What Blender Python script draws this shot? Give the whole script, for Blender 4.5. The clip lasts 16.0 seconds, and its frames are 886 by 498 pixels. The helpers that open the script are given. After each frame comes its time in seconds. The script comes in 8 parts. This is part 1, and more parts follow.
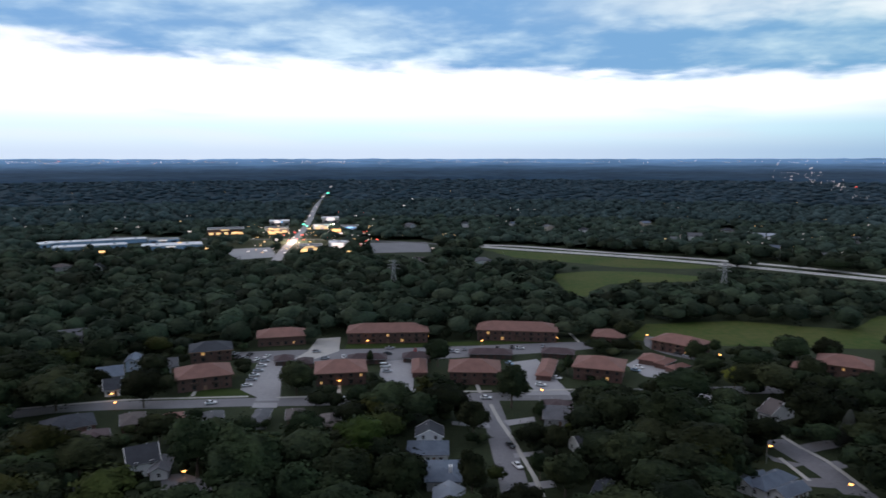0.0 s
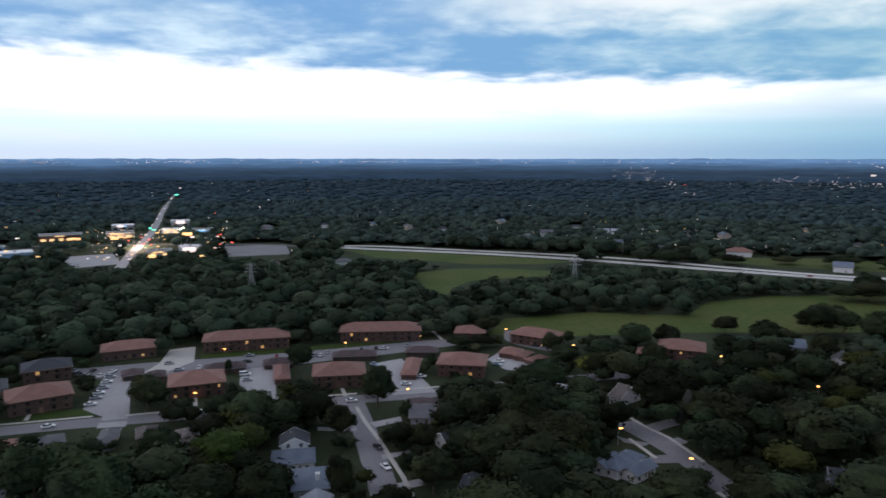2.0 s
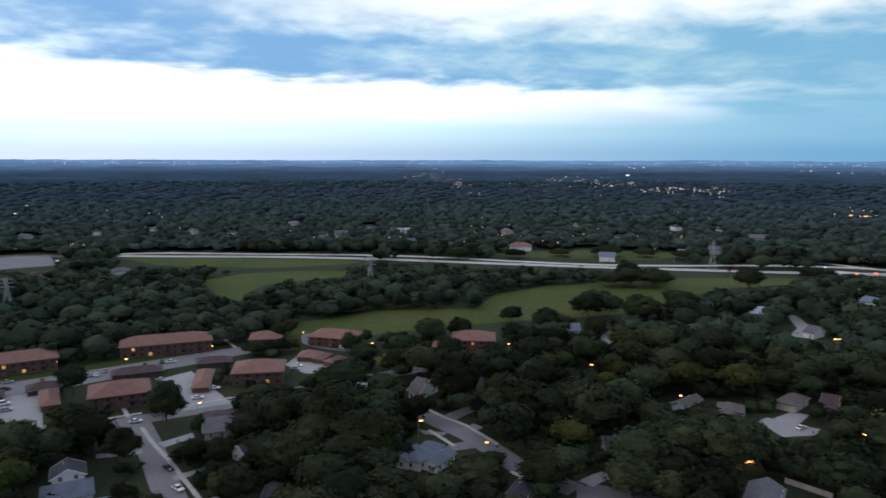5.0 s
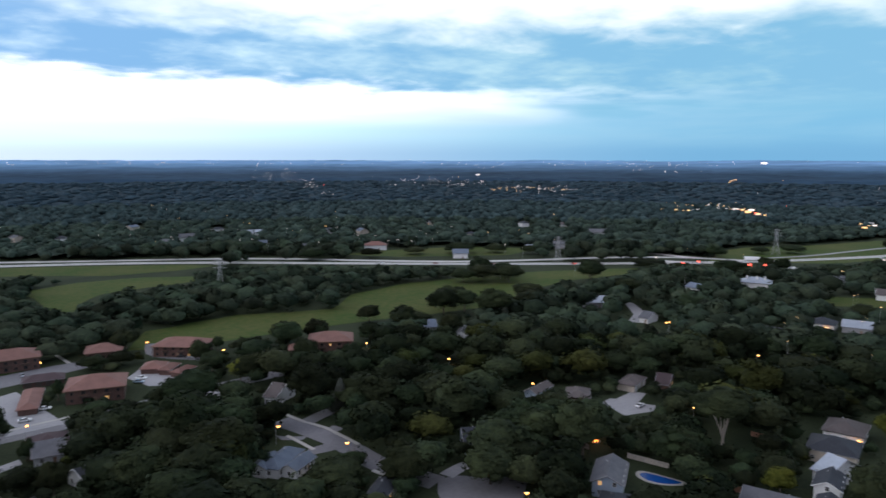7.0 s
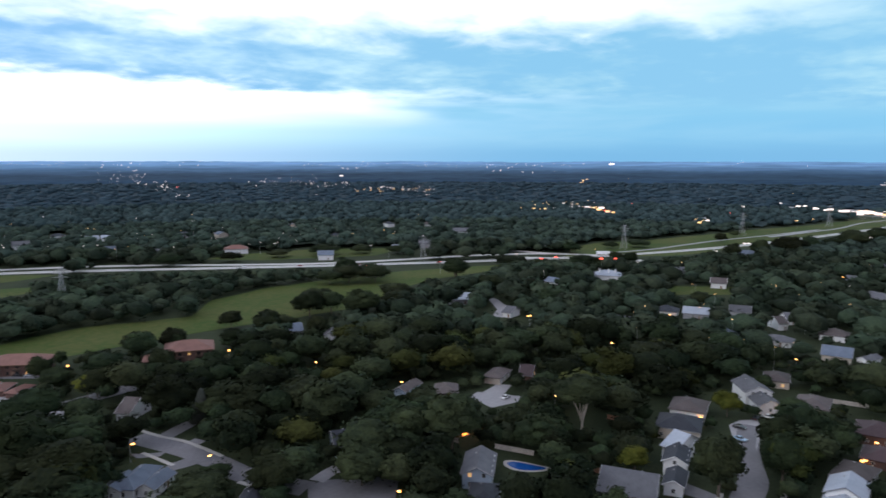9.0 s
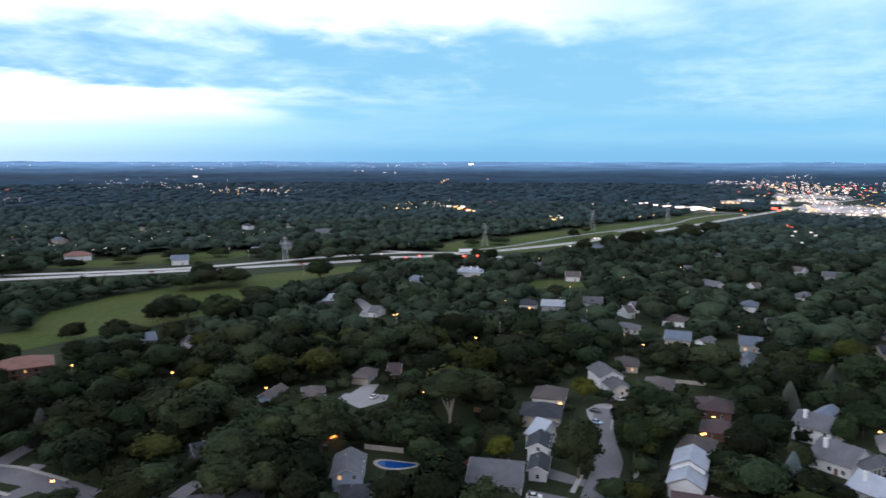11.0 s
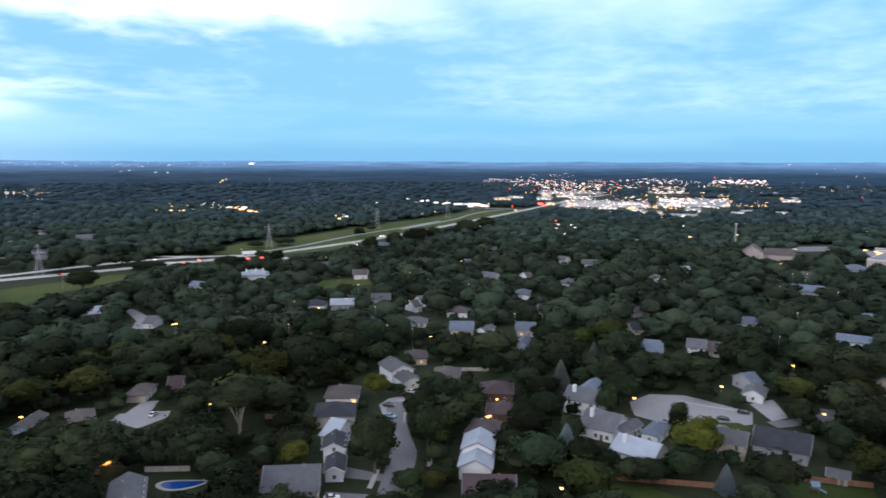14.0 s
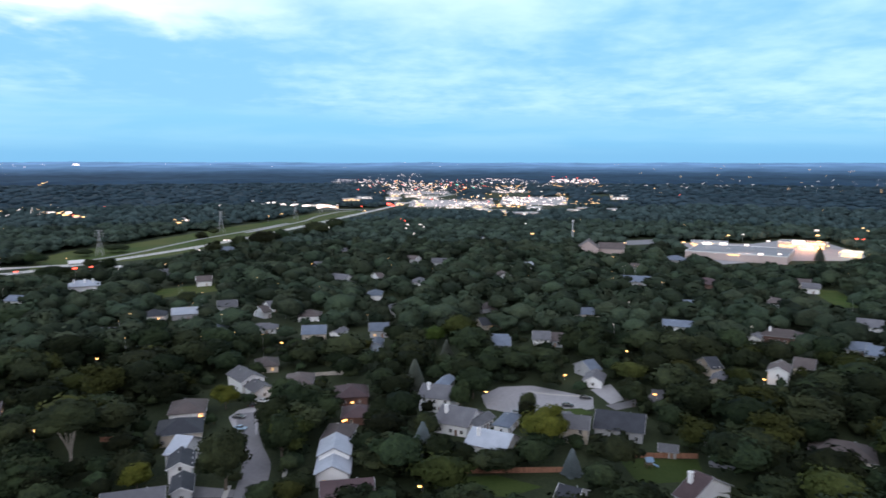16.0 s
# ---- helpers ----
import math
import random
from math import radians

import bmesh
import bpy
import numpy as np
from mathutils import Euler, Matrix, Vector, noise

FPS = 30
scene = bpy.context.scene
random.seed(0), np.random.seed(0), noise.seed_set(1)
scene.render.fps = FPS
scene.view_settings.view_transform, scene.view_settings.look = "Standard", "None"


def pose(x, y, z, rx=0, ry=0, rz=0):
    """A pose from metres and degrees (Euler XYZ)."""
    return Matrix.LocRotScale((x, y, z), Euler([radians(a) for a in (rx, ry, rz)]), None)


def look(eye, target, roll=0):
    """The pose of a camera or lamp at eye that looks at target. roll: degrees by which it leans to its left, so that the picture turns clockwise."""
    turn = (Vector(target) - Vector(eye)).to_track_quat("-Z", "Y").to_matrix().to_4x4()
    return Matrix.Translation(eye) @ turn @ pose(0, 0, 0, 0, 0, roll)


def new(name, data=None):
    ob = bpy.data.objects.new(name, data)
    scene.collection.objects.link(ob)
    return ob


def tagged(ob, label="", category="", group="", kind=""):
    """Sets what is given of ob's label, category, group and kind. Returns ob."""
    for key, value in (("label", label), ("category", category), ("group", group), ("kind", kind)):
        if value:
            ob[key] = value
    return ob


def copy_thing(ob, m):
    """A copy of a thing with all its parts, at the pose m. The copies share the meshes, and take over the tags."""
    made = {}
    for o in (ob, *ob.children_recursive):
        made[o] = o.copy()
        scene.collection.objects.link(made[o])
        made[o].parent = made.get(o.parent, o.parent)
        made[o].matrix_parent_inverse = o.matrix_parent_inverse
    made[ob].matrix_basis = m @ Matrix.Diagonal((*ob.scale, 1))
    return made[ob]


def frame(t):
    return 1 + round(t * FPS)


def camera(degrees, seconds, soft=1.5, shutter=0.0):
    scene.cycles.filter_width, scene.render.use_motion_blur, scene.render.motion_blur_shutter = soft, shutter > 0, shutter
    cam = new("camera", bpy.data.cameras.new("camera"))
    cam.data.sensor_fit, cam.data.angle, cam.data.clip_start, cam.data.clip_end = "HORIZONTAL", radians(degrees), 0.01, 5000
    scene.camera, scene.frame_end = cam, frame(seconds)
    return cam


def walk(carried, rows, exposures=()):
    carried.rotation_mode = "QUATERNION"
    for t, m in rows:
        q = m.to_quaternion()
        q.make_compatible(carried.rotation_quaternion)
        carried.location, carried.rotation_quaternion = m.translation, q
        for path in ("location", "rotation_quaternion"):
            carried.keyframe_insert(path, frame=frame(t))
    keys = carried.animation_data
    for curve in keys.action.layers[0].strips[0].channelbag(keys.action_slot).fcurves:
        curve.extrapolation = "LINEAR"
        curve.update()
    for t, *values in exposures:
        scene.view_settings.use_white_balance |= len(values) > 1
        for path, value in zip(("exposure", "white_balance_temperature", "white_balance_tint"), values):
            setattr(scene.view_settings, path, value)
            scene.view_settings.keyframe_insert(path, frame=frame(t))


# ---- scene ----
cam = camera(64.4, 16.0, soft=1.6, shutter=0.7)
walk(cam, [
    (0.0, pose(-0.03, -0.19, 96.00, 82.652, 0.045, -0.000)),
    (0.5, pose(-0.30, 0.20, 96.11, 82.667, 0.011, -2.936)),
    (1.0, pose(-0.51, 0.55, 96.16, 82.652, -0.046, -5.821)),
    (1.5, pose(-0.66, 0.86, 96.17, 82.624, -0.042, -8.637)),
    (2.0, pose(-0.76, 1.15, 96.14, 82.639, -0.015, -11.446)),
    (2.5, pose(-0.82, 1.42, 96.08, 82.673, -0.070, -14.258)),
    (3.0, pose(-0.83, 1.66, 95.98, 82.724, -0.069, -17.076)),
    (5.5, pose(-0.52, 2.69, 95.18, 82.771, -0.125, -31.017)),
    (6.0, pose(-0.41, 2.87, 94.97, 82.777, -0.085, -33.956)),
    (6.5, pose(-0.29, 3.05, 94.77, 82.808, -0.079, -36.999)),
    (7.0, pose(-0.17, 3.23, 94.55, 82.799, -0.079, -40.002)),
    (7.5, pose(-0.05, 3.41, 94.34, 82.849, -0.052, -42.835)),
    (8.0, pose(0.08, 3.58, 94.14, 82.876, -0.058, -45.509)),
    (8.5, pose(0.20, 3.76, 93.93, 82.910, -0.038, -48.209)),
    (9.0, pose(0.33, 3.94, 93.74, 82.909, -0.075, -51.001)),
    (11.5, pose(0.93, 4.86, 92.96, 82.956, -0.107, -64.927)),
    (12.0, pose(1.05, 5.04, 92.86, 82.947, -0.121, -67.763)),
    (12.5, pose(1.19, 5.21, 92.78, 82.943, -0.103, -70.704)),
    (13.0, pose(1.33, 5.39, 92.72, 82.921, -0.155, -73.705)),
    (13.5, pose(1.48, 5.55, 92.68, 82.943, -0.163, -76.646)),
    (14.0, pose(1.66, 5.71, 92.67, 82.940, -0.149, -79.546)),
    (14.5, pose(1.85, 5.85, 92.68, 82.935, -0.137, -82.496)),
    (15.0, pose(2.07, 5.98, 92.72, 82.938, -0.142, -85.480)),
    (15.5, pose(2.32, 6.09, 92.78, 82.982, -0.107, -88.620)),
    (16.0, pose(2.61, 6.18, 92.87, 83.004, -0.068, -91.800)),
], exposures=[(0.0, -0.55), (3.0, -0.5), (5.5, -0.36), (9.0, -0.1), (12.5, 0.05), (16.0, 0.07)])

# ---- world and light ----
world = bpy.data.worlds.new("dusk_sky")
scene.world = world
world.use_nodes = True
WN, WL = world.node_tree.nodes, world.node_tree.links
WN.clear()


def wmath(op, a, b=None, c=None, clamp=False):
    n = WN.new("ShaderNodeMath")
    n.operation, n.use_clamp = op, clamp
    for i, v in enumerate((a, b, c)):
        if v is None:
            continue
        if isinstance(v, (int, float)):
            n.inputs[i].default_value = v
        else:
            WL.new(v, n.inputs[i])
    return n.outputs[0]


def wramp(value, lo, hi):
    n = WN.new("ShaderNodeMapRange")
    n.interpolation_type = "SMOOTHSTEP"
    WL.new(value, n.inputs[0])
    n.inputs[1].default_value, n.inputs[2].default_value = lo, hi
    return n.outputs[0]


def wmix(fac, a, b):
    n = WN.new("ShaderNodeMix")
    n.data_type = "RGBA"
    if isinstance(fac, float):
        n.inputs[0].default_value = fac
    else:
        WL.new(fac, n.inputs[0])
    for i, v in ((6, a), (7, b)):
        if isinstance(v, tuple):
            n.inputs[i].default_value = (*v, 1)
        else:
            WL.new(v, n.inputs[i])
    return n.outputs[2]


def wnoise(vec, scale, detail, rough=0.55, dist=0.0):
    n = WN.new("ShaderNodeTexNoise")
    WL.new(vec, n.inputs["Vector"])
    n.inputs["Scale"].default_value, n.inputs["Detail"].default_value = scale, detail
    n.inputs["Roughness"].default_value, n.inputs["Distortion"].default_value = rough, dist
    return n.outputs[0]


def wvec(x, y, z):
    n = WN.new("ShaderNodeCombineXYZ")
    for i, v in enumerate((x, y, z)):
        if isinstance(v, (int, float)):
            n.inputs[i].default_value = v
        else:
            WL.new(v, n.inputs[i])
    return n.outputs[0]


tc = WN.new("ShaderNodeTexCoord")
sep = WN.new("ShaderNodeSeparateXYZ")
WL.new(tc.outputs["Generated"], sep.inputs[0])
dx, dy, dz = sep.outputs
az = wmath("MULTIPLY", wmath("ARCTAN2", dx, dy), 57.2958)          # clockwise from north
el = wmath("MULTIPLY", wmath("ARCSINE", dz), 57.2958)
nishita = WN.new("ShaderNodeTexSky")
nishita.sky_type, nishita.sun_disc = "NISHITA", False
nishita.sun_elevation, nishita.sun_rotation = radians(27.6), radians(-68)
dim = WN.new("ShaderNodeVectorMath")
dim.operation = "SCALE"
WL.new(nishita.outputs[0], dim.inputs[0])
dim.inputs["Scale"].default_value = 0.10
# cloud deck: noise on a flat layer overhead, so that it thins into streaks towards the horizon
lift = wmath("ADD", wmath("MAXIMUM", dz, 0.0), 0.13)
deck = wvec(wmath("DIVIDE", dx, lift), wmath("DIVIDE", dy, lift), 3.0)
streak = wvec(wmath("MULTIPLY", az, 0.055), wmath("MULTIPLY", el, 0.42), 0.0)
puffs = wnoise(deck, 3.4, 5, 0.52, 0.25)
broad = wnoise(deck, 0.9, 3, 0.5, 0.0)
flecks = wnoise(deck, 11.0, 3, 0.5, 0.0)
bands = wnoise(streak, 1.0, 4, 0.5, 0.3)
# how bright the western sky still is
west = wramp(wmath("ABSOLUTE", wmath("ADD", az, 60.0)), 124.0, 52.0)
view = wramp(wmath("ABSOLUTE", wmath("SUBTRACT", az, 45.0)), 135.0, 95.0)
west_low = wramp(wmath("ABSOLUTE", wmath("ADD", az, 60.0)), 126.0, 66.0)
# clear strip below the deck's edge
edge = wmath("ADD", wmath("ADD", wmath("MULTIPLY", bands, 3.0), 5.4), wmath("ADD", wmath("MULTIPLY", az, -0.035), wmath("MULTIPLY", wmath("SUBTRACT", puffs, 0.5), 2.4)))
strip_in = wramp(wmath("SUBTRACT", edge, el), -0.7, 0.8)
reach_w = wramp(wmath("ABSOLUTE", wmath("ADD", az, 60.0)), 138.0, 86.0)
clear = wmix(wmath("MULTIPLY", reach_w, wramp(wmath("ADD", bands, wmath("MULTIPLY", reach_w, 0.5)), 0.55, 0.95)), (0.31, 0.69, 0.98), (1.9, 1.95, 2.1))
low = wmix(wramp(el, 4.6, 2.2), clear, wmix(west_low, (0.27, 0.64, 0.96), (1.12, 1.46, 1.60)))
low = wmix(wramp(el, 2.4, 0.3), low, wmix(west, (0.23, 0.55, 0.88), (0.98, 1.15, 1.42)))
shade = wmath("ADD", wmath("ADD", wmath("MULTIPLY", puffs, 0.45), wmath("MULTIPLY", flecks, 0.14)), wmath("ADD", wmath("MULTIPLY", broad, 0.40), wmath("MULTIPLY", bands, 0.25)))
shade = wmath("SUBTRACT", shade, wmath("MULTIPLY", wramp(wmath("ABSOLUTE", wmath("SUBTRACT", az, 68.0)), 24.0, 6.0), wmath("MULTIPLY", wramp(el, 11.0, 7.5), 0.13)))
shade = wmath("SUBTRACT", shade, wmath("MULTIPLY", west, 0.06))
cloud = wmix(wramp(shade, 0.46, 0.80), wmix(west, (0.29, 0.66, 0.98), (0.31, 0.62, 1.10)), wmix(west, (0.56, 0.91, 1.07), (1.15, 1.42, 1.62)))
cloud = wmix(wmath("MULTIPLY", wramp(el, 8.0, 15.0), wmath("MULTIPLY", wramp(broad, 0.42, 0.64), 0.5)), cloud, (1.0, 1.22, 1.3))
cloud = wmix(wmath("MULTIPLY", wramp(wmath("ADD", el, wmath("MULTIPLY", puffs, 5.0)), 11.2, 14.6), wmath("MULTIPLY", wramp(wmath("ABSOLUTE", wmath("SUBTRACT", az, 45.0)), 42.0, 14.0), 0.9)), cloud, (1.45, 1.52, 1.56))
cloud = wmix(0.05, cloud, dim.outputs[0])
veil = wmath("MULTIPLY", wramp(bands, 0.40, 0.66), 0.45)
low = wmix(wmath("MULTIPLY", veil, wramp(el, 0.4, 2.0)), low, wmix(west, (0.42, 0.76, 1.0), (1.35, 1.32, 1.50)))
sky = wmix(strip_in, cloud, low)
# unseen sky to the south and east: grey, brighter south-west to light the walls
south_west = wramp(wmath("ABSOLUTE", wmath("ADD", az, 102.0)), 95.0, 25.0)
sky = wmix(view, wmix(south_west, (0.24, 0.26, 0.36), (0.8, 0.8, 1.0)), sky)
# the unseen deck overhead is toned to set the light on roofs and crowns
sky = wmix(wramp(el, 17.0, 48.0), sky, (0.68, 0.71, 0.88))
back = WN.new("ShaderNodeBackground")
WL.new(sky, back.inputs[0])
back.inputs[1].default_value = 1.0
WL.new(back.outputs[0], WN.new("ShaderNodeOutputWorld").inputs[0])

sun = new("sun", bpy.data.lights.new("sun", "SUN"))
sun.data.energy, sun.data.angle, sun.data.color = 1.0, radians(45), (1.0, 0.97, 0.95)
sun.matrix_world = look((-186, 75, 105), (0, 0, 0))

# ---- materials ----


def mat(name, c1, c2, scale=1.0, rough=0.8, bump=0.0, fine=None, metal=0.0, spec=0.5, per="object", vary=0.25, hue=0.0, deep=0.15):
    """Two tones mixed by a broad and a fine noise, lightness varied by piece."""
    m = bpy.data.materials.new(name)
    m.use_nodes = True
    n, l = m.node_tree.nodes, m.node_tree.links
    p = n["Principled BSDF"]
    g = n.new("ShaderNodeNewGeometry")
    a, b = n.new("ShaderNodeTexNoise"), n.new("ShaderNodeTexNoise")
    for t, s, d in ((a, scale, 3), (b, fine or scale * 9, 4)):
        l.new(g.outputs["Position"], t.inputs["Vector"])
        t.inputs["Scale"].default_value, t.inputs["Detail"].default_value = s, d
    mixf = n.new("ShaderNodeMath")
    mixf.operation = "MULTIPLY_ADD"
    l.new(b.outputs[0], mixf.inputs[0])
    mixf.inputs[1].default_value = 0.5
    half = n.new("ShaderNodeMath")
    half.operation = "MULTIPLY"
    l.new(a.outputs[0], half.inputs[0])
    half.inputs[1].default_value = 0.5
    l.new(half.outputs[0], mixf.inputs[2])
    ramp = n.new("ShaderNodeMapRange")
    l.new(mixf.outputs[0], ramp.inputs[0])
    ramp.inputs[1].default_value, ramp.inputs[2].default_value = 0.36, 0.64
    mix = n.new("ShaderNodeMix")
    mix.data_type = "RGBA"
    l.new(ramp.outputs[0], mix.inputs[0])
    mix.inputs[6].default_value, mix.inputs[7].default_value = (*c1, 1), (*c2, 1)
    hsv = n.new("ShaderNodeHueSaturation")
    l.new(mix.outputs[2], hsv.inputs["Color"])
    rnd = n.new("ShaderNodeMapRange")
    if per == "object":
        l.new(n.new("ShaderNodeObjectInfo").outputs["Random"], rnd.inputs[0])
    elif per == "tone":
        q = n.new("ShaderNodeAttribute")
        q.attribute_name = "tone"
        l.new(q.outputs["Fac"], rnd.inputs[0])
    else:
        l.new(g.outputs["Random Per Island"], rnd.inputs[0])
    if hue:
        h1, h2 = n.new("ShaderNodeMath"), n.new("ShaderNodeMapRange")
        h1.operation = "PINGPONG"
        l.new(rnd.inputs[0].links[0].from_socket, h1.inputs[0])
        h1.inputs[1].default_value = 0.17
        l.new(h1.outputs[0], h2.inputs[0])
        h2.inputs[2].default_value, h2.inputs[3].default_value, h2.inputs[4].default_value = 0.17, 0.5 - hue, 0.5 + hue * 0.5
        l.new(h2.outputs[0], hsv.inputs["Hue"])
    rnd.inputs[3].default_value, rnd.inputs[4].default_value = 1 - vary, 1 + vary
    l.new(rnd.outputs[0], hsv.inputs["Value"])
    l.new(hsv.outputs[0], p.inputs["Base Color"])
    p.inputs["Roughness"].default_value, p.inputs["Metallic"].default_value = rough, metal
    p.inputs["Specular IOR Level"].default_value = spec
    if bump:
        bn = n.new("ShaderNodeBump")
        bn.inputs["Strength"].default_value, bn.inputs["Distance"].default_value = bump, deep
        l.new(b.outputs[0], bn.inputs["Height"])
        l.new(bn.outputs[0], p.inputs["Normal"])
    return m


def glow(name, colour, strength):
    m = bpy.data.materials.new(name)
    m.use_nodes = True
    p = m.node_tree.nodes["Principled BSDF"]
    p.inputs["Base Color"].default_value = (*colour, 1)
    p.inputs["Emission Color"].default_value = (*colour, 1)
    p.inputs["Emission Strength"].default_value = strength
    return m


GRASS = mat("rough_grass", (0.022, 0.032, 0.017), (0.042, 0.053, 0.026), 0.05, 0.9, 0.3, 0.9, spec=0.1, vary=0.0)
LAWN = mat("mown_lawn", (0.030, 0.052, 0.013), (0.048, 0.068, 0.019), 0.1, 0.9, 0.3, 0.9, spec=0.1, vary=0.1)
MEADOW = mat("meadow", (0.041, 0.078, 0.016), (0.092, 0.098, 0.032), 0.02, 0.9, 0.3, 0.25, spec=0.1, vary=0.05)
CONCRETE = mat("concrete", (0.28, 0.276, 0.29), (0.36, 0.355, 0.367), 0.06, 0.85, 0.1, 0.7, vary=0.08)
STREET = mat("street_concrete", (0.155, 0.153, 0.167), (0.205, 0.202, 0.216), 0.06, 0.85, 0.1, 0.7, vary=0.08)
ASPHALT = mat("worn_asphalt", (0.07, 0.07, 0.075), (0.12, 0.12, 0.125), 0.05, 0.85, 0.1, 0.5, vary=0.05)
ROOF_GREY = mat("grey_membrane_roof", (0.19, 0.20, 0.22), (0.27, 0.28, 0.30), 0.03, 0.7, 0.0, 0.3)
HIGHWAY = mat("highway_concrete", (0.51, 0.50, 0.49), (0.62, 0.60, 0.585), 0.03, 0.8, 0.1, 0.4, vary=0.03)
WALK = mat("walk", (0.38, 0.37, 0.35), (0.48, 0.46, 0.43), 0.2, 0.85, 0.1, vary=0.05)
BRICK_PAVE = mat("brick_paving", (0.26, 0.17, 0.13), (0.34, 0.24, 0.19), 0.4, 0.85, 0.1)
SHINGLE_RED = mat("red_brown_shingle", (0.175, 0.088, 0.072), (0.245, 0.124, 0.102), 0.3, 0.85, 0.4, 3.0, vary=0.12)
SHINGLE_PLUM = mat("plum_shingle", (0.052, 0.034, 0.038), (0.078, 0.051, 0.055), 0.3, 0.85, 0.4, 3.0)
SHINGLE_BROWN = mat("brown_shingle", (0.078, 0.065, 0.064), (0.115, 0.096, 0.093), 0.3, 0.85, 0.4, 3.0)
SHINGLE_GREY = mat("grey_shingle", (0.085, 0.088, 0.100), (0.130, 0.134, 0.148), 0.3, 0.85, 0.4, 3.0)
SHINGLE_PALE = mat("pale_shingle", (0.30, 0.34, 0.40), (0.39, 0.43, 0.49), 0.3, 0.85, 0.3, 3.0, vary=0.12)
SHINGLE_BLUE = mat("blue_grey_shingle", (0.100, 0.128, 0.175), (0.150, 0.185, 0.240), 0.3, 0.85, 0.4, 3.0)
SHINGLE_DARK = mat("dark_shingle", (0.020, 0.024, 0.033), (0.036, 0.041, 0.052), 0.3, 0.85, 0.4, 3.0)
SIDING_WHITE = mat("white_siding", (0.74, 0.745, 0.75), (0.84, 0.845, 0.85), 0.4, 0.6, vary=0.06)
SIDING_GREY = mat("grey_siding", (0.33, 0.34, 0.36), (0.42, 0.43, 0.45), 0.4, 0.6, vary=0.15)
SIDING_BLUE = mat("blue_siding", (0.34, 0.42, 0.52), (0.42, 0.50, 0.60), 0.4, 0.6, vary=0.1)
SIDING_TAN = mat("tan_siding", (0.48, 0.42, 0.35), (0.60, 0.53, 0.45), 0.4, 0.6, vary=0.1)
SIDING_PINK = mat("pinkish_wall", (0.44, 0.35, 0.33), (0.54, 0.44, 0.41), 0.1, 0.6, vary=0.05)
METAL_BLUE = mat("blue_metal_wall", (0.18, 0.30, 0.46), (0.24, 0.38, 0.54), 0.1, 0.5)
BRICK = mat("brick_wall", (0.105, 0.060, 0.050), (0.16, 0.094, 0.078), 0.5, 0.9, 0.4, 4.0, vary=0.1)
ROOF_WHITE = mat("white_membrane_roof", (0.66, 0.69, 0.73), (0.80, 0.82, 0.85), 0.03, 0.7, 0.0, 0.4)
ROOF_DARK = mat("dark_flat_roof", (0.12, 0.12, 0.13), (0.20, 0.20, 0.21), 0.05, 0.8, 0.0, 0.4)
GUTTER = mat("grey_gutter", (0.20, 0.20, 0.21), (0.27, 0.27, 0.28), 1.0, 0.5, vary=0.2)
TRIM = mat("white_trim", (0.70, 0.70, 0.69), (0.80, 0.80, 0.79), 1.0, 0.5, vary=0.03)
BRONZE = mat("bronze_frame", (0.05, 0.04, 0.035), (0.08, 0.065, 0.055), 1.0, 0.5, vary=0.1)
GLASS = mat("window_glass", (0.02, 0.022, 0.025), (0.03, 0.033, 0.036), 1.0, 0.06, vary=0.1)
DOORWOOD = mat("door_paint", (0.16, 0.09, 0.06), (0.24, 0.15, 0.10), 1.0, 0.5, vary=0.4)
PALING_PALE = mat("pale_boards", (0.42, 0.38, 0.34), (0.54, 0.49, 0.44), 1.0, 0.85, vary=0.15)
PALING_RED = mat("reddish_boards", (0.24, 0.11, 0.07), (0.32, 0.16, 0.10), 1.0, 0.85, vary=0.15)
BARK = mat("bark", (0.085, 0.065, 0.05), (0.15, 0.12, 0.095), 1.0, 0.95, 0.6)
BARE_BARK = mat("pale_bark", (0.34, 0.29, 0.25), (0.48, 0.42, 0.36), 1.0, 0.95, 0.4)
LEAF = mat("leaves", (0.0140, 0.0215, 0.0125), (0.032, 0.044, 0.0195), 0.12, 0.8, 0.5, 1.1, spec=0.03, vary=0.55, hue=0.045, deep=0.9)
LEAF_OLIVE = mat("olive_leaves", (0.023, 0.030, 0.010), (0.050, 0.060, 0.018), 0.12, 0.8, 0.5, 1.1, spec=0.03, vary=0.4, hue=0.03, deep=0.9)
LEAF_OLIVE_FAR = mat("olive_wood_leaves", (0.023, 0.030, 0.010), (0.050, 0.060, 0.018), 0.12, 0.8, 0.6, 0.8, spec=0.03, per="tone", vary=0.4, hue=0.03, deep=1.2)
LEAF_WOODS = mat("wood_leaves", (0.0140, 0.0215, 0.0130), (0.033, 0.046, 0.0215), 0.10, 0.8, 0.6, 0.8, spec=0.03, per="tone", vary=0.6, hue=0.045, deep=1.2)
# Lighter, bluer copies of the wood leaves by distance: haze painted into the colour.
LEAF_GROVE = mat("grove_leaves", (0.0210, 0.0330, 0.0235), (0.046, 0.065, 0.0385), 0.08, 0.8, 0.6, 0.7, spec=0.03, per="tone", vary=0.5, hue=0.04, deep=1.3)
LEAF_MID_HAZE = mat("hazed_middle_leaves", (0.032, 0.051, 0.042), (0.063, 0.090, 0.069), 0.05, 0.8, 0.7, 0.5, spec=0.03, per="tone", vary=0.4, hue=0.03, deep=1.6)
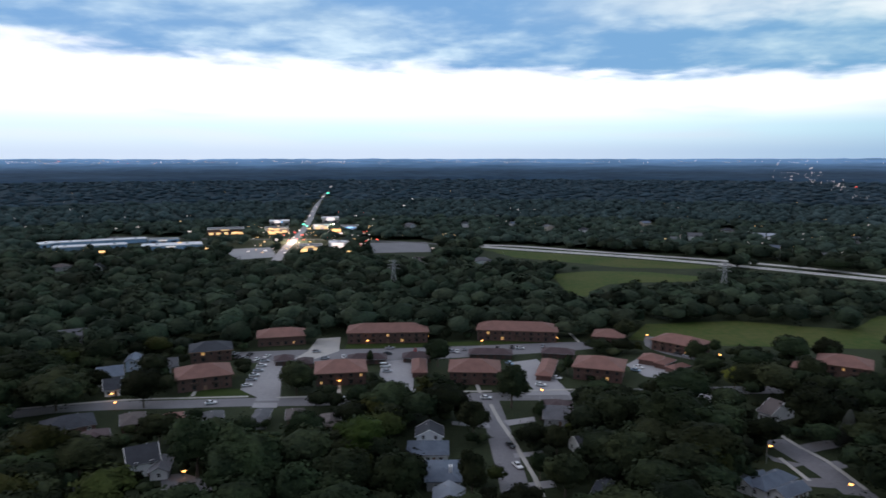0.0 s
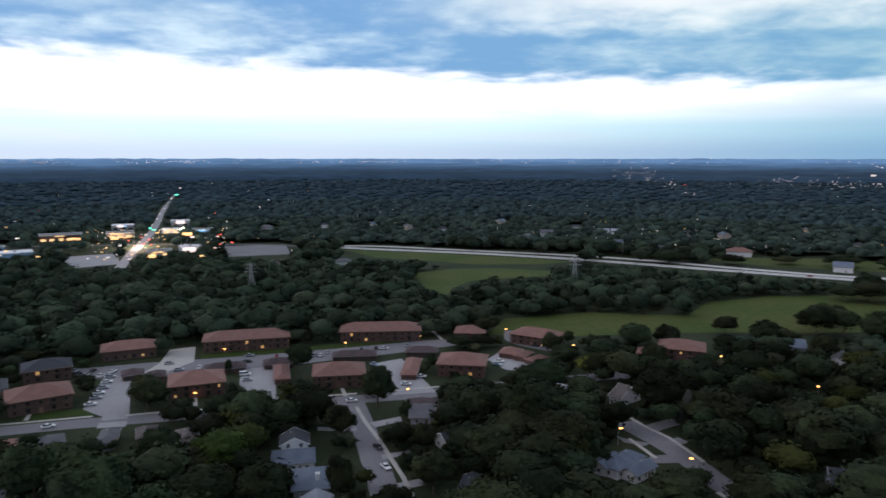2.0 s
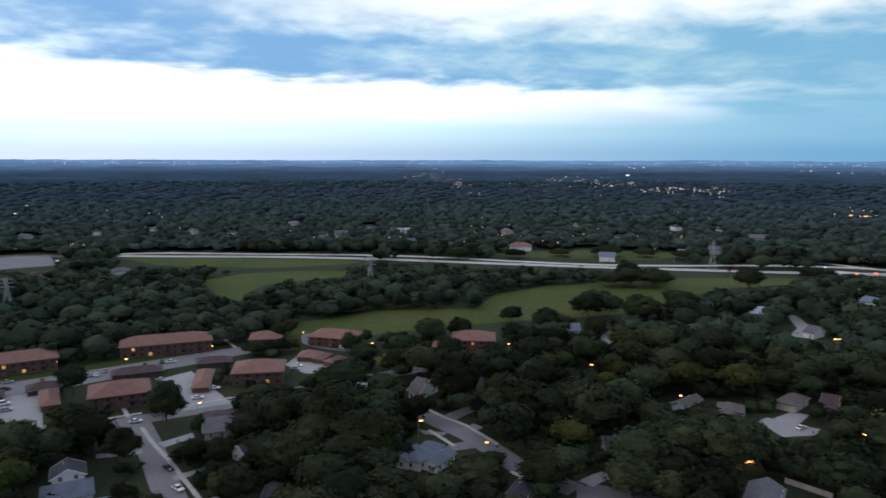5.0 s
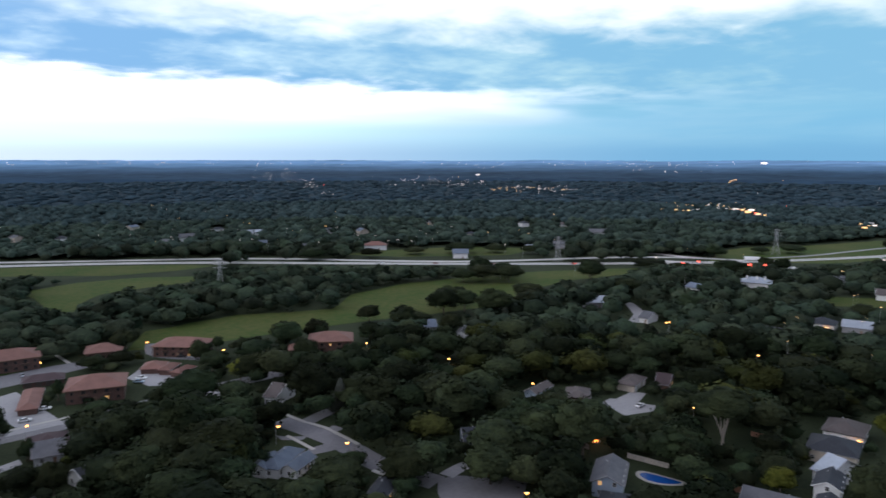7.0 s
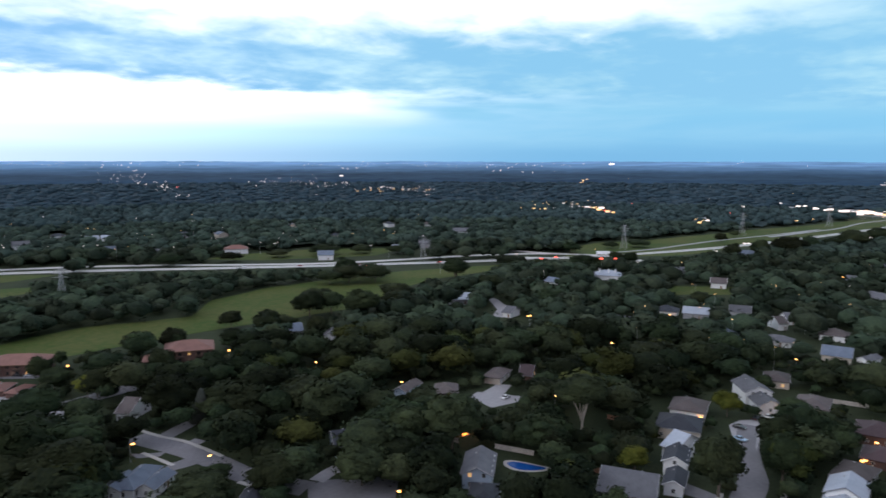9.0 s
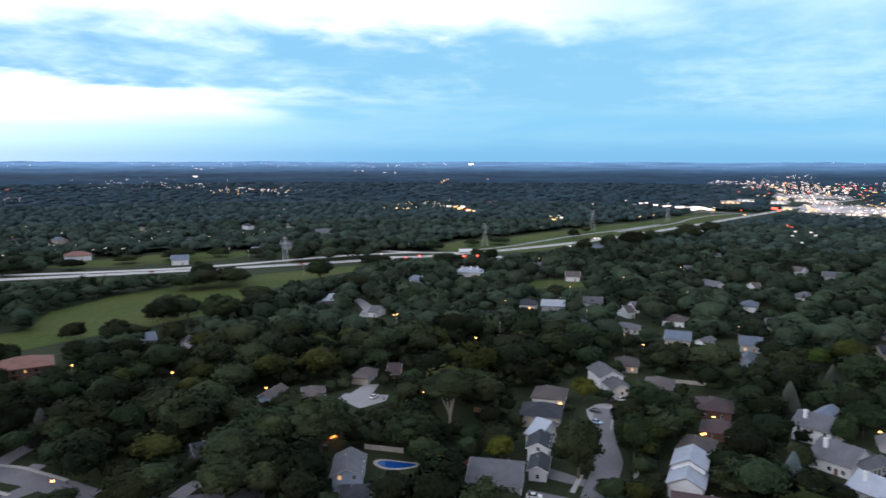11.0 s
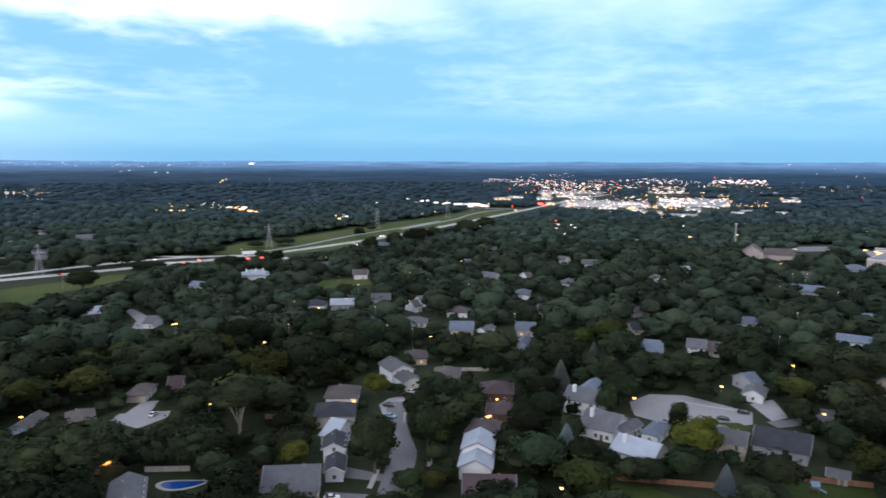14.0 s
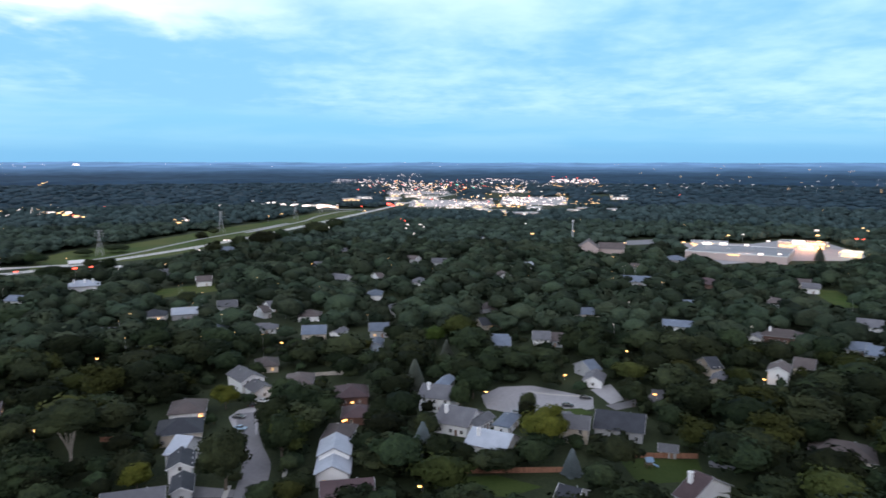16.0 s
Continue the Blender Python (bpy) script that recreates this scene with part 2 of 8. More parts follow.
LEAF_RIM_HAZE = mat("hazed_rim_leaves", (0.025, 0.047, 0.061), (0.048, 0.077, 0.097), 0.006, 0.8, 0.2, 0.03, spec=0.03, per="tone", vary=0.25, deep=6.0)
LEAF_FAR_HAZE = mat("hazed_far_leaves", (0.030, 0.052, 0.054), (0.058, 0.087, 0.086), 0.012, 0.8, 0.4, 0.15, spec=0.03, per="tone", vary=0.3, deep=4.0)
LEAF_YELLOW = mat("yellow_green_leaves", (0.050, 0.064, 0.012), (0.125, 0.132, 0.024), 0.2, 0.7, 0.5, 1.4, spec=0.05)
LEAF_LIME = mat("bright_green_leaves", (0.022, 0.038, 0.009), (0.048, 0.074, 0.016), 0.2, 0.7, 0.5, 1.4, spec=0.05)
NEEDLES = mat("needles", (0.038, 0.048, 0.036), (0.075, 0.086, 0.066), 0.4, 0.8, 0.5, 2.0)
NEEDLES_BLUE = mat("blue_needles", (0.07, 0.095, 0.10), (0.13, 0.16, 0.17), 0.4, 0.8, 0.5, 2.0)
STEEL = mat("galvanised_steel", (0.32, 0.33, 0.34), (0.44, 0.45, 0.46), 0.5, 0.6, metal=0.1)
RUBBER = mat("tyre_rubber", (0.02, 0.02, 0.02), (0.035, 0.035, 0.035), 3.0, 0.9)
CHROME = mat("wheel_metal", (0.45, 0.45, 0.46), (0.6, 0.6, 0.6), 3.0, 0.3, metal=0.9)
PAINTS = {k: mat("car_paint_" + n, c, tuple(v * 1.15 for v in c), 0.5, 0.25, vary=0.06) for k, n, c in (
    ("W", "white", (0.80, 0.81, 0.82)), ("S", "silver", (0.36, 0.38, 0.41)), ("K", "black", (0.02, 0.021, 0.024)),
    ("B", "blue", (0.30, 0.42, 0.55)), ("R", "red", (0.32, 0.03, 0.03)))}
W, S, K, B, R = "W", "S", "K", "B", "R"
POOL_WATER = mat("pool_water", (0.008, 0.060, 0.24), (0.012, 0.085, 0.32), 0.4, 0.25, spec=0.15, vary=0.02)
# blue in the ridges' base colour stands for haze too
HILL = mat("hazed_hills", (0.006, 0.021, 0.042), (0.024, 0.058, 0.100), 0.006, 0.9, 0.0, 0.02, spec=0.05, vary=0.0)


def haze_glow(m):
    """Distance haze painted on the ridges as blue emission, stronger further out."""
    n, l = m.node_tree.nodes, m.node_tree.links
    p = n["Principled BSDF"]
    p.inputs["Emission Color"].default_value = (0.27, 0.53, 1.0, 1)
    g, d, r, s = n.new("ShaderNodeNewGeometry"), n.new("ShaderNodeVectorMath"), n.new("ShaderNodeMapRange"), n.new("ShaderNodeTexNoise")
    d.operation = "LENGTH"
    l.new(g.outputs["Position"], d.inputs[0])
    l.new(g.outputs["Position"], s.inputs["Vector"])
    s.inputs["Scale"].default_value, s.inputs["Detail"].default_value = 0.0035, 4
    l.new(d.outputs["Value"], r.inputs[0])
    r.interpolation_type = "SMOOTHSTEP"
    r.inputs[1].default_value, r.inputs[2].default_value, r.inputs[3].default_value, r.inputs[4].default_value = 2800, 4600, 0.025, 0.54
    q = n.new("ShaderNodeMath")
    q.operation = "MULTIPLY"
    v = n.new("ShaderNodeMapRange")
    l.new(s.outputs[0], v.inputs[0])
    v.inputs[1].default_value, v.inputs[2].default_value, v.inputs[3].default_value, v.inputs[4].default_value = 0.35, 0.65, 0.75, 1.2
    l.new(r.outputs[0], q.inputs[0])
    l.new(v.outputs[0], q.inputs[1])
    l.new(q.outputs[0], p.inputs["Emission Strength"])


haze_glow(HILL)
LAMP_WARM = glow("warm_lamp", (1.0, 0.42, 0.10), 8)
LIT_PANE = glow("lit_window", (1.0, 0.55, 0.20), 0.7)
LAMP_AMBER = glow("amber_lamp", (1.0, 0.56, 0.22), 2.4)
LAMP_WHITE = glow("white_lamp", (1.0, 0.82, 0.76), 1.7)
LAMP_RED = glow("red_lamp", (1.0, 0.10, 0.06), 4)
LAMP_GREEN = glow("green_lamp", (0.12, 1.0, 0.62), 4)
SIGN_WHITE = glow("lit_white_sign", (1.0, 0.88, 0.80), 1.1)
SIGN_WARM = glow("lit_warm_sign", (1.0, 0.62, 0.28), 1.8)
SIGN_BLUE = glow("lit_blue_sign", (0.25, 0.55, 1.0), 2.0)
FLAME = glow("flame", (1.0, 0.30, 0.05), 6.0)

# ---- mesh helpers ----


def part(name, bm, material, parent=None, label="", smooth=False):
    me = bpy.data.meshes.new(name)
    bm.to_mesh(me)
    bm.free()
    me.materials.append(material)
    if smooth:
        me.shade_smooth()
    ob = new(name, me)
    ob.parent = parent
    return tagged(ob, label)


def shared(name, me, parent, m=None):
    """Another object on a mesh that exists already."""
    ob = new(name, me)
    ob.parent = parent
    if m is not None:
        ob.matrix_basis = m
    return ob


def box(bm, x0, y0, z0, x1, y1, z1):
    v = [bm.verts.new(p) for p in ((x0, y0, z0), (x1, y0, z0), (x1, y1, z0), (x0, y1, z0), (x0, y0, z1), (x1, y0, z1), (x1, y1, z1), (x0, y1, z1))]
    for f in ((3, 2, 1, 0), (4, 5, 6, 7), (0, 1, 5, 4), (1, 2, 6, 5), (2, 3, 7, 6), (3, 0, 4, 7)):
        bm.faces.new([v[i] for i in f])
    return bm


def boxes(*rows):
    bm = bmesh.new()
    for r in rows:
        box(bm, *r)
    return bm


def beam(bm, a, b, r0, r1, sides=5):
    """A tapered round bar from a to b."""
    a, b = Vector(a), Vector(b)
    q = (b - a).to_track_quat("Z", "Y")
    ring = []
    for c, r in ((a, r0), (b, r1)):
        ring.append([bm.verts.new(c + q @ Vector((r * math.cos(6.2832 * i / sides), r * math.sin(6.2832 * i / sides), 0))) for i in range(sides)])
    for i in range(sides):
        j = (i + 1) % sides
        bm.faces.new((ring[0][i], ring[0][j], ring[1][j], ring[1][i]))
    bm.faces.new(ring[1])
    bm.faces.new(ring[0][::-1])
    return bm


def ground_z(r):
    """Flat near by; far land raised to bring the horizon up to the camera's height."""
    return 0.0 if r < 1400 else 84.0 * ((min(r, 4800.0) - 1400) / 3400) ** 1.25


def thing(name, x, y, rot=0.0, label="", category="", group="", kind="", z=None):
    e = new(name)
    e.matrix_basis = pose(x, y, ground_z(math.hypot(x, y)) if z is None else z, 0, 0, rot)
    return tagged(e, label, category, group, kind)


# Camera sight lines: bearings and dips of what must show; trees are fitted around them.
EYE = (0.0, 3.0, 95.0)
CELL = 0.15
OPEN = np.zeros((360, 1300), np.float32)      # what shows: buildings and pavements
GROUND_USED = np.zeros((360, 1300), bool)     # where no trunk can stand


def chart(x, y, z):
    a = np.degrees(np.arctan2(x - EYE[0], y - EYE[1]))
    d = np.degrees(np.arctan2(EYE[2] - z, np.hypot(x - EYE[0], y - EYE[1])))
    return np.clip((d / CELL).astype(int), 0, 359), np.clip(((a + 55) / CELL).astype(int), 0, 1299)


def mark_open(x, y, z, ground=False, weight=1.0):
    i, j = chart(np.asarray(x, float), np.asarray(y, float), np.asarray(z, float))
    OPEN[i, j] = np.maximum(OPEN[i, j], weight * (0.6 if ground else 1.0))
    if ground:
        GROUND_USED[i, j] = True


BUILT = []
# spots kept in the camera's sight: the fire, the bare limbs, the hall, the pool, and every lamp near by
KEPT = [(185.0, 146.6, 0.5), (187.2, 143.8, 0.5), (214.3, 114.6, 4.0), (214.3, 114.6, 8.0), (704.0, -163.0, 9.0), (178.3, 114.6, 0.1)]


def mark_building(x, y, rot, L, D, h, seen=1.0):
    if math.hypot(x, y) < 380:
        BUILT.extend((x + math.cos(radians(rot)) * q * L, y + math.sin(radians(rot)) * q * L, D * 0.42) for q in (-0.36, 0.0, 0.36))
    c, s = math.cos(radians(rot)), math.sin(radians(rot))
    u, v = np.meshgrid(np.linspace(-L / 2, L / 2, 14), np.linspace(-D / 2, D / 2, 14))
    px, py = x + u * c - v * s, y + u * s + v * c
    mark_open(px, py, np.full_like(px, h + 0.5), weight=seen)
    mark_open(px, py, np.full_like(px, h * 0.7), weight=seen)
    u, v = np.meshgrid(np.linspace(-L / 2 - 2, L / 2 + 2, 22), np.linspace(-D / 2 - 2, D / 2 + 2, 22))
    i, j = chart(x + u * c - v * s, y + u * s + v * c, np.zeros_like(u))
    GROUND_USED[i, j] = True


# ---- ground ----


def build_ground():
    rings = [0, 30, 60, 90, 120, 150, 180, 210, 240, 280, 330, 400, 500, 650, 800, 1000, 1200, 1400, 1500, 1650, 1800, 2000, 2250, 2500, 2800, 3200, 3600, 4000, 4400, 4800]
    n = 180
    bm = bmesh.new()
    rows = [[bm.verts.new((r * math.sin(6.28318 * k / n), r * math.cos(6.28318 * k / n), ground_z(r))) for k in range(n)] if r else [bm.verts.new((0, 0, 0))] for r in rings]
    for k in range(n):
        bm.faces.new((rows[0][0], rows[1][(k + 1) % n], rows[1][k]))
        for a, b in zip(rows[1:], rows[2:]):
            bm.faces.new((a[k], a[(k + 1) % n], b[(k + 1) % n], b[k]))
    bmesh.ops.recalc_face_normals(bm, faces=bm.faces)
    g = part("ground", bm, GRASS, smooth=True)
    tagged(g, "dark green grassy land, raised far off to meet the horizon", "ground", kind="structure")
    # ridges that close the view, their haze painted in as emission
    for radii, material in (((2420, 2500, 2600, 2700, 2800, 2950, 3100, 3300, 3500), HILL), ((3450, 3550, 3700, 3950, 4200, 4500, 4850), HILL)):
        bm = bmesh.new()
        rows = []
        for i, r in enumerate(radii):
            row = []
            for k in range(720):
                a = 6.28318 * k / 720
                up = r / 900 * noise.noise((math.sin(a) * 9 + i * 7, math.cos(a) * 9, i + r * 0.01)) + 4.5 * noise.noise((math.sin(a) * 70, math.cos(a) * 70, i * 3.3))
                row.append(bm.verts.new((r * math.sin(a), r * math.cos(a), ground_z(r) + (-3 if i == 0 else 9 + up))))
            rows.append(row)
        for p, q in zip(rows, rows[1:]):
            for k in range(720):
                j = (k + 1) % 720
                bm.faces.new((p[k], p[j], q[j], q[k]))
        tagged(part("backdrop", bm, material, smooth=True), "wooded ridges along the horizon with blue haze painted in", "ridge", kind="structure")


build_ground()


def patch(name, material, z, label, category, pts):
    """A flat paved or grassy area with a slightly worn outline."""
    bm = bmesh.new()
    ring = []
    for (x0, y0), (x1, y1) in zip(pts, pts[1:] + pts[:1]):
        d = math.hypot(x1 - x0, y1 - y0)
        n = max(1, int(d / (14 if name == "meadow" else 4)))
        amp = 3.0 if name == "meadow" else 0.12
        for k in range(n):
            f = k / n
            nx, ny = -(y1 - y0) / (d + 1e-6), (x1 - x0) / (d + 1e-6)
            o = amp * noise.noise((x0 + f * (x1 - x0), y0 + f * (y1 - y0), z * 50)) if k else 0.0
            ring.append((x0 + f * (x1 - x0) + nx * o, y0 + f * (y1 - y0) + ny * o))
    top = [bm.verts.new((x, y, ground_z(math.hypot(x, y)) + z)) for x, y in ring]
    bot = [bm.verts.new((v.co.x, v.co.y, v.co.z - z - 0.05)) for v in top]
    face = bm.faces.new(top)
    for i in range(len(top)):
        j = (i + 1) % len(top)
        bm.faces.new((top[i], bot[i], bot[j], top[j]))
    bmesh.ops.triangulate(bm, faces=[face])
    bmesh.ops.recalc_face_normals(bm, faces=bm.faces)
    tagged(part(name, bm, material), label, category, kind="structure")
    arr = np.array(ring)
    x0, y0 = arr.min(0)
    x1, y1 = arr.max(0)
    gx, gy = np.meshgrid(np.linspace(x0, x1, 160), np.linspace(y0, y1, 160))
    inside = np.zeros(gx.shape, bool)
    for (ax, ay), (bx, by) in zip(ring, ring[1:] + ring[:1]):
        cross = ((ay > gy) != (by > gy)) & (gx < (bx - ax) * (gy - ay) / (by - ay + 1e-9) + ax)
        inside ^= cross
    if inside.any():
        mark_open(gx[inside], gy[inside], np.zeros(inside.sum()), True, 0.8 if name == "meadow" else 1.0)


def strip(name, material, width, z, label, pts, show=True):
    """A road along a line, smoothed, with kerbs at its edges."""
    p = [Vector((x, y)) for x, y in pts]
    line = []
    for i in range(len(p) - 1):
        a, b, c, d = p[max(i - 1, 0)], p[i], p[i + 1], p[min(i + 2, len(p) - 1)]
        n = max(2, int((c - b).length / 8))
        for k in range(n):
            t = k / n
            line.append(0.5 * ((2 * b) + (c - a) * t + (2 * a - 5 * b + 4 * c - d) * t * t + (3 * b - a - 3 * c + d) * t ** 3))
    line.append(p[-1])
    bm = bmesh.new()
    rows = []
    for i, q in enumerate(line):
        t = (line[min(i + 1, len(line) - 1)] - line[max(i - 1, 0)]).normalized()
        nrm = Vector((-t.y, t.x)) * width / 2
        g = ground_z(q.length) + z
        rows.append([bm.verts.new((*(q + nrm * s), g + dz2)) for s, dz2 in ((-1.03, -z - 0.05), (-1.0, 0.0), (0, 0.04), (1.0, 0.0), (1.03, -z - 0.05))])
    for a, b in zip(rows, rows[1:]):
        for k in range(4):
            bm.faces.new((a[k], a[k + 1], b[k + 1], b[k]))
    bmesh.ops.recalc_face_normals(bm, faces=bm.faces)
    tagged(part(name, bm, material), label, name.replace("_", " "), kind="structure")
    xs, ys = [], []
    for a, b in zip(line, line[1:]):
        t = (b - a).normalized() if (b - a).length > 0 else Vector((1, 0))
        nn = max(2, int((b - a).length / 1.0))
        for k in range(nn):
            q = a + (b - a) * k / nn
            for s in np.linspace(-width / 2, width / 2, 7):
                xs.append(q.x - t.y * s)
                ys.append(q.y + t.x * s)
    mark_open(xs, ys, np.zeros(len(xs)), True, 1.0 if show else 0.0)


# ---- buildings ----


def window_meshes():
    bm = boxes((-0.5, -0.06, -0.5, -0.44, 0.02, 0.5), (0.44, -0.06, -0.5, 0.5, 0.02, 0.5), (-0.44, -0.06, 0.44, 0.44, 0.02, 0.5), (-0.44, -0.08, -0.5, 0.44, 0.02, -0.44), (-0.44, -0.05, -0.03, 0.44, 0.02, 0.03))
    f = bpy.data.meshes.new("window")
    bm.to_mesh(f)
    f.materials.append(TRIM)
    bm = boxes((-0.44, -0.03, -0.44, 0.44, -0.004, 0.44))
    g = bpy.data.meshes.new("pane")
    bm.to_mesh(g)
    g.materials.append(GLASS)
    k = g.copy()
    k.materials[0] = LIT_PANE
    d = f.copy()
    d.materials[0] = BRONZE
    return f, d, g, k


WINDOW, WINDOW_DARK, PANE, PANE_LIT = window_meshes()
window_count = 0


def window(parent, m, w, h, frame_mesh=None):
    f = shared("window", frame_mesh or WINDOW, parent, m @ Matrix.Diagonal((w, 1.6, h, 1)))
    global window_count
    window_count += 1
    if window_count % 13 == 5:
        tagged(shared("pane", PANE_LIT, f), "warmly lit window pane")
    else:
        shared("pane", PANE, f)


def roof_mesh(style, L, D, h, rise, over=0.6, thick=0.22):
    """A shell roof: eaves, ridge, and soffit, with thickness."""
    a, b = L / 2 + over, D / 2 + over
    zt = h + rise
    ze = h - over * rise / (D / 2)
    r = a if style == "gable" else max(a - b * 0.95, 0.15)
    bm = bmesh.new()

    def shell(dz):
        return [bm.verts.new((x, y, z + dz)) for x, y, z in ((-a, -b, ze), (a, -b, ze), (a, b, ze), (-a, b, ze), (-r, 0, zt), (r, 0, zt))]
    u, v = shell(thick), shell(0.0)
    for q, flip in ((u, False), (v, True)):
        fs = [(q[0], q[1], q[5], q[4]), (q[2], q[3], q[4], q[5])]
        if style != "gable":
            fs += [(q[1], q[2], q[5]), (q[3], q[0], q[4])]
        for f in fs:
            bm.faces.new(f[::-1] if flip else f)
    rim = [(0, 1), (1, 5), (5, 2), (2, 3), (3, 4), (4, 0)] if style == "gable" else [(0, 1), (1, 2), (2, 3), (3, 0)]
    for i, j in rim:
        bm.faces.new((v[i], v[j], u[j], u[i]))
    bmesh.ops.recalc_face_normals(bm, faces=bm.faces)
    return bm


def body_mesh(style, L, D, h, rise):
    bm = bmesh.new()
    a, b = L / 2, D / 2
    lo = [bm.verts.new(p) for p in ((-a, -b, 0), (a, -b, 0), (a, b, 0), (-a, b, 0))]
    hi = [bm.verts.new((v.co.x, v.co.y, h)) for v in lo]
    bm.faces.new((lo[0], lo[1], hi[1], hi[0]))
    bm.faces.new((lo[2], lo[3], hi[3], hi[2]))
    if style == "gable":
        p, q = bm.verts.new((-a, 0, h + rise - 0.02)), bm.verts.new((a, 0, h + rise - 0.02))
        bm.faces.new((lo[1], lo[2], hi[2], q, hi[1]))
        bm.faces.new((lo[3], lo[0], hi[0], p, hi[3]))
    else:
        bm.faces.new((lo[1], lo[2], hi[2], hi[1]))
        bm.faces.new((lo[3], lo[0], hi[0], hi[3]))
    return bm


def house(x, y, rot, L, D, h, style, roof, wall, label, doors=False, chimneys=0, seen=1.0, steep=1.0):
    """A dwelling: walls, roof shell, fascia, windows, door, and what it has of chimneys and garage doors."""
    L, D = max(L, 5.0), max(D, 5.0)
    rise = D / 2 * (0.50 if style == "gable" else 0.42) * steep
    e = thing("house" if h > 2.55 else "garage_row", x, y, rot, label, "house" if h > 2.55 else "garage", "homes and garages")
    part("wall", body_mesh(style, L, D, h, rise), wall, e)
    part("roof", roof_mesh(style, L, D, h, rise), roof, e)
    ze = h - 0.6 * rise / (D / 2)
    part("gutter", boxes((-L / 2 - 0.6, -D / 2 - 0.72, ze - 0.02, L / 2 + 0.6, -D / 2 - 0.61, ze + 0.18)), GUTTER, e)
    part("gutter", boxes((-L / 2 - 0.6, D / 2 + 0.61, ze - 0.02, L / 2 + 0.6, D / 2 + 0.72, ze + 0.18)), GUTTER, e)
    if style == "gable":
        for sx in (-1, 1):
            bm = bmesh.new()
            for sy in (-1, 1):
                p, q = Vector((sx * (L / 2 + 0.64), sy * (D / 2 + 0.6), ze + 0.10)), Vector((sx * (L / 2 + 0.64), 0, h + rise + 0.10))
                beam(bm, p, q, 0.16, 0.16, 4)
            part("barge_board", bm, TRIM if wall is SIDING_WHITE and roof in (SHINGLE_DARK, SHINGLE_BROWN) else GUTTER, e)
    near = math.hypot(x, y) < 420
    if doors:
        n = max(1, int(L / 3.6))
        for k in range(n):
            cx = -L / 2 + (k + 0.5) * L / n
            part("garage_door", boxes((cx - 1.3, -D / 2 - 0.06, 0.02, cx + 1.3, -D / 2 - 0.003, 2.15), *[(cx - 1.25, -D / 2 - 0.09, 0.06 + 0.52 * r, cx + 1.25, -D / 2 - 0.06, 0.50 + 0.52 * r) for r in range(4)]), TRIM if h > 2.55 else BRONZE, e)
    else:
        part("door", boxes((L * 0.12, -D / 2 - 0.07, 0.05, L * 0.12 + 1.0, -D / 2 - 0.003, 2.1)), DOORWOOD, e)
    if near and not doors:
        floors = 2 if h > 4.3 else 1
        for fl in range(floors):
            zc = 1.55 + fl * 2.75
            n = max(2, int(L / 3.4))
            for k in range(n):
                cx = -L / 2 + (k + 0.5) * L / n
                if not (fl == 0 and abs(cx - L * 0.12 - 0.5) < 1.2):
                    window(e, Matrix.Translation((cx, -D / 2 - 0.004, zc)), 1.25, 1.35)
            for sx, a in ((-1, -90), (1, 90)):
                for cy in ((-D * 0.24, D * 0.24) if D > 8 else (0.0,)):
                    window(e, Matrix.Translation((sx * (L / 2 + 0.004), cy, zc)) @ pose(0, 0, 0, 0, 0, a), 1.1, 1.3)
    for k in range(chimneys):
        cx = (-0.28, 0.3, 0.05)[k] * L
        c = part("chimney", boxes((cx - 0.6, -D * 0.22 - 0.5, h * 0.6, cx + 0.6, -D * 0.22 + 0.5, h + rise + 1.1), (cx - 0.7, -D * 0.22 - 0.6, h + rise + 1.1, cx + 0.7, -D * 0.22 + 0.6, h + rise + 1.3)), SIDING_WHITE, e)
        part("flue", boxes((cx - 0.2, -D * 0.22 - 0.2, h + rise + 1.3, cx + 0.2, -D * 0.22 + 0.2, h + rise + 1.6)), STEEL, c)
    if near and h > 2.55:
        part("roof_vent", boxes((L * 0.2, D * 0.12, h + rise * 0.6, L * 0.2 + 0.3, D * 0.12 + 0.3, h + rise * 0.76 + 0.5)), STEEL, e)
    mark_building(x, y, rot, L, D, h + rise * 0.5, seen)
    return e


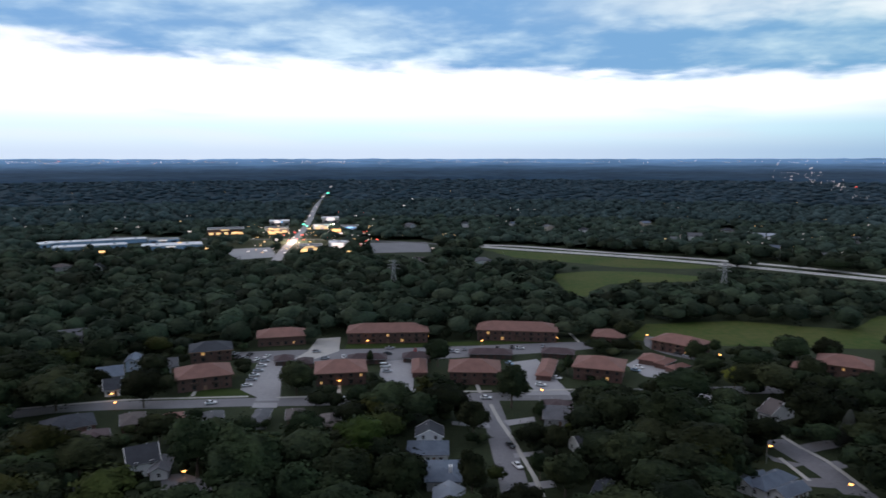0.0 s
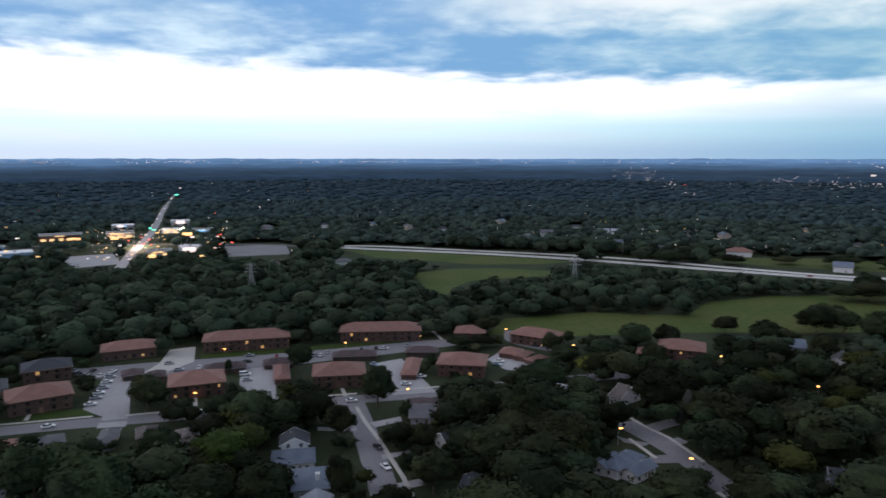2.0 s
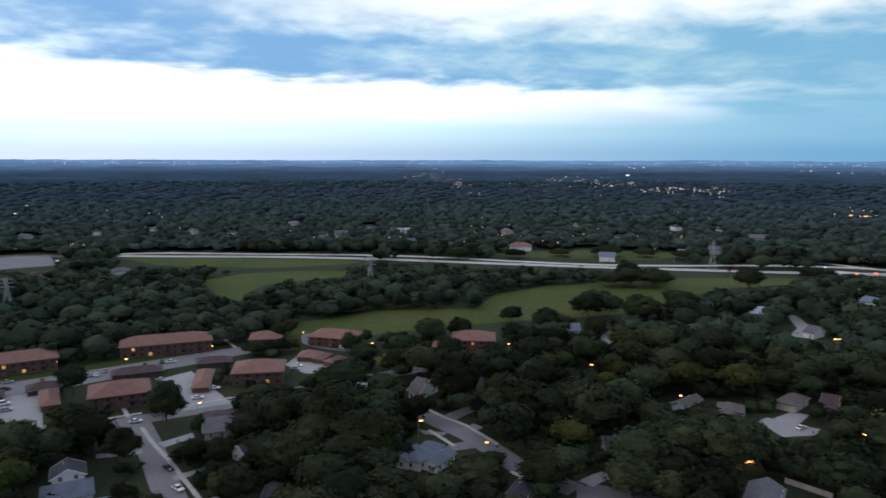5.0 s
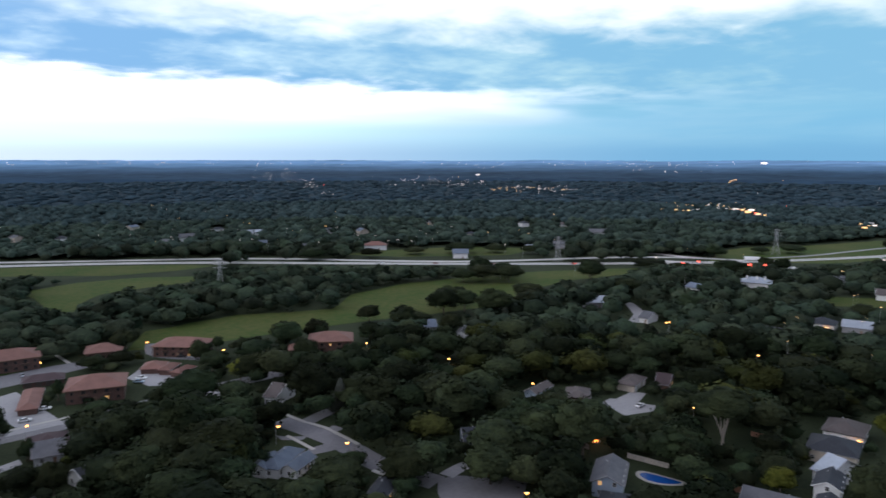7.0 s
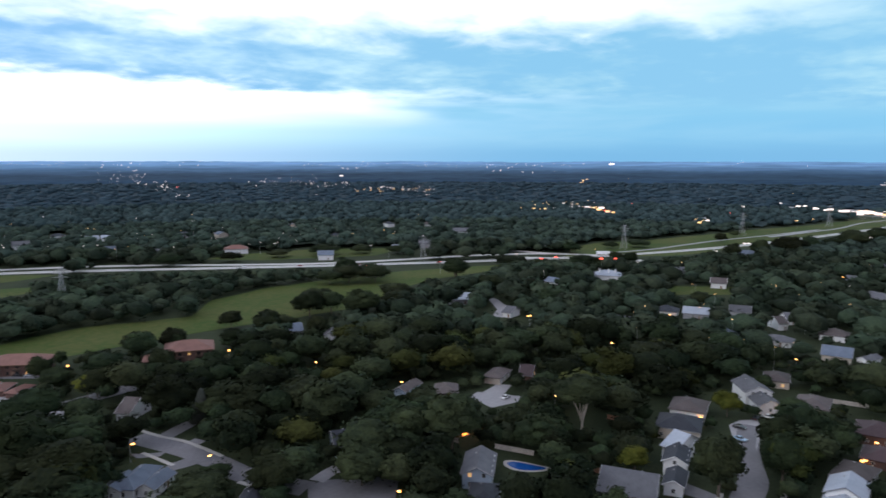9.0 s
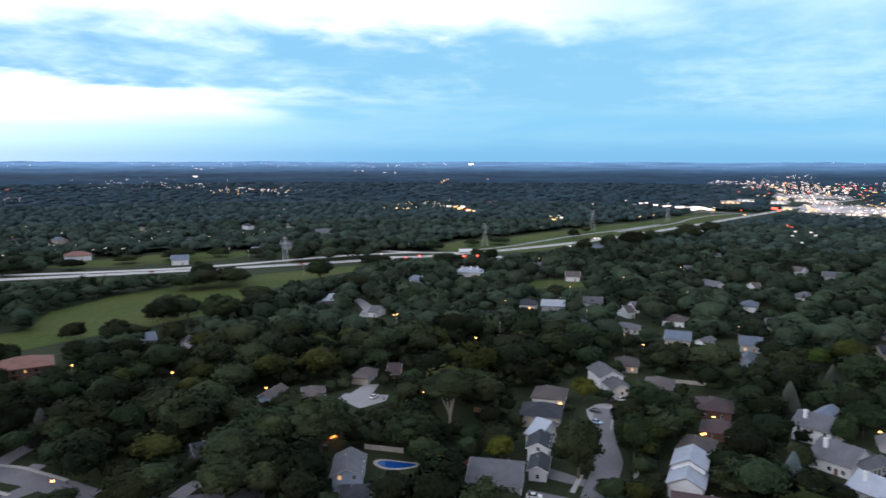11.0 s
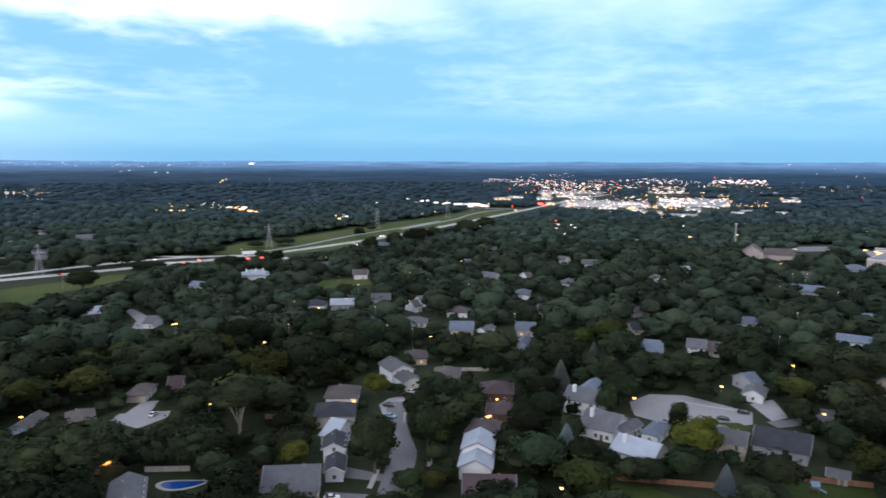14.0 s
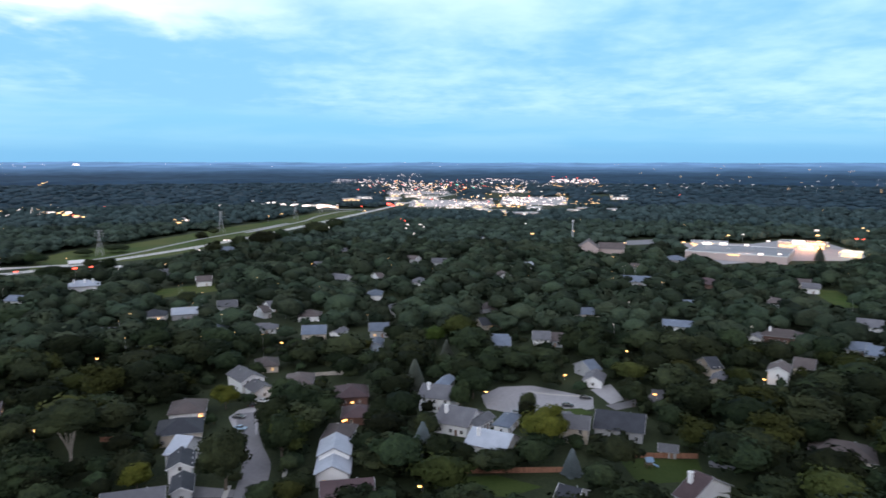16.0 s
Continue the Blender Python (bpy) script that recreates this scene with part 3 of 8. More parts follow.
def apartments(x, y, rot, L, D, h, style, roof, wall, label):
    """A brick block with rows of windows, balconies on posts and a hip roof."""
    rise = D / 2 * 0.36
    e = thing("apartment_block", x, y, rot, label, "apartment block", "apartment blocks")
    part("wall", body_mesh("hip", L, D, h, rise), wall, e)
    part("roof", roof_mesh("hip", L, D, h, rise, 0.9, 0.3), roof, e)
    ze = h - 0.9 * rise / (D / 2)
    part("fascia", boxes((-L / 2 - 0.9, -D / 2 - 0.98, ze - 0.05, L / 2 + 0.9, -D / 2 - 0.91, ze + 0.3)), DOORWOOD, e)
    floors = max(1, int(h / 2.7))
    n = max(3, int(L / 3.6))
    for fl in range(floors):
        zc = 1.5 + fl * 2.75
        for k in range(n):
            cx = -L / 2 + (k + 0.5) * L / n
            window(e, Matrix.Translation((cx, -D / 2 - 0.004, zc)), 1.5 if k % 2 else 1.1, 1.6 if k % 2 else 1.2, WINDOW_DARK)
            if k % 2 and fl:
                z0 = 0.2 + fl * 2.75
                b = part("balcony", boxes((cx - 1.5, -D / 2 - 1.3, z0, cx + 1.5, -D / 2 - 0.01, z0 + 0.15)), BRONZE, e)
                rows = [(cx - 1.5, -D / 2 - 1.3, z0 + 1.0, cx + 1.5, -D / 2 - 1.24, z0 + 1.08)]
                rows += [(cx - 1.5 + 0.3 * q, -D / 2 - 1.29, z0 + 0.15, cx - 1.46 + 0.3 * q, -D / 2 - 1.25, z0 + 1.0) for q in range(11)]
                part("railing", boxes(*rows), DOORWOOD, b)
                if h > 7:
                    part("balcony_lamp", boxes((cx - 0.9, -D / 2 - 0.5, z0 + 2.25, cx + 0.5, -D / 2 - 0.3, z0 + 2.4)), LIT_PANE, b, "dim amber lamp over the balcony")
        for sx, a in ((-1, -90), (1, 90)):
            for cy in (-D * 0.25, D * 0.25):
                window(e, Matrix.Translation((sx * (L / 2 + 0.004), cy, zc)) @ pose(0, 0, 0, 0, 0, a), 1.2, 1.3, WINDOW_DARK)
    for k in range(n + 1):
        if k % 2 == 0 and floors > 1:
            cx = -L / 2 + k * L / n
            part("post", boxes((cx - 0.09, -D / 2 - 1.32, 0, cx + 0.09, -D / 2 - 1.14, h - 0.35)), BRONZE, e)
    part("door", boxes((-0.7, -D / 2 - 0.08, 0.05, 0.7, -D / 2 - 0.003, 2.2)), DOORWOOD, e)
    mark_building(x, y, rot, L, D, h + rise * 0.5)
    mark_building(x, y, rot, L, D, h * 0.5)


LITS = {1: SIGN_WHITE, 2: SIGN_BLUE, 4: SIGN_WARM, 5: SIGN_WHITE, 6: SIGN_WARM}


def shop(x, y, rot, L, D, h, style, roof, wall, label, lit=0):
    """A low flat-roofed commercial building with parapet, roof units and lit fascia."""
    e = thing("shop", x, y, rot, label, "shop", "commercial buildings")
    a, b = L / 2, D / 2
    part("wall", boxes((-a, -b, -0.5, a, b, h)), wall, e)
    part("roof", boxes((-a + 0.4, -b + 0.4, h, a - 0.4, b - 0.4, h + 0.15)), roof, e)
    part("parapet", boxes((-a - 0.1, -b - 0.1, h - 0.2, a + 0.1, -b + 0.3, h + 0.6), (-a - 0.1, b - 0.3, h - 0.2, a + 0.1, b + 0.1, h + 0.6), (-a - 0.1, -b + 0.3, h - 0.2, -a + 0.3, b - 0.3, h + 0.6), (a - 0.3, -b + 0.3, h - 0.2, a + 0.1, b - 0.3, h + 0.6)), TRIM, e)
    for k in range(max(1, int(L / 22))):
        cx = -a + (k + 0.5) * L / max(1, int(L / 22))
        part("roof_unit", boxes((cx - 1.2, -1, h + 0.15, cx + 1.2, 1, h + 1.5), (cx - 1.0, -0.8, h + 1.5, cx + 1.0, 0.8, h + 1.65)), STEEL, e)
    n = max(2, int(L / 9)) if L < 60 else 0
    for k in range(n):
        cx = -a + (k + 0.5) * L / n
        part("shop_window", boxes((cx - 2.6, -b - 0.1, 0.4, cx + 2.6, -b - 0.004, 2.8)), LITS[lit] if lit in (4, 5, 6) else GLASS, e)
    if lit:
        part("lit_sign", boxes((-min(a * 0.5, 6), -b - 0.3, h - 1.6, min(a * 0.3, 4), -b - 0.11, h - 0.6)), LITS[lit], e)
    mark_building(x, y, rot, L, D, h, 0.8 if math.hypot(x, y) < 1100 else 0.2)


# ---- street furniture and vehicles ----


def lamp_proto(name, h, arm, lens, label):
    e = thing(name, 0, -500, 0, label, "lamp", "lamps of the neighbourhood", z=0)
    bm = bmesh.new()
    beam(bm, (0, 0, 0), (0, 0, h), 0.09, 0.05, 6)
    part("pole", bm, STEEL, e)
    if arm:
        bm = bmesh.new()
        beam(bm, (0, 0, h - 0.1), (0.9, 0, h + 0.2), 0.05, 0.04, 5)
        part("arm", bm, STEEL, e)
    ax = 0.9 if arm else 0.0
    zz = h + (0.2 if arm else 0.0)
    hd = part("lamp_head", boxes((ax - 0.35, -0.25, zz + 0.32, ax + 0.35, 0.25, zz + 0.42)), STEEL, e)
    bm = bmesh.new()
    bmesh.ops.create_icosphere(bm, subdivisions=1, radius=1, matrix=Matrix.Translation((ax, 0, zz + 0.1)) @ Matrix.Diagonal((0.62, 0.62, 0.30, 1)))
    part("lens", bm, lens, hd, "glowing amber lens")
    return e


PROTO = {}


def put_lamp(kind, x, y, h):
    key = (kind, h)
    if math.hypot(x, y) < 420:
        KEPT.append((x, y, h))
    m = pose(x, y, ground_z(math.hypot(x, y)), 0, 0, (x * 37 + y * 11) % 360)
    if key in PROTO:
        return copy_thing(PROTO[key], m)
    arm = kind == "street_lamp"
    PROTO[key] = lamp_proto(kind, h - 0.3, arm, LAMP_WARM, "tall street lamp with a glowing amber head" if arm else "amber building lamp set on an added short post")
    PROTO[key].matrix_basis = m


# Lamps of walls and porches, set on added posts clear of the buildings.
def yard_lamp(x, y, h):
    put_lamp("yard_lamp", x, y, h)


def street_lamp(x, y, h):
    put_lamp("street_lamp", x, y, h)


def profile_solid(pts, half, taper=0.0, ztop=None):
    """A side outline drawn across a width; points above ztop lean in by taper."""
    bm = bmesh.new()
    side = []
    for s in (-1, 1):
        side.append([bm.verts.new((x, s * (half - (taper if ztop and z > ztop else 0)), z)) for x, z in pts])
    n = len(pts)
    bm.faces.new(side[0])
    bm.faces.new(side[1][::-1])
    for i in range(n):
        j = (i + 1) % n
        bm.faces.new((side[0][j], side[0][i], side[1][i], side[1][j]))
    bmesh.ops.recalc_face_normals(bm, faces=bm.faces)
    return bm


def vehicle_proto(kind, paint, label):
    e = thing(kind, 0, -500, 0, label, "car" if kind == "car" else "van" if kind == "van" else "lorry", "parked vehicles", z=0)
    if kind == "car":
        body = [(-2.25, 0.35), (2.2, 0.35), (2.28, 0.62), (2.15, 0.82), (1.1, 0.95), (-1.75, 0.98), (-2.25, 0.9)]
        cab = [(1.05, 0.94), (0.35, 1.42), (-0.95, 1.45), (-1.75, 0.97)]
        roofp = [(0.30, 1.40), (0.25, 1.47), (-0.85, 1.49), (-0.95, 1.43)]
        half, wheels, wr = 0.88, (-1.4, 1.4), 0.33
    elif kind == "van":
        body = [(-2.5, 0.4), (2.5, 0.4), (2.55, 0.8), (2.3, 1.05), (1.5, 1.2), (-2.5, 1.2)]
        cab = [(1.45, 1.19), (0.8, 1.95), (-2.4, 1.98), (-2.5, 1.19)]
        roofp = [(0.75, 1.93), (0.7, 2.05), (-2.35, 2.06), (-2.42, 1.95)]
        half, wheels, wr = 0.97, (-1.6, 1.6), 0.36
    else:
        body = [(-8, 0.9), (5.6, 0.9), (5.6, 3.9), (-8, 3.9)]
        cab = [(5.8, 0.7), (8.2, 0.7), (8.3, 2.0), (7.9, 3.2), (5.8, 3.3)]
        roofp = [(5.9, 3.28), (5.9, 3.8), (7.0, 3.6), (7.8, 3.22)]
        half, wheels, wr = 1.25, (-6.8, -5.6, 4.4, 7.3), 0.5
    bm = profile_solid(body, half)
    bmesh.ops.bevel(bm, geom=bm.edges, offset=0.06, segments=1, affect="EDGES")
    part("body", bm, paint, e)
    part("cabin_glass" if kind != "lorry" else "cab", profile_solid(cab, half - 0.08, 0.16, 1.1), GLASS if kind != "lorry" else paint, e)
    part("roof_panel", profile_solid(roofp, half - 0.22), paint, e)
    for wx in wheels:
        for s in (-1, 1):
            bm = bmesh.new()
            beam(bm, (wx, s * (half - 0.22), wr), (wx, s * (half + 0.02), wr), wr, wr, 12)
            w = part("wheel", bm, RUBBER, e)
            bm = bmesh.new()
            beam(bm, (wx, s * (half + 0.0), wr), (wx, s * (half + 0.035), wr), wr * 0.6, wr * 0.55, 10)
            part("rim", bm, CHROME, w)
    front, backx = max(p[0] for p in body), min(p[0] for p in body)
    for s in (-1, 1):
        part("headlight", boxes((front - 0.12, s * half * 0.75 - 0.18, 0.62 if kind != "lorry" else 1.0, front + 0.02, s * half * 0.75 + 0.18, 0.78 if kind != "lorry" else 1.2)), TRIM, e)
        part("tail_light", boxes((backx - 0.02, s * half * 0.78 - 0.15, 0.7, backx + 0.1, s * half * 0.78 + 0.15, 0.86)), PAINTS["R"], e)
    return e


NAMES = {"W": "white", "S": "silver-grey", "K": "black", "B": "pale blue", "R": "red"}


def put_vehicle(kind, x, y, rot, c):
    key = (kind, c)
    z = 0.17 if math.hypot(x, y) > 400 else 0.09
    m = pose(x, y, z, 0, 0, rot)
    if key in PROTO:
        return copy_thing(PROTO[key], m)
    words = {"car": "four-door car standing on pale concrete", "van": "boxy van parked in the apartment lot", "lorry": "long box lorry on the highway"}
    PROTO[key] = vehicle_proto(kind, PAINTS[c], NAMES[c] + " " + words[kind])
    PROTO[key].matrix_basis = m


def car(x, y, rot, c):
    put_vehicle("car", x, y, rot, c)


def van(x, y, rot, c):
    put_vehicle("van", x, y, rot, c)


def lorry(x, y, rot, c):
    put_vehicle("lorry", x, y, rot, c)


def pylon(x, y, rot, h):
    """A lattice transmission tower with three pairs of arms."""
    e = thing("transmission_tower", x, y, rot, "grey steel lattice transmission tower in the woods", "transmission tower", "transmission towers")
    b, t = h * 0.12, h * 0.028

    def at(z, sx, sy):
        r = b + (t - b) * min(z / (h * 0.75), 1)
        return (sx * r, sy * r, z)
    corners = ((-1, -1), (1, -1), (1, 1), (-1, 1))
    for sx, sy in corners:
        bm = bmesh.new()
        beam(bm, at(0, sx, sy), at(h * 0.75, sx, sy), 0.14, 0.10, 4)
        beam(bm, at(h * 0.75, sx, sy), (sx * t, sy * t, h), 0.12, 0.09, 4)
        part("leg", bm, STEEL, e)
    zs = [0, 0.22, 0.42, 0.58, 0.70, 0.80, 0.90, 1.0]
    for z0, z1 in zip(zs, zs[1:]):
        for (ax, ay), (bx, by) in zip(corners, corners[1:] + corners[:1]):
            for lo, hi in ((at(z0 * h, ax, ay), at(z1 * h, bx, by)), (at(z0 * h, bx, by), at(z1 * h, ax, ay)), (at(z1 * h, ax, ay), at(z1 * h, bx, by))):
                part("brace", beam(bmesh.new(), lo, hi, 0.055, 0.055, 3), STEEL, e)
    for z in (0.76, 0.86, 0.96):
        for s in (-1, 1):
            bm = bmesh.new()
            w = h * (0.20 if z < 0.9 else 0.16)
            for sy in (-1, 1):
                beam(bm, (s * t, sy * t, z * h), (s * w, 0, z * h), 0.1, 0.06, 3)
            beam(bm, (s * t, 0, z * h + 0.9), (s * w, 0, z * h), 0.08, 0.06, 3)
            arm = part("arm", bm, STEEL, e)
            bm = bmesh.new()
            beam(bm, (s * w, 0, z * h), (s * w, 0, z * h - 1.6), 0.12, 0.12, 6)
            part("insulator", bm, GLASS, arm)
    xs = np.full(24, x)
    mark_open(xs, np.full(24, y), np.linspace(h * 0.35, h, 24))


def mast(x, y, h):
    e = thing("mast", x, y, 0, "pale slim telecommunications mast above the trees", "mast")
    bm = bmesh.new()
    beam(bm, (0, 0, 0), (0, 0, h * 1.3), 0.9, 0.6, 10)
    part("pole", bm, SIDING_GREY, e)
    for k in range(3):
        a = 2.1 * k
        part("antenna", boxes((0.9 * math.cos(a) - 0.2, 0.9 * math.sin(a) - 0.2, h * 1.3 - 2.4, 0.9 * math.cos(a) + 0.2, 0.9 * math.sin(a) + 0.2, h * 1.3)), TRIM, e)
    mark_open(np.full(24, x), np.full(24, y), np.linspace(h * 0.3, h * 1.3, 24))


# ---- trees ----


def ball(level):
    bm = bmesh.new()
    bmesh.ops.create_icosphere(bm, subdivisions=level, radius=1)
    out = np.array([v.co[:] for v in bm.verts]), np.array([[v.index for v in f.verts] for f in bm.faces])
    bm.free()
    return out


BALLS = {k: ball(k) for k in (1, 2, 3)}


def leaf_arrays(seed, lumps, cards, core=2, size=0.03):
    """A crown of unit height and width: a broad uneven dome, lobes of leaves set into it, and loose sprays over both."""
    rnd = np.random.RandomState(seed)
    vs, fs, ns, base = [], [], [], 0
    shape = np.array((0.365, 0.365, 0.385))
    bv, bf = BALLS[core]

    def bulge(d):
        """How far the dome swells or sinks in a direction."""
        return 1.0 + 0.34 * noise.noise((d[0] * 1.7 + seed * 3.1, d[1] * 1.7, d[2] * 1.7)) + 0.22 * noise.noise((d[0] * 3.9, d[1] * 3.9 + seed * 1.7, d[2] * 3.9))

    def facing(out, own):
        """Leaves face outwards from the crown and from their own lobe, and a little upwards."""
        n = out * 0.6 + own * 0.6 + np.array((0, 0, 0.16))
        n = n / (np.linalg.norm(n, axis=1, keepdims=True) + 1e-6) + rnd.normal(size=n.shape) * 0.28
        return n / (np.linalg.norm(n, axis=1, keepdims=True) + 1e-6)

    swell = np.array([bulge(d) for d in bv])[:, None]
    flat = np.where(bv[:, 2:3] < 0, 0.72, 1.0)
    vs.append(bv * swell * shape * np.concatenate((np.ones_like(flat), np.ones_like(flat), flat), 1))
    ns.append(facing(bv, bv))
    fs += bf.tolist()
    base += len(bv)
    lobes = []
    lv, lf = BALLS[1]
    for k in range(lumps):
        a, z = k * 2.39996 + rnd.uniform(-0.4, 0.4), rnd.uniform(-0.45, 0.95)
        d = np.array((math.cos(a) * math.sqrt(1 - z * z), math.sin(a) * math.sqrt(1 - z * z), z))
        r = rnd.uniform(0.08, 0.16)
        c = d * shape * bulge(d) * rnd.uniform(0.80, 1.02)
        own = lv * rnd.uniform(0.9, 1.1, (len(lv), 1))
        vs.append(own * r * np.array((0.88, 0.88, 0.76)) + c)
        ns.append(facing(np.repeat(d[None], len(lv), 0), lv))
        fs += (lf + base).tolist()
        base += len(lv)
        lobes.append((c, r, d))
    for k in range(cards):
        own = rnd.normal(size=3)
        own[2] = own[2] * 0.8 + 0.3
        own /= np.linalg.norm(own)
        if lobes and k % 3:
            c, r, d = lobes[k % len(lobes)]
            p = c + own * r * rnd.uniform(0.85, 1.28)
        else:
            d, p = own, own * shape * bulge(own) * rnd.uniform(0.94, 1.13)
        u = np.cross(own, rnd.normal(size=3))
        u /= np.linalg.norm(u)
        w = np.cross(own, u) + own * rnd.uniform(-0.8, 0.8)
        s = size * rnd.uniform(0.5, 1.1)
        quad = np.array((p - u * s - w * s * 0.3, p - w * s * 0.8, p + u * s - w * s * 0.2, p + w * s * 0.9))
        if np.dot(np.cross(quad[2] - quad[0], quad[3] - quad[1]), own) < 0:
            quad = quad[::-1]
        vs.append(quad)
        ns.append(facing(np.repeat(d[None], 4, 0), np.repeat(own[None], 4, 0)))
        fs.append([base, base + 1, base + 2, base + 3])
        base += 4
    return np.concatenate(vs), fs, np.concatenate(ns)


def mesh_of(name, verts, faces, material, normals=None, tones=None):
    me = bpy.data.meshes.new(name)
    me.from_pydata([tuple(v) for v in verts], [], faces)
    me.materials.append(material)
    if normals is not None:
        me.shade_smooth()
        me.normals_split_custom_set_from_vertices([tuple(v) for v in normals])
    if tones is not None:
        me.attributes.new("tone", "FLOAT", "POINT").data.foreach_set("value", np.asarray(tones, np.float32))
    return me


def trunk_mesh(name, seed, material=None):
    """Trunk and limbs for a tree of unit height."""
    rnd = random.Random(seed)
    bm = bmesh.new()
    beam(bm, (0, 0, -0.02), (0.01, 0, 0.3), 0.026, 0.018, 7)
    beam(bm, (0.01, 0, 0.29), (0.0, 0.02, 0.75), 0.018, 0.006, 6)
    for k in range(6):
        a, z = k * 1.05 + rnd.uniform(0, 0.5), rnd.uniform(0.24, 0.5)
        r = rnd.uniform(0.18, 0.3)
        beam(bm, (0, 0, z), (r * math.cos(a), r * math.sin(a), z + rnd.uniform(0.14, 0.28)), 0.011, 0.004, 5)
    me = bpy.data.meshes.new(name)
    bm.to_mesh(me)
    bm.free()
    me.materials.append(material or BARK)
    return me


CROWNS = [leaf_arrays(11 + k, 24, 2600, 2, 0.029) for k in range(8)]
TRUNKS = [trunk_mesh("trunk", k) for k in range(3)]


def crown_meshes(material, picks):
    return [mesh_of("crown", CROWNS[k][0] * np.array((1, 1, 0.86)) + np.array((0, 0, 0.58)), CROWNS[k][1], material, CROWNS[k][2]) for k in picks]


LEAFY = crown_meshes(LEAF, range(8))
OLIVEY = crown_meshes(LEAF_OLIVE, (0, 3, 6, 7))
YELLOWY = crown_meshes(LEAF_YELLOW, (1, 4))
LIMEY = crown_meshes(LEAF_LIME, (2, 5))


def near_wall(x, y, d):
    """Whether a crown of that half width would reach into a building."""
    return any(math.hypot(x - a, y - b) < d + c for a, b, c in BUILT)


def broadleaf(x, y, h, width, k, crowns, label, group):
    for _ in range(4):
        if near_wall(x, y, width * 0.36):
            width, h = width * 0.84, h * 0.93
    e = thing("tree", x, y, (k * 47) % 360, label, "tree", group)
    shared("trunk", TRUNKS[k % 3], e, Matrix.Diagonal((h, h, h, 1)))
    shared("crown", crowns[k % len(crowns)], e, Matrix.Diagonal((width * 1.12, width * 1.12, h, 1)))
    return e


def yellow_tree(x, y, h):
    broadleaf(x, y, h, h * 1.05, int(abs(x)) % 7, YELLOWY, "broadleaf tree with a yellow-green crown beside houses", "garden trees")
    mark_open([x], [y], [h * 0.6])
    mark_crown(x, y, h, h)


def lime_tree(x, y, h):
    broadleaf(x, y, h, h * 1.1, int(abs(x)) % 7, LIMEY, "broadleaf tree with a bright green crown", "garden trees")
    mark_crown(x, y, h, h)


def mark_crown(x, y, h, w):
    a = math.atan2(x, y)
    for u in np.linspace(-0.42, 0.42, 9):
        mark_open(np.full(8, x + u * w * math.cos(a)), np.full(8, y - u * w * math.sin(a)), np.linspace(0.3 * h, 0.95 * h, 8))


def conifer_mesh(seed, material):
    rnd = np.random.RandomState(seed)
    vs, fs, base = [], [], 0
    for k in range(420):
        z = 0.06 + 0.92 * (k / 420) ** 0.9
        r = 0.24 * (1 - z) ** 0.85 * rnd.uniform(0.7, 1.1) + 0.012
        a = k * 2.39996
        d = np.array((math.cos(a), math.sin(a), 0))
        t = np.array((-d[1], d[0], 0))
        p = np.array((0, 0, z)) + d * r * 0.35
        q = np.array((0, 0, z - 0.045)) + d * r
        s = 0.03 + 0.06 * (1 - z)
        vs.append(np.array((p, q - t * s, q + d * s * 0.5 - np.array((0, 0, 0.01)), q + t * s)))
        fs.append([base, base + 1, base + 2, base + 3])
        base += 4
    for k in range(14):
        a = 6.283 * k / 14
        vs.append(np.array(((0.16 * math.cos(a), 0.16 * math.sin(a), 0.06), (0.16 * math.cos(a + 0.449), 0.16 * math.sin(a + 0.449), 0.06), (0, 0, 0.96))))
        fs.append([base, base + 1, base + 2])
        base += 3
    return mesh_of("crown", np.concatenate(vs), fs, material)


def stem_mesh():
    """A plain tapered trunk of unit height."""
    bm = bmesh.new()
    beam(bm, (0, 0, -0.02), (0, 0, 0.85), 0.022, 0.005, 7)
    me = bpy.data.meshes.new("trunk")
    bm.to_mesh(me)
    bm.free()
    me.materials.append(BARK)
    return me


STEM = stem_mesh()
CONE, CONE_BLUE = conifer_mesh(3, NEEDLES), conifer_mesh(4, NEEDLES_BLUE)


def conifer(x, y, h, me=None, label="tall dark conifer with a pointed crown"):
    e = thing("conifer", x, y, (x * 31) % 360, label, "conifer", "conifers")
    shared("trunk", STEM, e, Matrix.Diagonal((h, h, h, 1)))
    shared("crown", me or CONE, e, Matrix.Diagonal((h * 1.45, h * 1.45, h, 1)))
    mark_crown(x, y, h, h * 0.65)


def blue_spruce(x, y, h):
    conifer(x, y, h, CONE_BLUE, "dense blue-grey spruce in a garden")


def bare_tree(x, y, h):
    """A large tree whose pale limbs show below a thin crown."""
    e = thing("tree", x, y, 20, "large tree with pale bare limbs below a high crown", "tree", "garden trees")
    rnd = random.Random(5)
    bm = bmesh.new()
    beam(bm, (0, 0, -0.3), (0.2, 0, h * 0.25), 0.5, 0.4, 8)
    for k in range(11):
        a, r = k * 0.6, rnd.uniform(0.1, 0.3) * h
        mid = (r * 0.5 * math.cos(a), r * 0.5 * math.sin(a), h * rnd.uniform(0.42, 0.5))
        beam(bm, (0.1, 0, h * rnd.uniform(0.1, 0.24)), mid, 0.30, 0.18, 6)
        beam(bm, mid, (r * math.cos(a), r * math.sin(a), h * rnd.uniform(0.65, 0.8)), 0.18, 0.06, 5)
    part("trunk", bm, BARE_BARK, e)
    shared("crown", LEAFY[3], e, Matrix.Translation((0, 0, h * 0.40)) @ Matrix.Diagonal((h * 1.2, h * 1.2, h * 0.66, 1)))
    mark_crown(x, y, h, h)
    mark_crown(x, y, h * 0.4, h * 0.5)


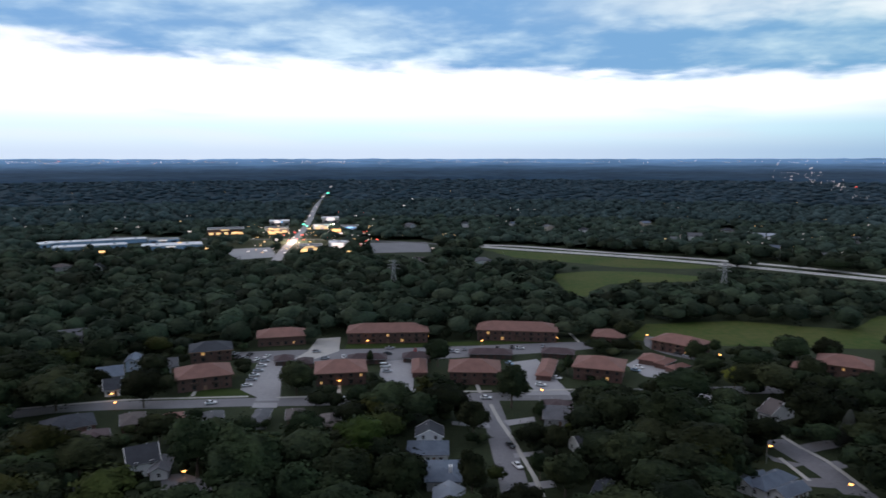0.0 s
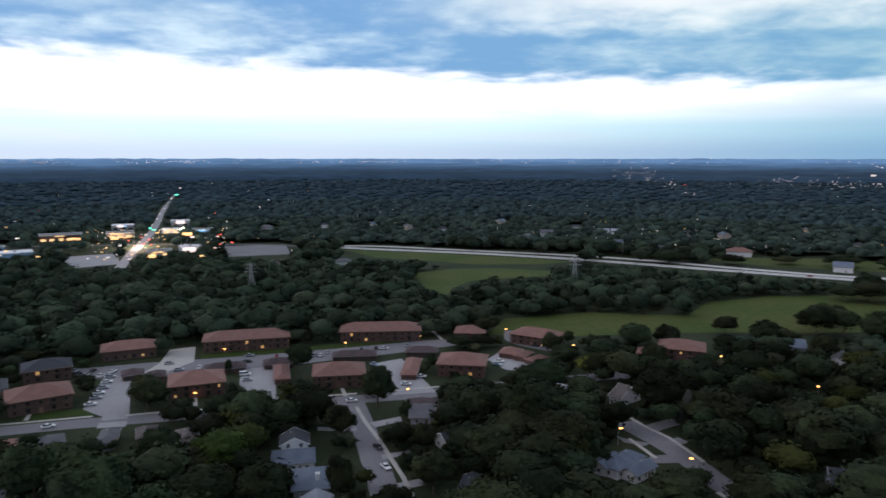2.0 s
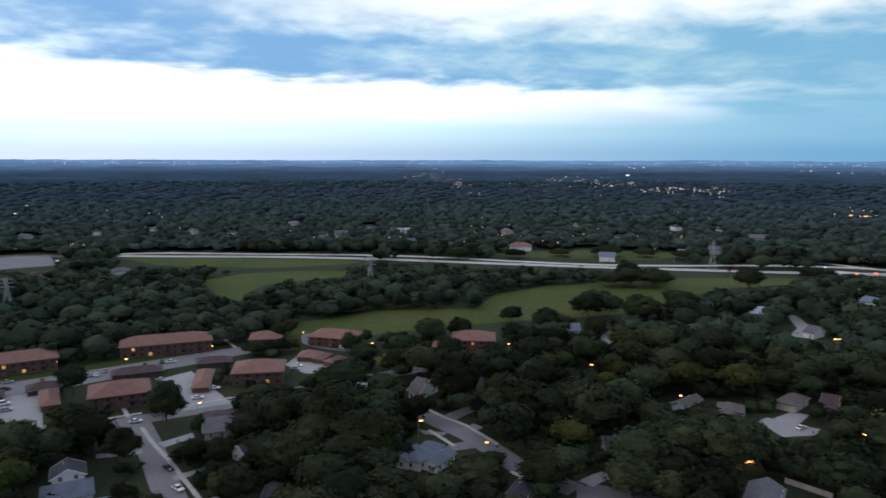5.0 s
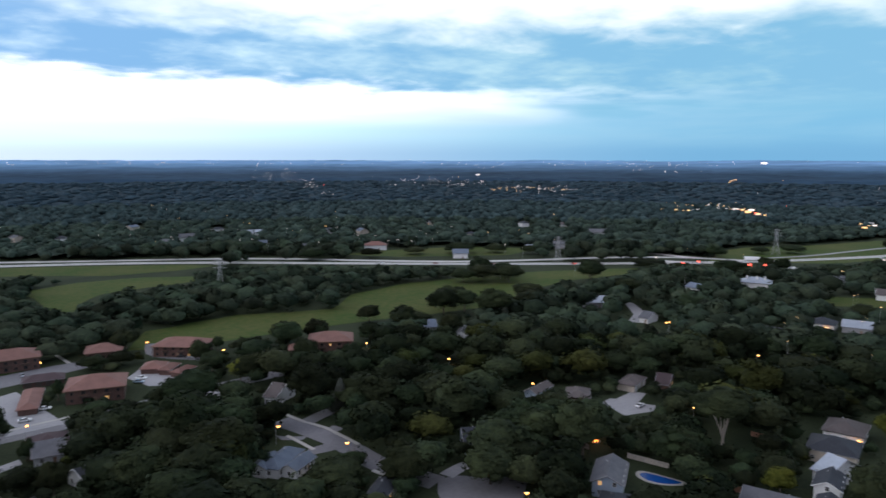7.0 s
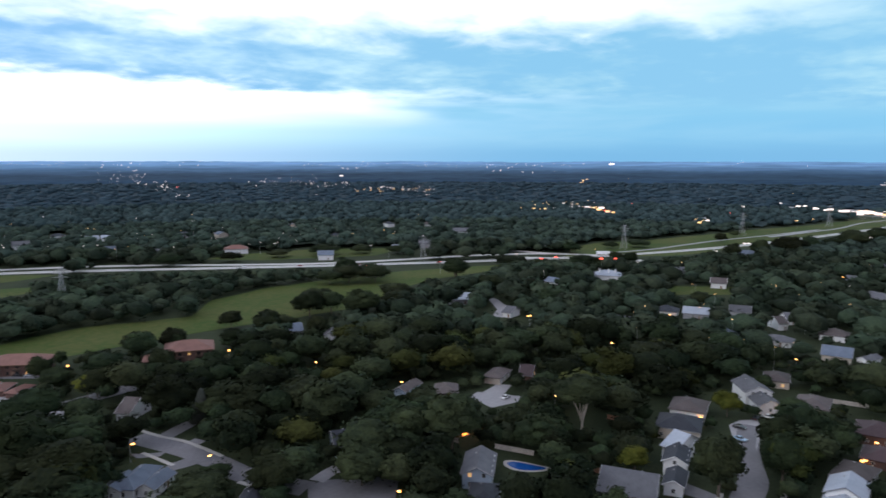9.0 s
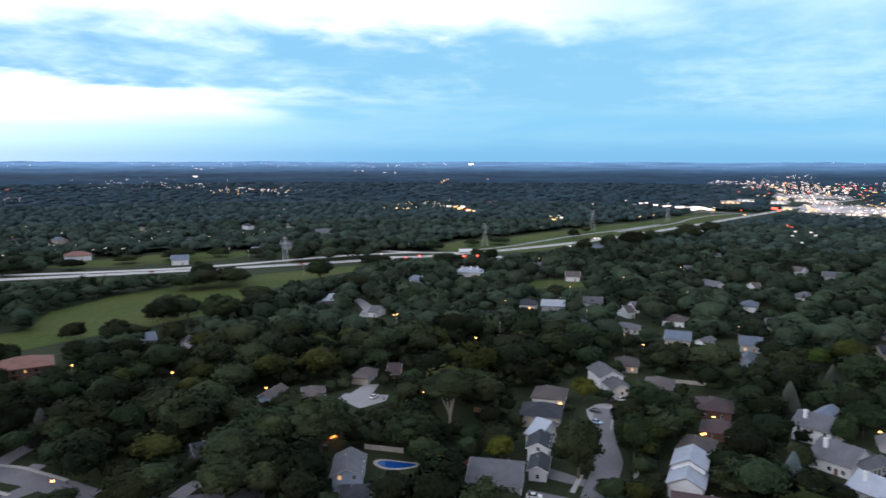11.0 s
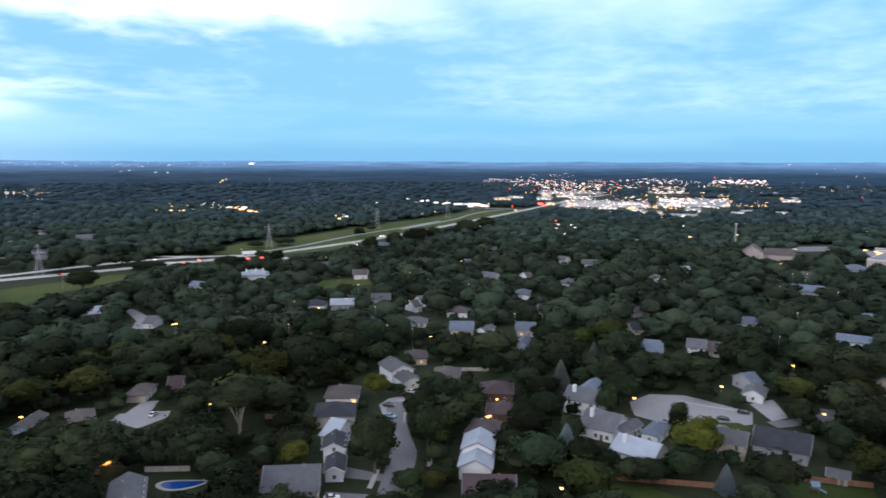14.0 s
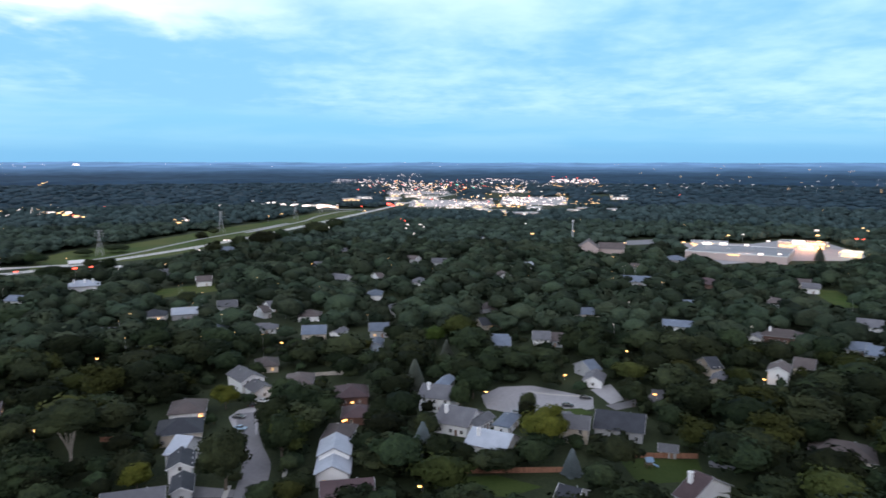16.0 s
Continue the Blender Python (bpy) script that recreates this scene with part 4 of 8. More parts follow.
# ---- yards ----


def pool(x, y, rot):
    e = thing("swimming_pool", x, y, rot, "kidney-shaped swimming pool with pale deck and blue water", "swimming pool")
    pts = [(6.2 * math.cos(a), 2.5 * math.sin(a) * (1 - 0.30 * math.cos(a)) + 0.55 * math.cos(2 * a)) for a in np.linspace(0, 6.2832, 40, endpoint=False)]
    bm = bmesh.new()
    outer = [bm.verts.new((px * 1.22, py * 1.3, 0.12)) for px, py in pts]
    inner = [bm.verts.new((px, py, 0.12)) for px, py in pts]
    low = [bm.verts.new((px, py, -0.02)) for px, py in pts]
    skirt = [bm.verts.new((px * 1.22, py * 1.3, -0.02)) for px, py in pts]
    for i in range(40):
        j = (i + 1) % 40
        bm.faces.new((outer[i], outer[j], inner[j], inner[i]))
        bm.faces.new((inner[i], inner[j], low[j], low[i]))
        bm.faces.new((skirt[i], skirt[j], outer[j], outer[i]))
    part("deck", bm, WALK, e)
    bm = bmesh.new()
    bm.faces.new([bm.verts.new((px, py, 0.05)) for px, py in pts])
    part("water", bm, POOL_WATER, e)
    bm = bmesh.new()
    for s in (-0.3, 0.3):
        beam(bm, (6.0, s + 0.4, 0.1), (6.0, s + 0.4, 0.9), 0.03, 0.03, 6)
        beam(bm, (6.0, s + 0.4, 0.9), (5.4, s + 0.4, 0.7), 0.03, 0.03, 6)
    part("ladder", bm, STEEL, e)
    q = [(x + px * math.cos(radians(rot)) * f - py * math.sin(radians(rot)) * f, y + px * math.sin(radians(rot)) * f + py * math.cos(radians(rot)) * f) for f in (0.3, 0.6, 0.9, 1.2) for px, py in pts]
    mark_open([v[0] for v in q], [v[1] for v in q], np.zeros(len(q)), True)
    mark_open([v[0] for v in q], [v[1] for v in q], np.full(len(q), 0.3))


BOARD = {}


def fence(x0, y0, x1, y1, material, label):
    d = math.hypot(x1 - x0, y1 - y0)
    e = thing("fence", x0, y0, math.degrees(math.atan2(y1 - y0, x1 - x0)), label, "fence", "garden fences")
    if material not in BOARD:
        me = bpy.data.meshes.new("board")
        bm = boxes((0.0, -0.015, 0.06, 0.29, 0.015, 1.78))
        bm.to_mesh(me)
        bm.free()
        me.materials.append(material)
        BOARD[material] = me
    for k in range(int(d / 0.31)):
        shared("board", BOARD[material], e, pose(k * 0.31, 0, 0.02 * math.sin(k * 1.7)))
    for k in range(int(d / 2.4) + 1):
        part("post", boxes((k * 2.4 - 0.05, 0.02, 0, k * 2.4 + 0.05, 0.12, 1.9)), material, e)
    for z in (0.4, 1.4):
        part("rail", boxes((0, 0.017, z, d, 0.06, z + 0.09)), material, e)
    n = int(d)
    mark_open(np.linspace(x0, x1, n * 2), np.linspace(y0, y1, n * 2), np.full(n * 2, 1.0))


def fire_pit(x, y):
    e = thing("bonfire", x, y, 0, "orange garden bonfire glowing between dark trees", "bonfire")
    for k in range(10):
        a = 0.6283 * k
        part("stone", boxes((1.7 * math.cos(a) - 0.3, 1.7 * math.sin(a) - 0.3, 0, 1.7 * math.cos(a) + 0.3, 1.7 * math.sin(a) + 0.3, 0.4)), WALK, e)
    rnd = random.Random(2)
    for k in range(5):
        bm = bmesh.new()
        a = 1.26 * k
        beam(bm, (0.8 * math.cos(a), 0.8 * math.sin(a), 0.1), (1.3 * math.cos(a + 0.8), 1.3 * math.sin(a + 0.8), rnd.uniform(1.6, 3.4)), 0.6, 0.06, 6)
        part("flame", bm, FLAME, e)
    mark_open(np.full(30, x), np.full(30, y), np.linspace(0, 3, 30))
    mark_crown(x, y, 5, 8)


def play_set(x, y, rot):
    e = thing("play_set", x, y, rot, "wooden garden play set with a teal roof and slide", "play set")
    for sx in (-0.9, 0.9):
        for sy in (-0.9, 0.9):
            part("post", boxes((sx - 0.07, sy - 0.07, 0, sx + 0.07, sy + 0.07, 2.6)), DOORWOOD, e)
    part("platform", boxes((-1, -1, 1.3, 1, 1, 1.4)), DOORWOOD, e)
    part("roof", roof_mesh("gable", 2.0, 2.0, 2.5, 0.9, 0.25, 0.08), METAL_BLUE, e, "teal canopy roof")
    bm = bmesh.new()
    beam(bm, (1.0, 0, 1.4), (3.2, 0, 0.15), 0.3, 0.3, 4)
    part("slide", bm, METAL_BLUE, e)
    mark_crown(x, y, 3, 4)


# ---- the neighbourhood in metres, placed to fit the camera's view ----


def parapet(x0, y0, x1, y1, h):
    """A low concrete barrier beside a ramp."""
    d = math.hypot(x1 - x0, y1 - y0)
    e = thing("barrier", (x0 + x1) / 2, (y0 + y1) / 2, math.degrees(math.atan2(y1 - y0, x1 - x0)), "pale concrete barrier beside a highway ramp", "barrier")
    part("wall", boxes((-d / 2, -0.3, 0, d / 2, 0.3, h * 0.9)), HIGHWAY, e)
    part("coping", boxes((-d / 2, -0.4, h * 0.9, d / 2, 0.4, h)), HIGHWAY, e)


# lamps too far off to tell apart, gathered by colour
WARM, WHITE, RED, GREEN = [], [], [], []
FAR_RANDOM = random.Random(13)


def far_light(kind, x, y, h, s):
    q = min(1.0, (3650 + 40 * (len(kind) % 11)) / math.hypot(x, y))
    kind.append((x * q, y * q, h, s * q))


def far_lights(kind, n, h, s, p, q, u, v):
    """Lamps strewn over a four-sided stretch of land chosen to fit the camera's view."""
    for _ in range(n):
        a, b = FAR_RANDOM.random(), FAR_RANDOM.random()
        far_light(kind, *[(p[i] * (1 - a) + q[i] * a) * (1 - b) + (v[i] * (1 - a) + u[i] * a) * b for i in (0, 1)], h - 2 + 4 * FAR_RANDOM.random(), s * FAR_RANDOM.uniform(0.3, 1.0))


def lot_light(x, y, z, colour, power):
    """Light of the pole lamps over a lit car park."""
    d = bpy.data.lights.new("lot_light", "POINT")
    d.energy, d.color, d.shadow_soft_size = power, colour, 2.0
    new("lot_light", d).location = (x, y, ground_z(math.hypot(x, y)) + z)


# apartment court
apartments(-85.0, 361.4, 13, 23.9, 15.0, 4.9, "hip", SHINGLE_RED, BRICK, "brick apartment block with a red-brown hip roof beside parking")
apartments(-29.4, 366.6, 3, 41.4, 16.0, 6.0, "hip", SHINGLE_RED, BRICK, "brick apartment block with a red-brown hip roof beside parking")
apartments(39.8, 370.0, -7, 41.6, 16.0, 6.0, "hip", SHINGLE_RED, BRICK, "brick apartment block with a red-brown hip roof beside parking")
apartments(87.4, 361.9, -18, 15.1, 13.8, 4.2, "hip", SHINGLE_RED, BRICK, "brick apartment block with a red-brown hip roof beside parking")
apartments(119.1, 343.8, -43, 23.6, 14.9, 5.4, "hip", SHINGLE_RED, BRICK, "brick apartment block with a red-brown hip roof beside parking")
apartments(-112.5, 331.5, 19, 18.4, 14.9, 5.6, "hip", SHINGLE_DARK, BRICK, "two-storey brick apartment block with a dark shingled hip roof")
apartments(-102.6, 291.8, 22, 21.5, 17.2, 5.8, "hip", SHINGLE_RED, BRICK, "brick apartment block with a red-brown hip roof beside parking")
apartments(-44.8, 298.3, 9, 20.9, 17.2, 5.8, "hip", SHINGLE_RED, BRICK, "brick apartment block with a red-brown hip roof beside parking")
apartments(13.8, 299.0, -3, 21.0, 17.2, 5.8, "hip", SHINGLE_RED, BRICK, "brick apartment block with a red-brown hip roof beside parking")
apartments(69.6, 303.2, -19, 20.6, 17.2, 5.8, "hip", SHINGLE_RED, BRICK, "brick apartment block with a red-brown hip roof beside parking")
apartments(179.1, 304.7, -32, 20.8, 16.1, 6.0, "hip", SHINGLE_RED, BRICK, "brick apartment block with a red-brown hip roof beside parking")
apartments(160.7, 305.3, 58, 10.3, 6.6, 4.0, "hip", SHINGLE_RED, BRICK, "brick apartment block with a red-brown hip roof beside parking")
# carports
house(-36.1, 324.6, 6, 17.6, 8.0, 2.5, "hip", SHINGLE_PLUM, BRICK, "low brick garage row with a red-brown roof by the lot", doors=True)
house(-12.6, 327.5, 2, 12.9, 8.0, 2.5, "hip", SHINGLE_PLUM, BRICK, "low brick garage row with a red-brown roof by the lot", doors=True)
house(23.0, 333.4, -4, 20.3, 8.0, 2.5, "hip", SHINGLE_PLUM, BRICK, "low brick garage row with a red-brown roof by the lot", doors=True)
house(56.2, 334.3, -12, 15.1, 8.0, 2.5, "hip", SHINGLE_PLUM, BRICK, "low brick garage row with a red-brown roof by the lot", doors=True)
house(-75.1, 322.8, 13, 8.4, 8.0, 2.5, "hip", SHINGLE_PLUM, BRICK, "low brick garage row with a red-brown roof by the lot", doors=True)
house(-64.3, 318.1, 101, 9.2, 6.7, 2.5, "hip", SHINGLE_PLUM, BRICK, "low brick garage row with a red-brown roof by the lot", doors=True)
house(-10.9, 310.7, 92, 20.7, 6.0, 2.5, "hip", SHINGLE_RED, BRICK, "low brick garage row with a red-brown roof by the lot", doors=True)
house(46.8, 307.9, 75, 25.3, 6.4, 2.5, "hip", SHINGLE_RED, BRICK, "low brick garage row with a red-brown roof by the lot", doors=True)
house(98.3, 323.3, 59, 10.3, 8.9, 2.5, "hip", SHINGLE_RED, BRICK, "low brick garage row with a red-brown roof by the lot", doors=True)
house(103.0, 317.2, 46, 10.3, 5.0, 2.5, "hip", SHINGLE_RED, BRICK, "low brick garage row with a red-brown roof by the lot", doors=True)
house(106.5, 309.5, 31, 10.3, 5.0, 2.5, "hip", SHINGLE_RED, BRICK, "low brick garage row with a red-brown roof by the lot", doors=True)
# homes
house(-5.0, 217.4, 0, 12.6, 10.5, 3.2, "hip", SHINGLE_BLUE, SIDING_WHITE, "blue-grey hip-roofed house with white walls")
house(-4.6, 227.0, 90, 8.0, 8.4, 4.8, "gable", SHINGLE_DARK, SIDING_WHITE, "house with a white front gable and dark roof")
house(0.0, 200.6, 90, 14.0, 9.6, 3.2, "hip", SHINGLE_BLUE, SIDING_GREY, "blue-grey hip-roofed house under tall trees", chimneys=1)
house(1.6, 185.6, 90, 7.5, 8.0, 3.0, "gable", SHINGLE_PALE, SIDING_WHITE, "pale-roofed garage with a white gable")
house(42.6, 254.9, 81, 12.6, 11.1, 3.4, "hip", SHINGLE_PLUM, BRICK, "brown-roofed family house among tall trees")
house(41.6, 248.6, -10, 8.4, 11.5, 3.0, "gable", SHINGLE_GREY, SIDING_GREY, "grey-roofed family house among tall trees")
house(45.6, 220.9, 18, 5.0, 9.2, 3.4, "gable", SHINGLE_DARK, SIDING_WHITE, "dark-roofed family house among tall trees")
house(44.4, 184.7, 66, 12.6, 5.5, 4.0, "gable", SHINGLE_DARK, SIDING_WHITE, "dark-roofed family house among tall trees")
house(95.2, 194.1, 32, 14.9, 6.1, 3.4, "hip", SHINGLE_BLUE, SIDING_WHITE, "wide blue-grey roofed house beside the street corner", steep=1.25)
house(97.9, 188.6, 29, 10.3, 5.0, 3.0, "gable", SHINGLE_BLUE, SIDING_WHITE, "blue-grey roofed garage with a white gable")
house(90.3, 194.8, 35, 9.2, 5.0, 3.2, "gable", SHINGLE_BLUE, SIDING_WHITE, "blue-grey roofed wing with a white gable")
house(106.7, 157.2, 36, 12.6, 5.0, 3.4, "gable", SHINGLE_DARK, SIDING_WHITE, "dark-roofed family house among tall trees")
house(123.7, 251.0, -61, 5.0, 13.8, 3.6, "gable", SHINGLE_BROWN, SIDING_WHITE, "brown-roofed family house among tall trees")
house(-93.9, 208.6, 29, 8.6, 12.6, 4.6, "gable", SHINGLE_DARK, SIDING_WHITE, "dark-roofed family house among tall trees", seen=0.35)
house(-86.6, 205.3, 103, 9.2, 5.0, 2.8, "gable", SHINGLE_GREY, SIDING_WHITE, "grey-roofed family house among tall trees", seen=0.5)
house(-112.0, 243.8, 115, 11.5, 7.8, 3.0, "hip", SHINGLE_BROWN, BRICK, "brown-roofed family house among tall trees", seen=0.9)
house(-97.3, 244.3, 112, 10.3, 6.2, 3.0, "hip", SHINGLE_RED, BRICK, "brown-roofed family house among tall trees", seen=0.9)
house(-83.4, 245.4, 109, 11.5, 6.2, 3.0, "hip", SHINGLE_GREY, SIDING_GREY, "grey-roofed family house among tall trees", seen=0.9)
house(-66.6, 247.1, 93, 12.6, 5.0, 3.0, "hip", SHINGLE_GREY, SIDING_GREY, "grey-roofed family house among tall trees", seen=0.9)
house(-54.4, 248.2, 102, 10.3, 5.9, 3.0, "hip", SHINGLE_BROWN, BRICK, "brown-roofed family house among tall trees", seen=0.9)
house(-40.5, 242.5, 99, 11.5, 6.1, 3.0, "hip", SHINGLE_BROWN, BRICK, "brown-roofed family house among tall trees", seen=0.9)
house(-133.4, 239.9, 32, 16.2, 12.6, 3.0, "hip", SHINGLE_DARK, BRICK, "dark-roofed family house among tall trees", seen=0.3)
house(-118.0, 227.0, 120, 11.5, 9.6, 3.0, "hip", SHINGLE_PLUM, BRICK, "dark-roofed family house among tall trees", seen=0.3)
house(-101.4, 188.3, 110, 10.3, 6.4, 3.0, "hip", SHINGLE_DARK, SIDING_WHITE, "dark-roofed family house among tall trees", seen=0.3)
house(-133.3, 223.7, 61, 5.0, 10.3, 3.0, "gable", SHINGLE_DARK, SIDING_WHITE, "white-sided house with a pale grey roof", seen=0.3)
house(-194.3, 360.7, 28, 12.5, 12.6, 4.0, "gable", SHINGLE_GREY, SIDING_GREY, "grey-roofed family house among tall trees", seen=0.3)
house(-144.2, 295.1, 26, 9.6, 11.5, 4.0, "gable", SHINGLE_BLUE, SIDING_GREY, "grey-roofed family house among tall trees", seen=0.3)
house(-142.5, 314.2, 104, 10.3, 5.0, 5.0, "gable", SHINGLE_BLUE, SIDING_BLUE, "grey-roofed family house among tall trees", seen=0.3)
house(-137.0, 281.2, 26, 5.8, 11.5, 3.0, "gable", SHINGLE_DARK, SIDING_WHITE, "dark-roofed family house among tall trees", seen=0.3)
house(-125.1, 312.1, 22, 6.0, 10.3, 3.0, "gable", SHINGLE_GREY, SIDING_GREY, "grey-roofed family house among tall trees", seen=0.3)
house(204.5, 187.4, 12, 12.6, 5.0, 4.0, "gable", SHINGLE_BROWN, SIDING_BLUE, "brown-roofed house with a pale blue gable wall")
house(244.9, 171.6, 15, 13.8, 7.1, 3.0, "hip", SHINGLE_BROWN, SIDING_TAN, "brown-roofed house with a tan garage door on the court", doors=True)
house(214.9, 175.7, 39, 11.5, 8.3, 3.0, "hip", SHINGLE_BROWN, BRICK, "brown-roofed family house among tall trees", seen=0.3)
house(150.4, 168.5, -32, 5.0, 11.5, 4.0, "gable", SHINGLE_DARK, SIDING_BLUE, "tall narrow house with pale blue siding")
house(255.3, 162.6, -68, 5.0, 11.5, 3.0, "gable", SHINGLE_PLUM, BRICK, "brown-roofed family house among tall trees", seen=0.3)
house(162.5, 121.3, 31, 14.9, 8.4, 4.6, "gable", SHINGLE_GREY, SIDING_BLUE, "grey hip-roofed house beside a swimming pool")
house(150.9, 111.1, 32, 11.5, 7.4, 3.0, "hip", SHINGLE_DARK, SIDING_WHITE, "dark-roofed family house among tall trees")
house(177.6, 80.5, -74, 14.4, 14.9, 5.2, "gable", SHINGLE_GREY, SIDING_GREY, "large grey two-storey house with a white-trimmed roof")
house(254.5, 91.6, 12, 13.8, 11.7, 4.0, "hip", SHINGLE_BROWN, SIDING_WHITE, "brown-roofed family house among tall trees")
house(234.5, 87.8, -75, 13.9, 13.8, 4.2, "hip", SHINGLE_DARK, SIDING_TAN, "dark-roofed family house among tall trees")
house(216.3, 80.1, -105, 5.0, 13.8, 4.6, "gable", SHINGLE_PALE, SIDING_WHITE, "white-sided house with a pale grey roof")
house(206.0, 78.0, 15, 11.5, 6.6, 4.6, "gable", SHINGLE_DARK, SIDING_WHITE, "house with a white gable front and dark roof")
house(192.7, 73.3, 15, 10.3, 5.2, 3.4, "gable", SHINGLE_DARK, SIDING_WHITE, "house with a white gable front and dark roof")
house(289.0, 79.0, 37, 14.0, 10.0, 5.0, "gable", SHINGLE_GREY, SIDING_WHITE, "grey-roofed house with white gables above the court")
house(278.6, 71.2, 37, 9.5, 8.0, 3.4, "gable", SHINGLE_GREY, SIDING_WHITE, "white gabled garage wing facing the court")
house(289.6, 56.9, 5, 13.8, 10.7, 3.2, "hip", SHINGLE_BROWN, SIDING_TAN, "brown-roofed family house among tall trees")
house(314.7, 76.0, 14, 12.6, 9.3, 3.2, "hip", SHINGLE_BROWN, SIDING_TAN, "brown-roofed family house among tall trees")
house(416.7, 72.4, 4, 12.6, 12.6, 3.2, "hip", SHINGLE_BROWN, SIDING_WHITE, "low house with a long white lit wall")
house(369.4, 62.8, -84, 11.8, 12.6, 4.2, "gable", SHINGLE_BLUE, SIDING_TAN, "blue-roofed house with a warm tan wall")
house(369.8, 49.9, -22, 10.3, 5.0, 4.0, "gable", SHINGLE_GREY, SIDING_WHITE, "white-sided house with a pale grey roof")
house(441.9, 101.0, -57, 5.1, 11.5, 3.4, "gable", SHINGLE_GREY, SIDING_WHITE, "white-sided house with a pale grey roof", seen=0.6)
house(415.5, 163.6, -77, 13.1, 12.6, 4.0, "hip", SHINGLE_DARK, SIDING_WHITE, "dark-roofed family house among tall trees", seen=0.6)
house(422.0, 147.9, -74, 14.0, 11.5, 3.6, "gable", SHINGLE_PALE, SIDING_GREY, "grey-roofed family house among tall trees", seen=0.6)
house(444.2, 128.7, -74, 11.3, 11.5, 3.6, "gable", SHINGLE_GREY, SIDING_GREY, "grey-roofed family house among tall trees", seen=0.6)
house(367.3, 285.9, -46, 16.4, 12.6, 3.6, "gable", SHINGLE_PALE, SIDING_GREY, "grey-roofed family house among tall trees", seen=0.6)
house(354.9, 237.1, -86, 5.5, 11.5, 3.2, "gable", SHINGLE_GREY, SIDING_WHITE, "white-sided house with a pale grey roof")
house(239.7, 300.8, -29, 6.1, 11.5, 4.0, "gable", SHINGLE_BLUE, SIDING_GREY, "grey-roofed family house among tall trees")
house(510.4, 249.2, -68, 21.1, 14.9, 5.4, "hip", SHINGLE_PALE, SIDING_WHITE, "large white house with several chimneys near the highway", chimneys=3, seen=1.0)
house(245.8, 279.1, 39, 10.3, 5.0, 4.0, "gable", SHINGLE_GREY, SIDING_WHITE, "white-sided house with a pale grey roof")
house(271.7, 33.6, 7, 13.8, 12.0, 3.6, "hip", SHINGLE_PLUM, BRICK, "plum-roofed brick house with a lit porch")
house(250.3, 28.8, 3, 11.5, 11.4, 3.0, "hip", SHINGLE_PLUM, BRICK, "brown-roofed family house among tall trees")
house(228.5, 33.5, -6, 13.8, 8.8, 4.0, "hip", SHINGLE_BROWN, SIDING_WHITE, "brown-roofed family house among tall trees")
house(210.7, 32.7, 3, 11.5, 9.1, 6.0, "gable", SHINGLE_PALE, SIDING_WHITE, "two-storey white house with stepped front gables")
house(201.7, 32.2, 3, 10.3, 9.4, 4.0, "gable", SHINGLE_PALE, SIDING_WHITE, "white gabled garage wing with pale shingles")
house(185.7, 26.5, -82, 13.5, 16.1, 3.2, "gable", SHINGLE_PLUM, BRICK, "long brown-roofed house among tall trees")
house(272.3, -2.7, -21, 12.6, 5.0, 6.6, "gable", SHINGLE_BLUE, SIDING_WHITE, "white-sided house with a pale grey roof")
house(262.8, -0.9, -110, 12.3, 12.6, 5.6, "gable", SHINGLE_GREY, SIDING_WHITE, "grey-roofed house with a broad white chimney", chimneys=1)
house(241.2, -7.1, -116, 12.0, 14.9, 4.0, "gable", SHINGLE_GREY, SIDING_WHITE, "large house with a grey shingled roof and a chimney", chimneys=1)
house(239.1, -13.9, -38, 11.5, 5.0, 3.6, "gable", SHINGLE_GREY, SIDING_WHITE, "white-sided house with a pale grey roof")
house(221.0, -17.0, -120, 13.4, 12.6, 3.6, "gable", SHINGLE_PALE, SIDING_WHITE, "long house with a pale grey roof and a white chimney", chimneys=1)
house(239.7, -23.9, -26, 12.6, 5.3, 3.4, "hip", SHINGLE_BLUE, SIDING_WHITE, "white-sided house with a pale grey roof")
house(231.0, -45.8, -108, 9.5, 10.3, 5.4, "gable", SHINGLE_GREY, SIDING_TAN, "two-storey tan house with a grey roof")
house(237.0, -42.2, -41, 11.5, 5.0, 4.0, "gable", SHINGLE_GREY, SIDING_TAN, "grey-roofed family house among tall trees")
house(346.0, -34.3, -96, 7.6, 11.5, 3.4, "gable", SHINGLE_BLUE, SIDING_GREY, "grey-roofed family house among tall trees")
house(354.5, -60.9, -100, 10.6, 11.5, 3.4, "gable", SHINGLE_BROWN, SIDING_GREY, "brown-roofed family house among tall trees")
house(346.1, 28.2, -5, 11.5, 5.0, 4.0, "gable", SHINGLE_BLUE, SIDING_BLUE, "grey-roofed family house among tall trees")
house(376.4, 29.0, -86, 9.5, 11.5, 4.0, "gable", SHINGLE_BLUE, SIDING_GREY, "grey-roofed family house among tall trees")
house(234.7, -62.6, -111, 15.7, 14.9, 3.8, "gable", SHINGLE_DARK, SIDING_GREY, "house with a wide dark shingled roof and grey walls")
house(301.2, -66.9, -63, 5.0, 11.5, 4.0, "gable", SHINGLE_BLUE, SIDING_GREY, "grey-roofed family house among tall trees")
house(288.6, -66.9, -21, 10.3, 7.4, 3.2, "gable", SHINGLE_GREY, SIDING_WHITE, "white gabled garage facing the court")
house(302.4, -121.5, -82, 5.0, 12.6, 4.4, "gable", SHINGLE_DARK, SIDING_TAN, "dark-roofed family house among tall trees")
